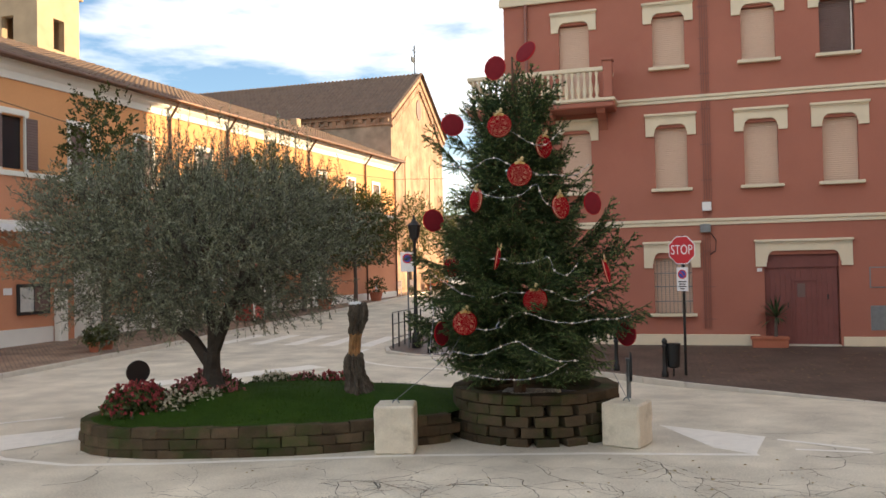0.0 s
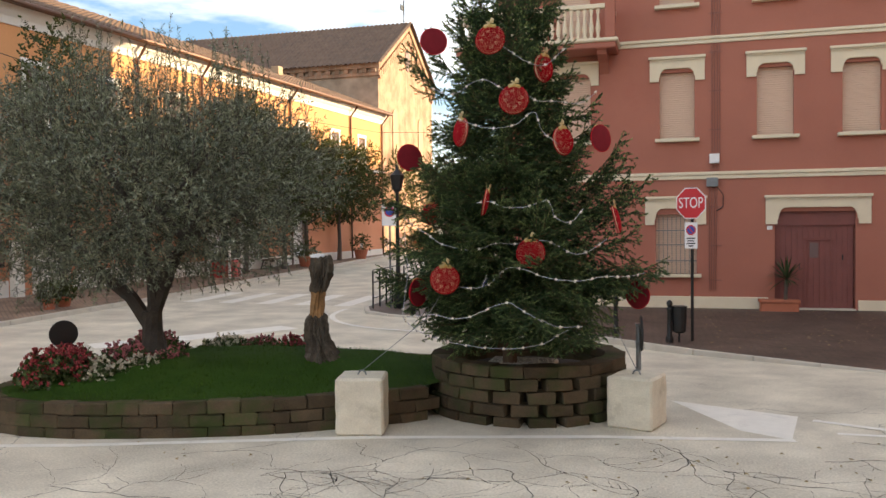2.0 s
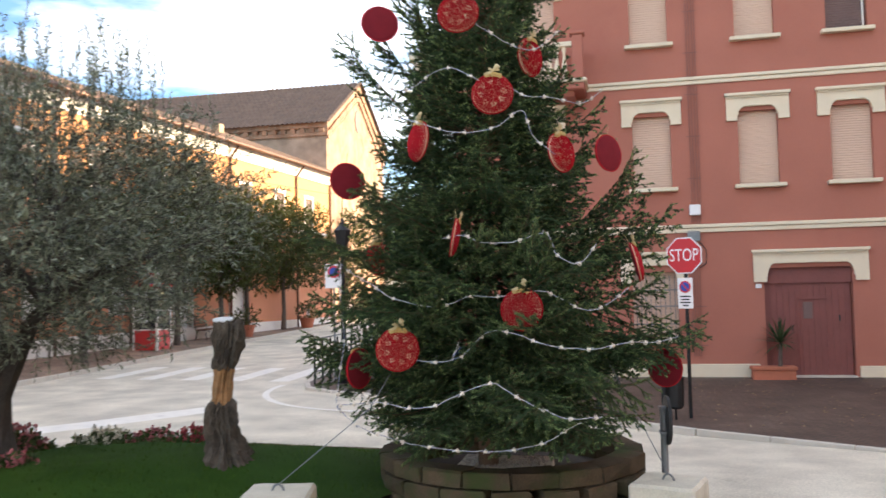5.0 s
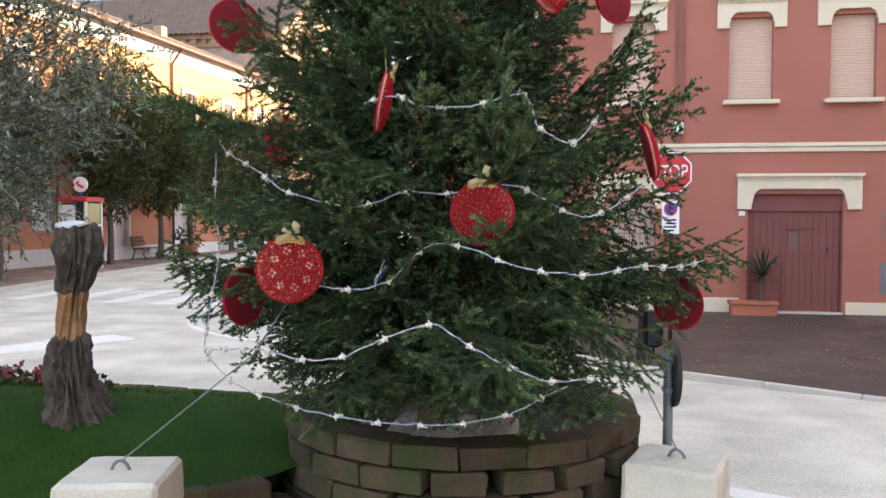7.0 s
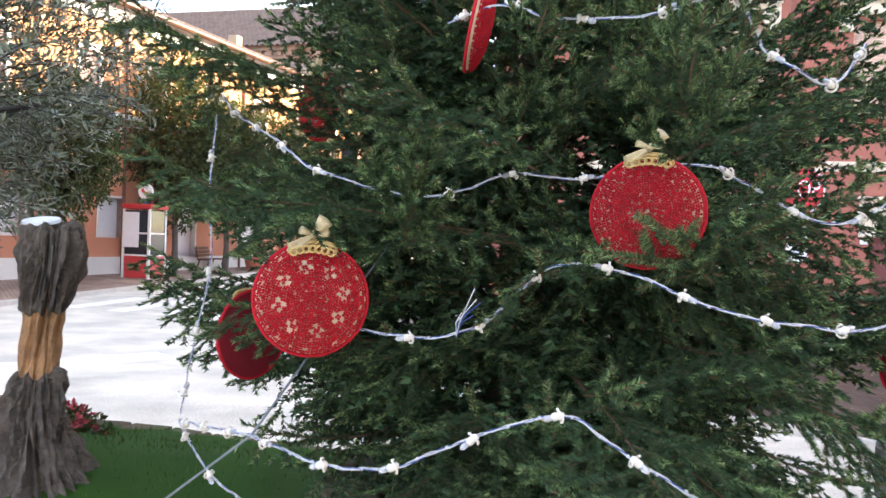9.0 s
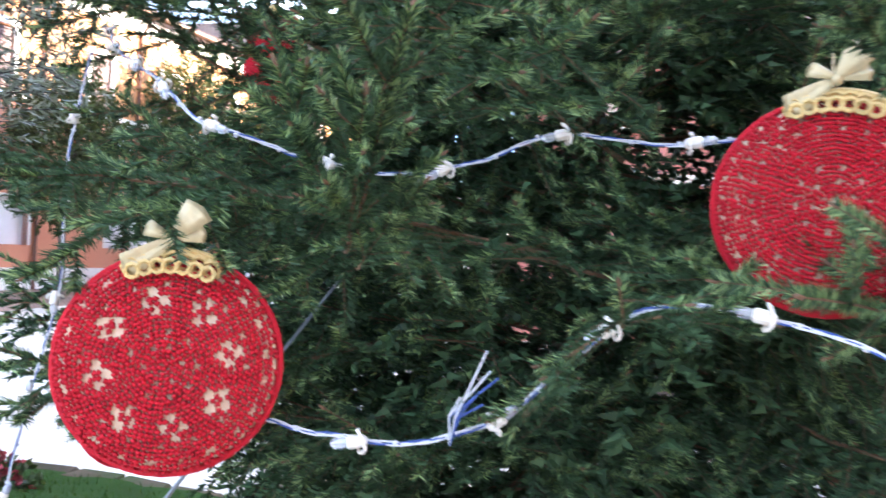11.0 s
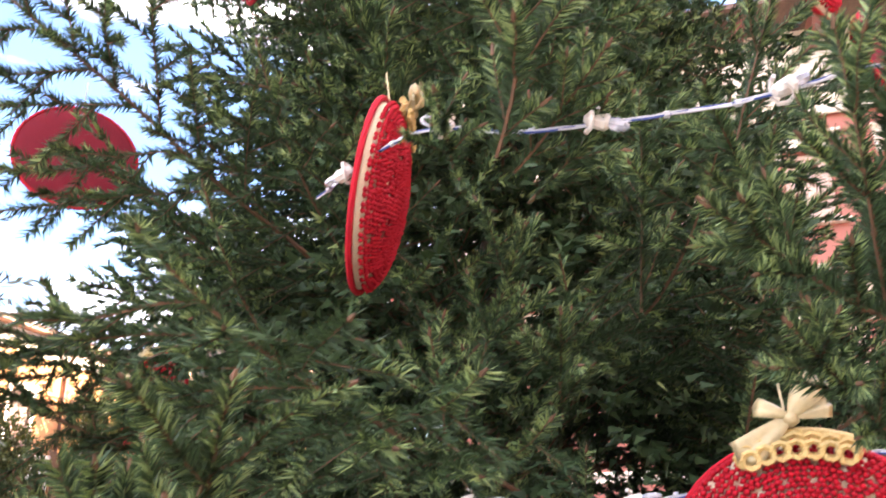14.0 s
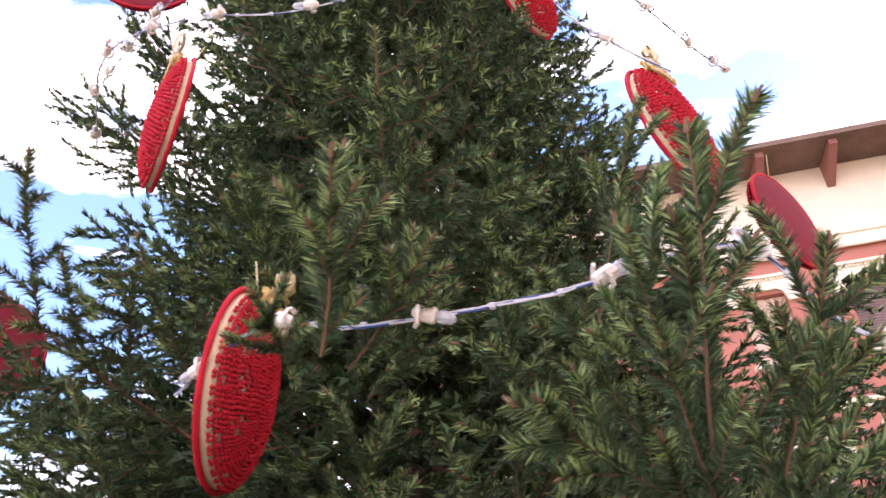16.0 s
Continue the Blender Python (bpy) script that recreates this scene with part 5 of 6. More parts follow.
BC, BR = Vector((-0.82, 11.69, 0)), 1.21      # the round bed of the tree
centre = sum(rim, Vector()) / len(rim)


def inset(p, d):
    n = (p - centre)
    return p - n.normalized() * d


def turf_z(p):
    e = min((p - q).length for q in rim[::3])
    return 0.37 + 0.25 * smooth(0.1, 1.5, e)


island = thing("planted_island", None, "low traffic island walled with mossy brown concrete blocks", "traffic island", kind="structure")
verts, faces = [], []
R = 14
for k in range(R + 1):
    for p in rim:
        q = p.lerp(centre, k / R)
        q = inset(p, 0.1).lerp(centre, k / R)
        verts.append((q.x, q.y, turf_z(q) + 0.012 * noise.noise(q * 3)))
n = len(rim)
for k in range(R):
    for i in range(n):
        j = (i + 1) % n
        faces.append((k * n + i, k * n + j, (k + 1) * n + j, (k + 1) * n + i))
turf = mesh_ob("turf", verts, faces, GRASS, island, "short dark green artificial-looking turf", smooth=True)
verts, faces = [], []
for k in range(9000):
    a, b = rng.integers(0, n), rng.uniform(0, 1) ** 0.5
    p = inset(rim[a].lerp(rim[(a + 1) % n], rng.uniform()), 0.12)
    q = centre.lerp(p, b)
    z = turf_z(q)
    h, ang = rng.uniform(0.018, 0.04), rng.uniform(0, 6.28)
    dx, dy = 0.004 * math.cos(ang), 0.004 * math.sin(ang)
    i0 = len(verts)
    verts += [(q.x - dx, q.y - dy, z - 0.01), (q.x + dx, q.y + dy, z - 0.01), (q.x + rng.normal(0, 0.012), q.y + rng.normal(0, 0.012), z + h)]
    faces.append((i0, i0 + 1, i0 + 2))
tagged(mesh_ob("grass_blades", verts, faces, leafmat("blade", (0.042, 0.088, 0.012), (0.05, 0.095, 0.010), 0.7, 0.35, 0.2, 0.1)), "short green turf blades", "grass", kind="stuff")


def block_mesh(L, D, H):
    """A rough-faced wall block with split corners."""
    bm = bmesh.new()
    add_box(bm, -L / 2, L / 2, 0, D, 0, H, 0.012)
    for v in bm.verts:
        v.co += Vector((random.uniform(-1, 1), random.uniform(-1, 1), random.uniform(-0.6, 0.6))) * 0.011
    me = bpy.data.meshes.new("block")
    bm.to_mesh(me)
    bm.free()
    me.materials.append(BLOCK)
    return me


BH = 0.135
BLOCKS = [block_mesh(0.342, 0.19, BH - 0.003) for i in range(5)]
closed = rim + [rim[0]]
for c in range(3):
    for p, d in along(closed, 0.345, 0.17 * (c % 2)):
        if (Vector((p.x, p.y, 0)) - BC).length < BR + 0.05:
            continue
        b = new("block", random.choice(BLOCKS))
        b.parent = island
        nrm = Vector((-d.y, d.x, 0))
        back_in = (centre - p).dot(nrm) > 0
        ang = math.degrees(math.atan2(d.y, d.x)) + (0 if back_in else 180)
        b.matrix_basis = pose(p.x, p.y, -0.03 + c * BH + random.uniform(-0.003, 0.003), random.uniform(-1, 1), 0, ang + random.uniform(-2.5, 2.5))

bed = thing("round_tree_bed", None, "round raised bed of open-jointed mossy brown blocks", "planter", kind="structure")
BLOCKS2 = [block_mesh(0.365, 0.24, 0.130) for i in range(5)]
BLOCKS3 = [block_mesh(0.295, 0.24, 0.130) for i in range(4)]
for c in range(5):
    m = 19
    for i in range(m):
        a = 2 * math.pi * (i + 0.5 * (c % 2)) / m + 0.05
        open_side = c < 4 and math.cos(a + 0.45) > 0.35
        b = new("block", random.choice(BLOCKS3 if open_side else BLOCKS2))
        b.parent = bed
        r = BR - 0.015 * c + random.uniform(-0.008, 0.008)
        b.matrix_basis = pose(BC.x + r * math.cos(a), BC.y + r * math.sin(a), -0.03 + c * 0.136, random.uniform(-1.2, 1.2), random.uniform(-1, 1), math.degrees(a) + 90 + random.uniform(-3, 3))
part("soil", lathe([(0.97, 0.0), (0.97, 0.42), (0.5, 0.5), (0.05, 0.52)], (BC.x, BC.y, 0), 24), SOIL, bed, "dark bare soil")
slab_bm = box(-1.20, -0.42, 10.88, 11.5, 0.4, 0.60, 0.02)
part("stone_slab", slab_bm, CONC, bed, "pale concrete collar strewn with gravel")
vs, fs = [], []
for k in range(500):
    x, y = rng.uniform(-1.17, -0.45), rng.uniform(10.92, 11.47)
    r = rng.uniform(0.006, 0.014)
    i0 = len(vs)
    vs += [(x - r, y - r * 0.6, 0.6), (x + r, y - r * 0.7, 0.6), (x + r * 0.2, y + r, 0.6), (x, y, 0.6 + r * rng.uniform(0.8, 1.6))]
    fs += [(i0, i0 + 1, i0 + 3), (i0 + 1, i0 + 2, i0 + 3), (i0 + 2, i0, i0 + 3)]
tagged(mesh_ob("gravel", vs, fs, GRAVEL), "loose grey gravel on the collar", "gravel", kind="stuff")


def concrete_block(x, y, rz, L, H, label):
    ob = thing("concrete_block", pose(x, y, ground_z(x, y), 0, 0, rz), label, "concrete block", "anchor blocks")
    bm = bmesh.new()
    add_box(bm, -L / 2, L / 2, -L / 2, L / 2, 0, H, 0.022)
    bmesh.ops.subdivide_edges(bm, edges=bm.edges[:], cuts=5, use_grid_fill=True)
    for v in bm.verts:
        q = v.co * 9 + Vector((x * 7, y, 0))
        v.co += Vector((noise.noise(q), noise.noise(q + Vector((9, 0, 0))), 0.7 * noise.noise(q + Vector((0, 9, 0))))) * 0.009
    part("block", bm, CONC, ob)
    ring = [(0.045 * math.cos(a), 0, H - 0.02 + 0.065 * math.sin(a)) for a in [math.pi * k / 8 for k in range(9)]]
    part("lifting_ring", tube(ring, 0.009, 6), GREYM, ob, "rusty steel lifting ring")
    return ob


concrete_block(-2.31, 10.0, 13, 0.50, 0.60, "rough pale concrete anchor block with a steel ring")
concrete_block(0.50, 10.92, -17, 0.50, 0.55, "smooth pale concrete anchor block with a steel ring")
wire = thing("guy_wire", None, "thin steel guy wire from the tree to its anchor block", "wire")
part("wire", tube([(-2.31, 10.0, 0.64), (-1.56, 9.9, 1.22), (-0.95, 11.0, 2.6)], 0.004, 5), GREYM, wire)
wire2 = thing("guy_wire", None, "thin steel guy wire from the tree to its anchor block", "wire")
part("wire", tube([(0.50, 10.92, 0.6), (-0.1, 11.0, 1.8), (-0.6, 11.05, 2.8)], 0.004, 5), GREYM, wire2)

# stump: a dead olive trunk set upright, stripped in the middle
stump = thing("dead_olive_stump", Matrix.Translation((-3.28, 11.06, 0.58)), "weathered dead olive trunk with a bare orange waist", "stump")


def stump_ring(z, r, seed, rough, sides=96):
    out = []
    for k in range(sides):
        a = 2 * math.pi * k / sides
        f = 1 + 0.30 * noise.noise(Vector((math.cos(a) * 1.6, math.sin(a) * 1.6, z * 3.0 + seed))) + 0.34 * noise.noise(Vector((math.cos(a) * 4.0, math.sin(a) * 4.0, z * 3.5 + seed)))
        f += rough * 0.55 * noise.noise(Vector((math.cos(a) * 7.5, math.sin(a) * 7.5, z * 4.2 + seed))) + rough * 0.30 * noise.noise(Vector((math.cos(a) * 15, math.sin(a) * 15, z * 14.0 + seed)))
        off = 0.045 * math.sin(z * 4.2 - 0.3)
        out.append((r * f * math.cos(a) - off, r * f * math.sin(a), z + 0.05 * noise.noise(Vector((math.cos(a) * 2.2, math.sin(a) * 2.2, seed * 2.0)))))
    return out


def stump_part(name, prof, material, label="", rough=0.75):
    bm = bmesh.new()
    rings = []
    for z, r in prof:
        rings.append([bm.verts.new(p) for p in stump_ring(z, r, 3.0, rough)])
    for a, b in zip(rings, rings[1:]):
        for k in range(len(a)):
            bm.faces.new((a[k], a[(k + 1) % len(a)], b[(k + 1) % len(a)], b[k]))
    bm.faces.new(rings[0][::-1])
    bm.faces.new(rings[-1])
    return part(name, bm, material, stump, label)


def steps(pts, n=40):
    zs, rs = [p[0] for p in pts], [p[1] for p in pts]
    return [(float(z), float(np.interp(z, zs, rs))) for z in np.linspace(zs[0], zs[-1], n)]


stump_part("lower_trunk", steps([(-0.10, 0.26), (0.0, 0.215), (0.08, 0.172), (0.2, 0.142), (0.3, 0.135), (0.44, 0.122), (0.50, 0.110), (0.525, 0.078)], 54), DEAD)
stump_part("bare_waist", steps([(0.42, 0.085), (0.52, 0.086), (0.62, 0.080), (0.72, 0.076), (0.80, 0.082), (0.88, 0.088)], 34), BARE, "stripped orange heartwood", 0.35)
stump_part("upper_trunk", steps([(0.795, 0.06), (0.82, 0.096), (0.88, 0.110), (1.0, 0.116), (1.15, 0.120), (1.22, 0.116), (1.235, 0.10)], 40), DEAD)
part("plaque", prism([(0.095 * math.cos(2 * math.pi * k / 24) + 0.03, 0.07 * math.sin(2 * math.pi * k / 24) - 0.02) for k in range(24)], "z", 0.0, 0.015), SIGNWHITE, stump, "oval white plaque").matrix_basis = pose(-0.02, -0.03, 1.245, 14, 0, 0)


# flowers
def flower_patch(x, y, z, rx, ry, h, petal, label, n=260):
    ob = thing("flower_clump", Matrix.Translation((x, y, z)), label, "flowers", "island flowers")
    f = Foliage()
    p = rng.uniform(-1, 1, (n, 2)) * 1.08
    p = p[(p ** 2).sum(1) < rng.uniform(0.55, 1.15, len(p))]
    hh = h * np.clip(1.05 - (p ** 2).sum(1) ** 1.6, 0.12, 1) * rng.uniform(0.45, 1.15, len(p))
    q = np.stack([p[:, 0] * rx, p[:, 1] * ry, hh], 1)
    leaves(f, q * np.array([1, 1, 0.75]), norm(rng.normal(size=q.shape) + np.array([0, 0, 0.4])), 9, 0.09, 0.060, 0.036, 0)
    m = new("leaves", f.mesh("leaves", [FL_LEAF]))
    m.parent = ob
    f = Foliage()
    q = q[rng.uniform(size=len(q)) < 0.92]
    leaves(f, q + np.array([0, 0, 0.012]), norm(rng.normal(size=q.shape) * 0.8 + np.array([0, -0.4, 0.7])), 13, 0.05, 0.030, 0.026, 0)
    m = new("blossom", f.mesh("blossom", [petal]))
    m.parent = ob


for x, y, rx, ry, h, pm, lab in ((-6.0, 9.75, 0.52, 0.42, 0.34, FL_RED, "dense clump of red begonias"), (-6.3, 10.25, 0.35, 0.4, 0.30, FL_RED, "dense clump of red begonias"), (-5.42, 9.85, 0.26, 0.25, 0.26, FL_WHITE, "clump of white begonias"),
                                (-5.55, 10.35, 0.45, 0.3, 0.32, FL_PINK, "clump of pink and red begonias"), (-5.15, 10.2, 0.26, 0.24, 0.24, FL_WHITE, "clump of white begonias"), (-5.05, 10.55, 0.3, 0.25, 0.26, FL_PINK, "clump of pink and red begonias"),
                                (-5.1, 11.9, 0.4, 0.25, 0.24, FL_WHITE, "clump of white begonias"), (-4.6, 12.0, 0.35, 0.25, 0.26, FL_PINK, "clump of pink and red begonias"), (-4.1, 12.1, 0.4, 0.25, 0.24, FL_RED, "dense clump of red begonias"), (-6.0, 11.6, 0.5, 0.4, 0.3, FL_PINK, "clump of pink and red begonias")):
    flower_patch(x, y, 0.40, rx, ry, h, pm, lab, int(500 * rx * ry / 0.2))


# ---- signs and street furniture ----
def disc(r, a, b, sides=24):
    return prism([(r * math.cos(2 * math.pi * k / sides), r * math.sin(2 * math.pi * k / sides)) for k in range(sides)], "y", a, b)


def round_sign(x, y, z, rz, h, label, pole_m=None, R=0.2):
    ob = thing("round_sign", pose(x, y, z, 0, 0, rz), label, "traffic sign", "island signs")
    part("pole", tube([(0, 0.03, -0.1), (0, 0.03, h + 0.1)], 0.03, 10), pole_m or GREYM, ob)
    d = part("disc", disc(R, -0.012, 0.0), BLACKP, ob)
    d.location = (0, 0, h)
    rm = part("rim", disc(R + 0.005, 0.0, 0.012), METAL, ob)
    rm.location = (0, 0, h)
    for dz in (-0.1, 0.1):
        part("clamp", box(-0.05, 0.05, 0.0, 0.065, h + dz - 0.015, h + dz + 0.015, 0.004), pole_m or GREYM, ob)


round_sign(-6.42, 10.35, 0.42, 53, 0.46, "low round traffic sign seen from its dark back", METAL, 0.165)
round_sign(0.53, 11.42, 0.0, 96, 0.93, "low round traffic sign with a dark disc on a grey post")

stop = thing("stop_sign", pose(1.21, 18.46, -0.24, 0, 0, -26), "red octagonal stop sign on a dark post", "traffic sign")
part("pole", tube([(0, 0.04, -0.1), (0, 0.04, 3.12)], 0.03, 10), METAL, stop)
octo = [(math.cos(math.pi / 8 + k * math.pi / 4), math.sin(math.pi / 8 + k * math.pi / 4)) for k in range(8)]
pw = part("plate", prism([(0.325 * a, 2.81 + 0.325 * b) for a, b in octo], "y", -0.012, 0.0), SIGNWHITE, stop, "white rim of the stop sign")
part("face", prism([(0.305 * a, 2.81 + 0.305 * b) for a, b in octo], "y", -0.016, -0.012), SIGNRED, pw)


def lettering(body, size, x, y, z, material, parent, name="lettering"):
    cu = bpy.data.curves.new(name, "FONT")
    cu.body, cu.size, cu.align_x, cu.align_y, cu.extrude = body, size, "CENTER", "CENTER", 0.001
    tmp = bpy.data.objects.new("tmp_text", cu)
    scene.collection.objects.link(tmp)
    dg = bpy.context.evaluated_depsgraph_get()
    me = bpy.data.meshes.new_from_object(tmp.evaluated_get(dg))
    bpy.data.objects.remove(tmp)
    me.materials.clear()
    me.materials.append(material)
    ob = new(name, me)
    ob.parent = parent
    ob.matrix_basis = pose(x, y, z, 90, 0, 0)
    return ob


tx = lettering("STOP", 0.255, 0, -0.018, 2.81, SIGNWHITE, pw)
tx.scale = (0.82, 1.15, 1)
pl = part("sub_plate", box(-0.13, 0.13, -0.012, 0.0, 1.93, 2.44, 0.004), SIGNWHITE, stop, "white panel with a blue and red no-parking roundel")
part("roundel", prism([(0.1 * math.cos(2 * math.pi * k / 20), 2.29 + 0.1 * math.sin(2 * math.pi * k / 20)) for k in range(20)], "y", -0.015, -0.012), SIGNRED, pl)
part("roundel_field", prism([(0.075 * math.cos(2 * math.pi * k / 20), 2.29 + 0.075 * math.sin(2 * math.pi * k / 20)) for k in range(20)], "y", -0.018, -0.015), SIGNBLUE, pl)
part("slash", prism([(-0.06, 2.34), (-0.045, 2.355), (0.06, 2.24), (0.045, 2.225)], "y", -0.021, -0.018), SIGNRED, pl)
for z, w in ((2.13, 0.09), (2.08, 0.07), (2.03, 0.09), (1.98, 0.05)):
    part("text_bar", box(-w, w, -0.014, -0.012, z - 0.012, z + 0.012), METAL, pl)


def bollard(x, y, z, label="dark cast-iron bollard with a ball top"):
    ob = thing("bollard", pose(x, y, z), label, "bollard", "pavement bollards")
    part("post", lathe([(0.075, -0.1), (0.075, 0.10), (0.05, 0.14), (0.045, 0.62), (0.06, 0.64), (0.06, 0.68), (0.03, 0.70)], (0, 0, 0), 12), METAL, ob, smooth=True)
    part("ball", lathe([(0.02, 0.0), (0.05, 0.03), (0.06, 0.07), (0.05, 0.11), (0.015, 0.14)], (0, 0, 0.69), 12), METAL, ob, smooth=True)


bollard(0.80, 18.25, -0.13)
bollard(-0.28, 19.1, -0.11)
bollard(-5.3, 20.95, 0.03)
bollard(-4.2, 20.85, -0.02)
bollard(-3.2, 20.55, -0.05)
binn = thing("litter_bin", pose(0.98, 18.32, -0.12), "dark slatted metal litter bin on the bollard", "litter bin")
part("bin", lathe([(0.09, 0.18), (0.13, 0.22), (0.15, 0.68), (0.155, 0.7), (0.13, 0.7)], (0, 0, 0), 14), METAL, binn)
part("bracket", box(-0.2, 0, -0.03, 0.0, 0.4, 0.45, 0.005), METAL, binn)
part("foot", tube([(0, 0, -0.1), (0, 0, 0.2)], 0.02, 8), METAL, binn)

rail = thing("iron_railing", None, "low dark iron railing at the street corner", "railing")
for i in range(6):
    y = 21.5 + i * 0.5
    part("post", tube([(-6.55, y, 0.0), (-6.55, y, 1.05)], 0.022, 8), METAL, rail)
for z in (0.3, 0.7, 1.02):
    part("bar", tube([(-6.55, 21.5, z + 0.05), (-6.55, 24.0, z + 0.08)], 0.014, 6), METAL, rail)
lamp = thing("street_lamp", pose(-6.0, 21.9, 0.03), "green-black cast-iron street lamp", "lamp")
part("post", lathe([(0.13, -0.1), (0.13, 0.35), (0.07, 0.5), (0.05, 1.5), (0.04, 3.0), (0.06, 3.05)], (0, 0, 0), 12), METAL, lamp, smooth=True)
part("lantern", lathe([(0.07, 3.05), (0.13, 3.12), (0.19, 3.45), (0.2, 3.47), (0.05, 3.62), (0.02, 3.75)], (0, 0, 0), 8), METAL, lamp)
nop = thing("no_parking_sign", pose(-6.2, 21.85, 0.0, 0, 0, 10), "white no-parking panel on a thin post", "traffic sign")
part("pole", tube([(0, 0.03, 0), (0, 0.03, 2.8)], 0.025, 8), GREYM, nop)
part("plate", box(-0.2, 0.2, -0.01, 0, 2.2, 2.75, 0.004), SIGNWHITE, nop)
part("roundel", prism([(0.14 * math.cos(2 * math.pi * k / 20), 2.57 + 0.14 * math.sin(2 * math.pi * k / 20)) for k in range(20)], "y", -0.014, -0.01), SIGNRED, nop)
part("roundel_field", prism([(0.1 * math.cos(2 * math.pi * k / 20), 2.57 + 0.1 * math.sin(2 * math.pi * k / 20)) for k in range(20)], "y", -0.018, -0.014), SIGNBLUE, nop)

booth = thing("phone_booth", pose(-15.75, 29.75, 0.27, 0, 0, 2), "red and white glazed telephone booth on the pavement", "phone booth")
for sx in (-0.43, 0.43):
    for sy in (-0.43, 0.43):
        part("corner_post", box(sx - 0.04, sx + 0.04, sy - 0.04, sy + 0.04, -0.1, 2.15, 0.008), WHITE, booth)
part("roof", box(-0.5, 0.5, -0.5, 0.5, 2.15, 2.3, 0.02), BOOTHRED, booth, "red roof band")
part("floor_plate", box(-0.47, 0.47, -0.47, 0.47, -0.1, 0.03), GREYM, booth)
for nm, m, z0, z1 in (("lower_panel", BOOTHRED, 0.05, 0.72), ("pane", DARKGLASS, 0.76, 1.38), ("pane", DARKGLASS, 1.44, 2.1)):
    part(nm, box(-0.39, 0.39, -0.445, -0.425, z0, z1), m, booth)
    part(nm, box(0.425, 0.445, -0.39, 0.39, z0, z1), m, booth)
    part(nm, box(-0.445, -0.425, -0.39, 0.39, z0, z1), m, booth)
part("notice_panel", box(-0.40, 0.10, -0.47, -0.45, 0.98, 2.05, 0.005), SIGNWHITE, booth, "white notice panel")
for z in (0.74, 1.41):
    part("glazing_bar", box(-0.39, 0.39, -0.455, -0.445, z - 0.025, z + 0.025), WHITE, booth)
    part("glazing_bar", box(0.445, 0.455, -0.39, 0.39, z - 0.025, z + 0.025), WHITE, booth)
part("sign_stem", box(-0.06, 0.06, -0.03, 0.03, 2.3, 2.48), SIGNBLUE, booth, "blue stem of the roof sign")
part("roof_sign", prism([(0.24 * math.cos(2 * math.pi * k / 20), 2.7 + 0.24 * math.sin(2 * math.pi * k / 20)) for k in range(20)], "y", -0.04, 0.04), SIGNWHITE, booth, "round white sign with a handset outline")
part("handset", prism([(-0.13, 2.78), (-0.06, 2.8), (-0.03, 2.72), (0.06, 2.66), (0.11, 2.69), (0.14, 2.62), (0.07, 2.58), (-0.06, 2.65), (-0.13, 2.73)], "y", -0.045, -0.04), SIGNRED, booth)


def bench(x, y, z, rz):
    ob = thing("bench", pose(x, y, z, 0, 0, rz), "wooden slatted bench with dark iron ends", "bench", "pavement benches")
    for i in range(4):
        part("seat_slat", box(-0.8, 0.8, -0.2 + i * 0.11, -0.11 + i * 0.11, 0.42, 0.46, 0.005), WOODB, ob)
    for i in range(3):
        part("back_slat", box(-0.8, 0.8, 0.25 + i * 0.02, 0.28 + i * 0.02, 0.52 + i * 0.13, 0.62 + i * 0.13, 0.005), WOODB, ob)
    for s in (-0.7, 0.7):
        part("iron_end", tube([(s, -0.25, 0.0), (s, -0.15, 0.25), (s, -0.2, 0.42), (s, 0.22, 0.42), (s, 0.32, 0.9)], 0.025, 6), METAL, ob)
        part("leg", tube([(s, 0.15, 0.42), (s, 0.28, 0.0)], 0.025, 6), METAL, ob)


bench(-16.3, 34.6, 0.36, 100)
bench(-16.6, 40.5, 0.46, 95)


def cafe_chair(x, y, z, rz):
    ob = thing("cafe_chair", pose(x, y, z, 0, 0, rz), "white plastic cafe chair on the pavement", "chair", "cafe chairs")
    part("seat", box(-0.22, 0.22, -0.22, 0.22, 0.42, 0.45, 0.01), SIGNWHITE, ob)
    part("backrest", box(-0.22, 0.22, 0.2, 0.23, 0.5, 0.85, 0.01), SIGNWHITE, ob)
    for sx in (-0.19, 0.19):
        for sy in (-0.19, 0.19):
            part("leg", tube([(sx, sy, 0.0), (sx, sy, 0.42)], 0.016, 6), SIGNWHITE, ob)


for x, y, r in ((-15.9, 44.0, 20), (-16.2, 46.2, 160), (-15.8, 47.6, 80), (-16.3, 49.2, 10), (-15.9, 51.0, 200), (-16.6, 45.2, 90)):
    cafe_chair(x, y, 0.018 * (y - 22) + 0.13, r)


def tub(x, y, z, r=0.3, h=0.45, lab="terracotta tub with a leafy shrub"):
    ob = thing("terracotta_tub", pose(x, y, z), lab, "planter", "terracotta tubs")
    part("pot", lathe([(r * 0.7, 0), (r * 0.95, h * 0.85), (r * 1.08, h * 0.86), (r * 1.08, h), (r * 0.9, h), (r * 0.85, h * 0.9)], (0, 0, 0), 16), TERRA, ob)
    f = Foliage()
    p, v = ellipsoid_points(160, np.array([0, 0, h + r * 0.9]), (r * 1.5, r * 1.5, r * 1.3), 0.2, x)
    leaves(f, p, v, 8, 0.1, 0.09, 0.04, 0)
    c = new("shrub", f.mesh("shrub", [LAUREL]))
    c.parent = ob


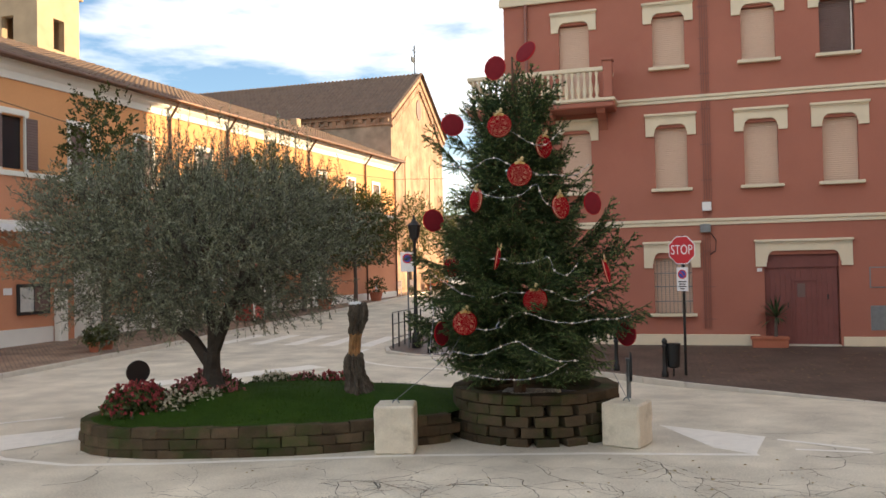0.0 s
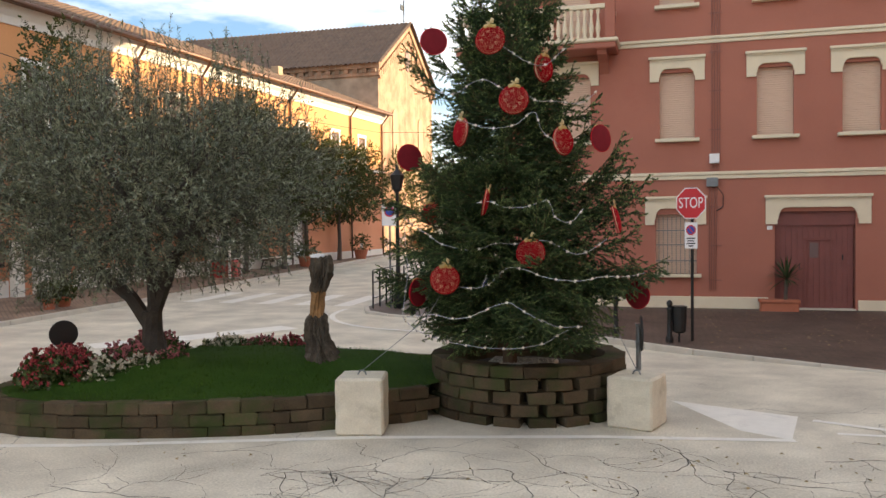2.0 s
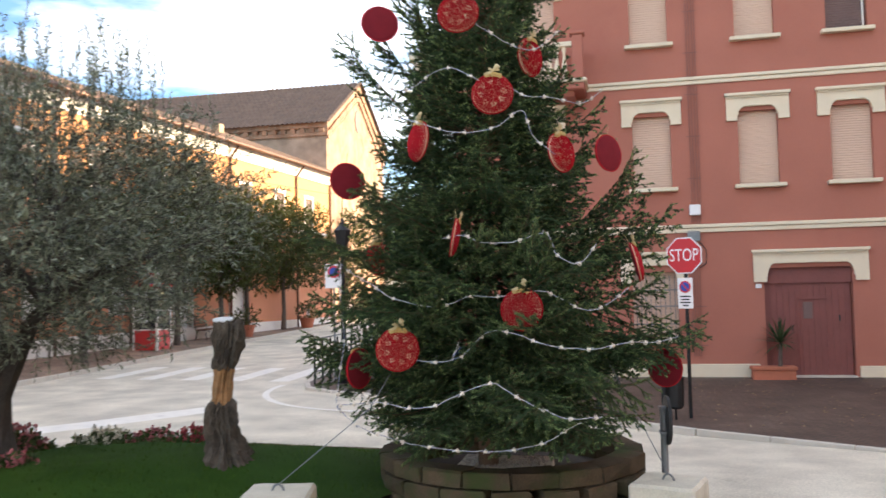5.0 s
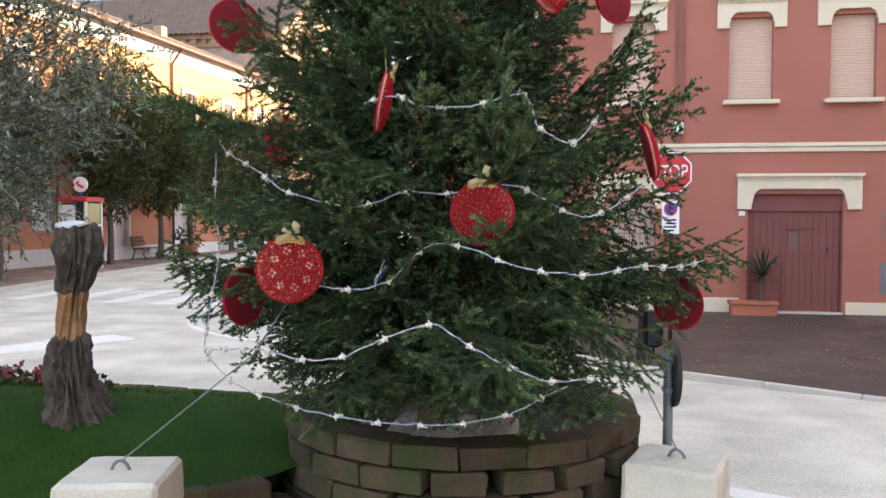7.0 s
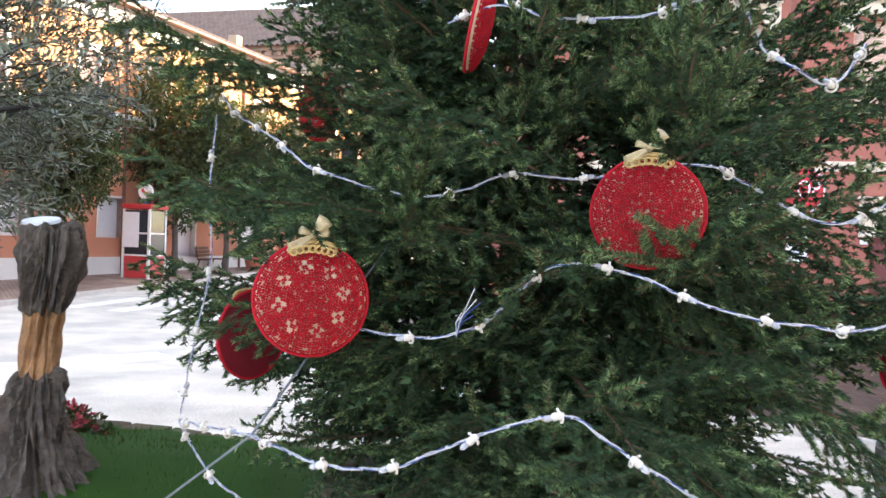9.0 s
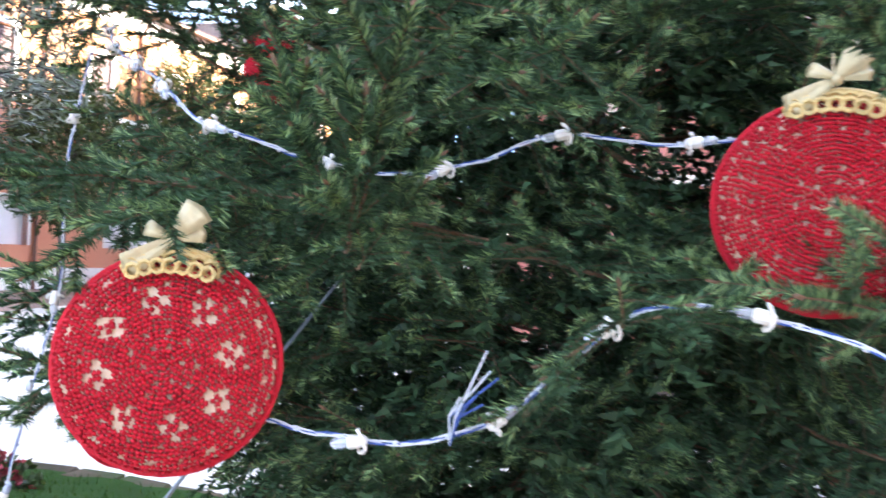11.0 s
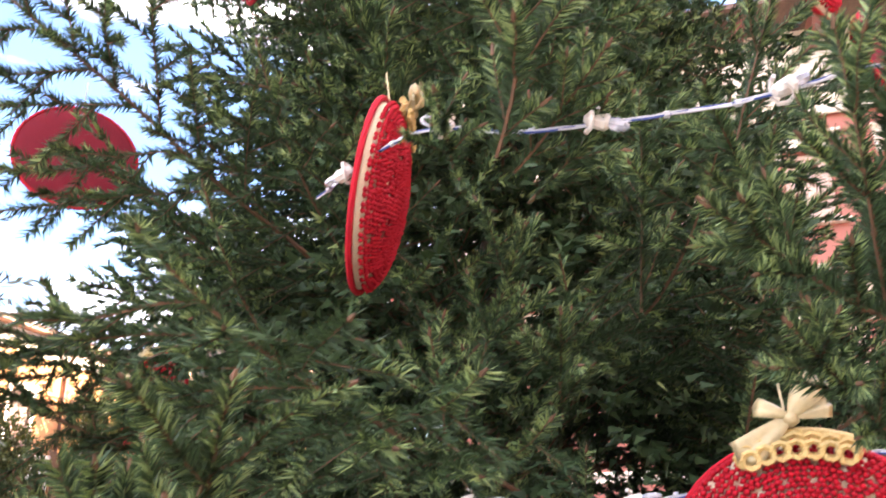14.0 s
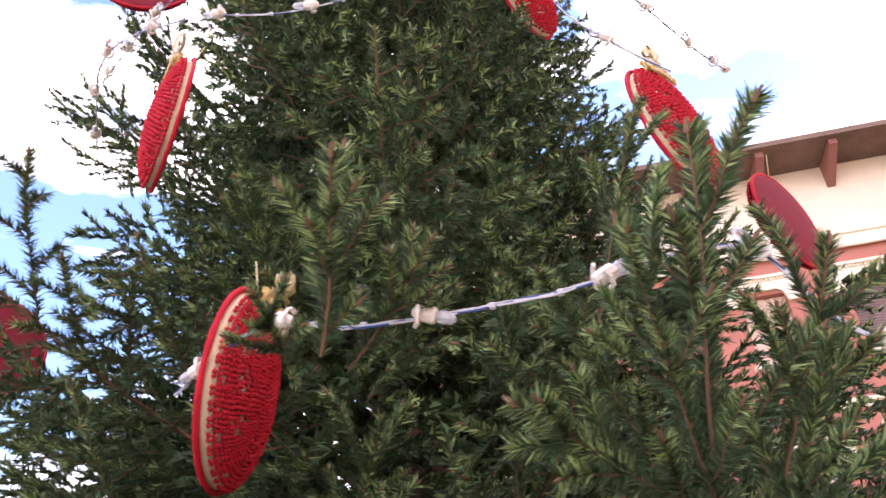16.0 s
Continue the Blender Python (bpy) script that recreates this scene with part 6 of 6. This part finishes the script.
for x, y in ((-15.2, 42.5), (-15.4, 53.5), (-15.6, 55.5), (-15.8, 57.5), (-15.4, 36.2)):
    tub(x, y, 0.018 * (y - 22) + 0.13, 0.38, 0.5)
tub(-14.85, 20.1, 0.13, 0.2, 0.28, "terracotta pot with a small plant by the kerb")
tub(-14.7, 19.4, 0.13, 0.18, 0.28, "terracotta pot with a small plant by the kerb")

trough = thing("terracotta_trough", pose(3.42, 23.86, -0.08), "terracotta trough with a spiky yucca by the door", "planter")
tb = bmesh.new()
add_box(tb, -0.45, 0.45, -0.17, 0.17, 0, 0.27, 0.02)
add_box(tb, -0.48, 0.48, -0.20, 0.20, 0.25, 0.33, 0.015)
part("trough", tb, TERRA, trough)
part("stem", tube([(0.15, 0, 0.3), (0.17, 0, 0.85)], [0.05, 0.035], 8), BARKG, trough)
f = Foliage()
for i in range(60):
    a, e = rng.uniform(0, 6.28), rng.uniform(-0.35, 1.35)
    d0 = np.array([math.cos(a) * math.cos(e), math.sin(a) * math.cos(e), math.sin(e)])
    L = rng.uniform(0.5, 0.72)
    w0 = np.cross(d0, np.array([0, 0, 1.0]))
    w0 = w0 / (np.linalg.norm(w0) + 1e-6) * 0.022
    o = np.array([0.17, 0, 0.85])
    m1 = o + d0 * L * 0.55
    e1 = o + d0 * L + np.array([0, 0, -0.08 * math.cos(e)])
    f.quads(np.array([o - w0 * 0.5]), np.array([o + w0 * 0.5]), np.array([m1 + w0]), np.array([m1 - w0]), 0)
    f.tris(np.array([m1 - w0]), np.array([m1 + w0]), np.array([e1]), 0)
c = new("leaves", f.mesh("leaves", [PALM]))
c.parent = trough

# overhead wire along the street, and cracks and fallen leaves on the ground
ow = thing("overhead_cable", None, "thin dark cable strung along the orange building", "cable")
part("cable", tube([(-17.6, 16.0, 7.6), (-17.2, 24.0, 6.9), (-16.5, 34.0, 7.2), (-15.4, 46.0, 7.6), (-4.0, 60.0, 8.6)], 0.012, 5), METAL, ow)

cr = np.random.default_rng(5)
cverts, cfaces = [], []


def crack(x, y, ang, L, w, depth):
    """A wandering crack that forks."""
    step = 0.07
    n = int(L / step)
    prev = None
    for i in range(n):
        ang += cr.normal(0, 0.30)
        ww = w * (1 - 0.7 * i / n) * cr.uniform(0.5, 1.3) / 2
        nx, ny = -math.sin(ang) * ww, math.cos(ang) * ww
        z = ground_z(x, y) + 0.0025
        i0 = len(cverts)
        cverts.extend([(x - nx, y - ny, z), (x + nx, y + ny, z)])
        if prev is not None:
            cfaces.append((prev, prev + 1, i0 + 1, i0))
        prev = i0
        if depth and cr.uniform() < 0.12:
            crack(x, y, ang + cr.choice([-1, 1]) * cr.uniform(0.6, 1.3), L * cr.uniform(0.25, 0.5), w * 0.75, depth - 1)
        x += math.cos(ang) * step
        y += math.sin(ang) * step


for x, y, a, L in ((-4.2, 7.6, 0.1, 3.2), (-2.6, 8.3, 0.2, 3.0), (-1.2, 8.6, -0.1, 2.6), (0.6, 10.2, -0.8, 2.6), (1.3, 9.4, 0.15, 2.8), (2.2, 9.9, 0.1, 2.6), (0.2, 7.7, 0.1, 3.0), (-3.2, 7.0, 0.3, 3.0),
                   (1.0, 8.4, 0.4, 2.4), (-5.6, 7.6, 0.0, 2.2), (1.6, 11.9, 0.5, 1.8), (3.0, 9.2, 0.2, 2.2), (-1.8, 7.3, 0.9, 1.4), (2.6, 10.7, -0.2, 2.4), (-7.2, 8.0, 0.2, 2.0)):
    crack(x, y, a, L, 0.012, 2)
for i in range(20):
    crack(cr.uniform(-5.5, 5.0), cr.uniform(6.6, 9.6), cr.uniform(-0.5, 0.7), cr.uniform(1.2, 2.8), cr.uniform(0.005, 0.010), 1)
tagged(mesh_ob("cracks", cverts, cfaces, CRACK), "branching cracks in the asphalt", "cracks", kind="stuff")
lv, lf = [], []
for k in range(420):
    if cr.uniform() < 0.65:
        x, y = cr.uniform(1.5, 6.8), cr.uniform(17.6, 23.9)
        if y < 18.9 - 0.62 * (x + 0.5):
            continue
        z = -0.13 + (y - 17.5) * 0.016 + 0.02
    else:
        x, y = cr.uniform(-6, 3), cr.uniform(8.5, 11.0)
        z = ground_z(x, y) + 0.006
        if y > 9.0 and x < 0.3:
            continue
    a, r = cr.uniform(0, 6.28), cr.uniform(0.015, 0.035)
    i0 = len(lv)
    lv += [(x + r * math.cos(a), y + r * math.sin(a), z), (x + r * 0.5 * math.cos(a + 1.6), y + r * 0.5 * math.sin(a + 1.6), z + 0.012), (x - r * math.cos(a), y - r * math.sin(a), z), (x - r * 0.5 * math.cos(a + 1.6), y - r * 0.5 * math.sin(a + 1.6), z + 0.004)]
    lf.append((i0, i0 + 1, i0 + 2, i0 + 3))
tagged(mesh_ob("fallen_leaves", lv, lf, mat("dry_leaf", (0.36, 0.28, 0.15), 0.8, 0.3, 6.0, 50.0, 0.1)), "scattered dry fallen leaves", "leaves", kind="stuff")

# ---- baubles and light strings on the spruce ----
def lace_gap(x, z):
    """Whether the lace is open at this place: eight flowers of small gaps, a ring of gap groups round them and a row at the rim."""
    r, a = math.hypot(x, z), math.atan2(z, x)
    if 0.055 < r < 0.112:
        k = round((a - 0.2) / (math.pi / 4))
        b = 0.2 + k * math.pi / 4
        u, v = r * math.cos(a - b) - 0.083, r * math.sin(a - b)
        if any(math.hypot(u - 0.0125 * math.cos(q), v - 0.0125 * math.sin(q)) < 0.0066 for q in (0.0, 1.6, 3.14, -1.6)):
            return True
    if 0.119 < r < 0.1335:
        f = abs((a * 21 / (2 * math.pi)) % 1.0 - 0.5) * 2 * math.pi * r / 21
        return f < (0.0060 if r > 0.126 else 0.0095) and not 0.1235 < r < 0.1275
    if 0.139 < r < 0.1435:
        return (a * 42 / (2 * math.pi)) % 1.0 < 0.34
    for ring, count in ((0.024, 6), (0.044, 9), (0.106, 16)):
        if abs(r - ring) < 0.0034 and (a * count / (2 * math.pi)) % 1.0 < 0.006 * count / (2 * math.pi * ring):
            return True
    return False


def crochet_mesh(lace, pitch):
    """The crocheted front of a bauble, radius 0.148, facing -y: rings of knotted stitches with gaps where the lining shows."""
    vs, fs = [], []
    R, dome = 0.148, 0.045
    r, ring = 0.006, 0
    while r < R:
        n = max(5, int(2 * math.pi * r / (pitch * 1.06)))
        for i in range(n):
            a = 2 * math.pi * (i + 0.5 * (ring % 2)) / n
            ca, sa = math.cos(a), math.sin(a)
            x, z = r * ca, r * sa
            if lace_gap(x, z) if lace else (ring % 3 == 0 and i % 4 == 0 and (r < 0.045 or 0.085 < r < 0.138)):
                continue
            y = -dome * math.sqrt(max(0.0, 1 - (r / R) ** 2)) - 0.004
            t, s = pitch * random.uniform(0.56, 0.74), pitch * random.uniform(0.66, 0.92)
            jx, jz = random.uniform(-0.14, 0.14) * pitch, random.uniform(-0.14, 0.14) * pitch
            i0 = len(vs)
            for u, v in ((-1, 0), (0, -1), (1, 0), (0, 1)):
                vs.append((x + jx + (u * ca * t - v * sa * s), y + 0.002, z + jz + (u * sa * t + v * ca * s)))
            vs.append((x + jx, y - pitch * random.uniform(0.5, 0.85), z + jz))
            vs.append((x + jx, y + 0.005, z + jz))
            for k in range(4):
                fs.append((i0 + k, i0 + (k + 1) % 4, i0 + 4))
                fs.append((i0 + (k + 1) % 4, i0 + k, i0 + 5))
        r += pitch * 0.94
        ring += 1
    me = bpy.data.meshes.new("crochet_front")
    me.from_pydata(vs, [], fs)
    me.materials.append(YARN)
    me.polygons.foreach_set("use_smooth", np.ones(len(me.polygons), dtype=bool))
    return me


def ribbon_bm(direction, length, width, puff):
    """A flaring lobe of ribbon from the knot, folded over at its end."""
    bm = bmesh.new()
    d = Vector((math.cos(radians(direction)), 0, math.sin(radians(direction))))
    w = Vector((-d.z, 0, d.x))
    rows = []
    for k in range(15):
        t = k / 14
        u = 1 - abs(2 * t - 1)
        y = -puff * math.sin(math.pi * min(1.0, u)) * (1 if t < 0.5 else -1) - puff * 0.5 * (1 if t < 0.5 else -1)
        row = []
        for j in range(7):
            v = j / 3 - 1
            half = width * (0.16 + 0.84 * u ** 0.75) * (1 - 0.12 * (t > 0.5))
            row.append(bm.verts.new(Vector((0, -0.036, 0.165)) + d * (length * (u - 0.10 * abs(v) * u)) + w * (v * half) + Vector((0, y * (1 - 0.6 * v * v) + 0.003 * math.sin(5 * v + direction) * u, 0))))
        rows.append(row)
    for p, q in zip(rows, rows[1:]):
        for j in range(6):
            bm.faces.new((p[j], p[j + 1], q[j + 1], q[j]))
    return bm


def dome_bm(R, depth, sides=28, rings=6, sign=-1):
    bm = bmesh.new()
    prev = None
    tip = bm.verts.new((0, sign * depth, 0))
    for k in range(1, rings + 1):
        a = math.pi / 2 * k / rings
        ring = [bm.verts.new((R * math.sin(a) * math.cos(2 * math.pi * i / sides), sign * depth * math.cos(a), R * math.sin(a) * math.sin(2 * math.pi * i / sides))) for i in range(sides)]
        for i in range(sides):
            j = (i + 1) % sides
            if prev is None:
                bm.faces.new((tip, ring[i], ring[j]))
            else:
                bm.faces.new((prev[i], ring[i], ring[j], prev[j]))
        prev = ring
    bm.faces.new(prev)
    return bm


LACE, PLAIN, LACE_FAR, PLAIN_FAR = crochet_mesh(True, 0.0066), crochet_mesh(False, 0.0066), crochet_mesh(True, 0.0080), crochet_mesh(False, 0.0085)


def bauble(x, y, z, rz, style, tilt, roll, scale):
    lab = {"lace": "red crocheted lace bauble with cream lining and gold cap", "plain": "bright red crocheted bauble with a gold crown", "felt": "plain dark red felt back of a bauble"}[style]
    ob = thing("bauble", pose(x, y, z, tilt, roll, rz) @ Matrix.Scale(scale, 4), lab, "bauble", "tree baubles")
    part("lining", dome_bm(0.144, 0.040), YARN if style == "felt" else BEIGE, ob, smooth=True)
    part("felt_back", dome_bm(0.148, 0.012, sign=1), CLOTH, ob, smooth=True)
    rim_pts = [(0.148 * math.cos(2 * math.pi * k / 40), 0, 0.148 * math.sin(2 * math.pi * k / 40)) for k in range(41)]
    part("rim", tube(rim_pts, 0.0048, 6), YARN, ob)
    front = new("crochet_front", (LACE if style != "plain" else PLAIN) if y < 10.0 else (LACE_FAR if style != "plain" else PLAIN_FAR))
    front.parent = ob
    tagged(front, "knotted red crochet stitches", kind="stuff")
    bm = bmesh.new()
    for i in range(7):
        a = math.pi / 2 + (i - 3) * 0.125
        cxp, czp = 0.140 * math.cos(a), 0.140 * math.sin(a)
        loop = [(cxp + 0.011 * math.cos(q), -0.030 - 0.004 * math.sin(q), czp + 0.011 * math.sin(q) - 0.004) for q in [2 * math.pi * k / 8 for k in range(9)]]
        add_tube(bm, loop, 0.0038, 5, False)
        loop = [(0.93 * cxp + 0.009 * math.cos(q), -0.040, 0.92 * czp + 0.009 * math.sin(q)) for q in [2 * math.pi * k / 8 for k in range(9)]]
        add_tube(bm, loop, 0.0034, 5, False)
    band = [(0.150 * math.cos(math.pi / 2 + (i - 6) * 0.066), -0.026, 0.150 * math.sin(math.pi / 2 + (i - 6) * 0.066)) for i in range(13)]
    add_tube(bm, band, 0.006, 6)
    part("crown_cap", bm, GOLD, ob, "scalloped gold crochet cap")
    if style != "felt":
        for turn, length, width, puff in ((52, 0.058, 0.022, 0.008), (158, 0.040, 0.012, 0.006)):
            part("bow_loop", ribbon_bm(turn, length, width, puff), RIBBON, ob, "gold organza ribbon loop", smooth=True)
        for turn, length, width in ((216, 0.075, 0.019), (12, 0.045, 0.012)):
            part("bow_tail", ribbon_bm(turn, length, width, 0.0015), RIBBON, ob, smooth=True)
        part("bow_knot", lathe([(0.003, -0.008), (0.009, -0.004), (0.009, 0.004), (0.003, 0.008)], (0, -0.034, 0.163), 8), RIBBON, ob, smooth=True)
    part("hanger", tube([(0, 0, 0.15), (0.0, 0.02, 0.22)], 0.0015, 4), RIBBON, ob)
    return ob


for spec in BAUBLES:
    bauble(*spec)


def light_string(pts, label="white-and-blue twisted fairy-light cord with clear bulbs", spacing=0.19, first=0.07):
    """A cord of twisted strands through pts, with lamp holders along it."""
    ob = thing("light_string", None, label, "fairy lights", "fairy lights")
    line = spline(pts, 10, False)
    d = 0.0022
    for k, m in ((0, CORDW), (1, CORDB), (2, CORDW)):
        strand = []
        s = 0.0
        for i, p in enumerate(line):
            if i:
                s += (p - line[i - 1]).length
            a = s * 55 + k * 2.09
            wig = 0.006 * noise.noise(p * 14)
            strand.append(p + Vector((d * math.cos(a), d * 0.6 * math.sin(a) + wig, d * math.sin(a) + wig)))
        part("strand", tube(strand, 0.0014, 5), m, ob, "blue strand" if m is CORDB else "")
    for i, (p, t) in enumerate(along(line, spacing, first)):
        up = Vector((random.uniform(-0.5, 0.5), random.uniform(-0.6, 0.2), random.uniform(-0.6, 0.6)))
        ax = (t * random.choice((-1, 1)) + up * 0.6).normalized()
        q = p + Vector((0, -0.006, 0))
        h = part("holder", tube([q - ax * 0.014, q - ax * 0.009, q + ax * 0.004, q + ax * 0.010, q + ax * 0.013], [0.0045, 0.0082, 0.0092, 0.0092, 0.0065], 8), HOLDER, ob)
        part("bulb", tube([q + ax * 0.012, q + ax * 0.020, q + ax * 0.029, q + ax * 0.034], [0.0062, 0.0075, 0.0064, 0.0025], 8), GLASSB, h)
        u = ax.cross(Vector((0.3, 0.2, 0.9))).normalized()
        w = ax.cross(u)
        loop = [q - ax * 0.006 + (u * math.cos(k * math.pi / 5) + w * math.sin(k * math.pi / 5) * 1.25) * 0.0125 + ax * (0.004 * math.sin(k * 1.1)) for k in range(9)]
        part("cord_loop", tube(loop, 0.0027, 5), HOLDER, h, "cord looped round the lamp holder")
    for p, t in along(line, 0.07, 0.03):
        part("cable_tie", tube([p - t * 0.003, p + t * 0.003], 0.0040, 6), CORDW, ob)
    return ob


light_string([(-1.02, 9.92, 2.40), (-0.854, 9.80, 2.41), (-0.73, 9.74, 2.36), (-0.658, 9.73, 2.35), (-0.506, 9.72, 2.345), (-0.42, 9.74, 2.37), (-0.36, 9.76, 2.39), (-0.28, 9.80, 2.40), (-0.24, 9.80, 2.33), (-0.22, 9.76, 2.27), (-0.16, 9.72, 2.22), (-0.06, 9.82, 2.20), (0.04, 9.98, 2.33)])
light_string([(-1.95, 10.35, 2.30), (-1.82, 10.19, 2.21), (-1.58, 10.0, 2.10), (-1.386, 9.87, 1.995), (-1.2, 9.92, 1.94), (-1.076, 9.93, 1.925), (-0.95, 9.95, 1.95), (-0.852, 9.97, 1.994), (-0.65, 9.98, 1.985), (-0.36, 9.92, 2.02), (-0.236, 9.96, 1.98), (-0.066, 9.98, 1.89), (0.08, 10.06, 1.91), (0.25, 10.25, 2.03)])
light_string([(-1.3, 9.78, 1.58), (-1.12, 9.74, 1.56), (-1.0, 9.75, 1.555), (-0.921, 9.76, 1.573), (-0.855, 9.79, 1.602), (-0.689, 9.78, 1.75), (-0.5, 9.74, 1.74), (-0.31, 9.72, 1.67), (-0.12, 9.76, 1.64), (0.04, 9.85, 1.63), (0.22, 10.02, 1.66), (0.42, 10.35, 1.64), (0.6, 10.7, 1.66)])
light_string([(-1.836, 9.96, 1.22), (-1.6, 9.75, 1.27), (-1.38, 9.58, 1.30), (-1.18, 9.5, 1.28), (-1.0, 9.46, 1.30), (-0.86, 9.46, 1.36), (-0.63, 9.5, 1.44), (-0.51, 9.5, 1.38), (-0.33, 9.54, 1.28), (-0.16, 9.6, 1.21), (0.05, 9.75, 1.2)])
light_string([(-1.836, 9.96, 1.22), (-1.6, 9.80, 1.10), (-1.30, 9.75, 1.02), (-1.05, 9.75, 0.98), (-0.80, 9.76, 0.96), (-0.55, 9.78, 0.97), (-0.33, 9.80, 1.02), (-0.2, 9.75, 1.10), (-0.08, 9.7, 1.17)])
light_string([(-1.84, 9.97, 1.24), (-1.82, 10.0, 1.45), (-1.80, 10.05, 1.7), (-1.84, 10.1, 1.95), (-1.88, 10.2, 2.2)])
light_string([(-1.62, 10.45, 3.40), (-1.39, 10.12, 3.33), (-1.12, 9.98, 3.22), (-0.89, 9.96, 3.15), (-0.63, 9.98, 3.18), (-0.46, 10.1, 3.31), (-0.38, 10.1, 3.12), (-0.23, 10.15, 2.99)])
light_string([(-0.66, 10.12, 3.60), (-0.46, 10.16, 3.44), (-0.27, 10.3, 3.44), (-0.05, 10.6, 3.45), (0.1, 10.9, 3.62)])
light_string([(-1.66, 10.48, 3.68), (-1.33, 10.2, 3.55), (-1.10, 10.14, 3.65), (-0.95, 10.12, 3.66), (-0.76, 10.1, 3.55)])
light_string([(-1.05, 10.3, 4.2), (-0.73, 10.25, 3.97), (-0.57, 10.26, 3.86), (-0.39, 10.38, 3.83), (-0.22, 10.7, 4.06)])
tuft = thing("cable_tuft", None, "loose cut ends of blue and white cord tied together", "cable")
for i in range(6):
    e = Vector((-0.90 + random.uniform(-0.03, 0.05), 9.74 + random.uniform(-0.02, 0.02), 1.66 + random.uniform(-0.04, 0.04)))
    part("loose_end", tube([(-0.925, 9.755, 1.56), Vector((-0.92, 9.74, 1.60)) + Vector((random.uniform(-0.012, 0.012), 0, 0)), e], 0.0015, 5), CORDB if i % 2 else CORDW, tuft)
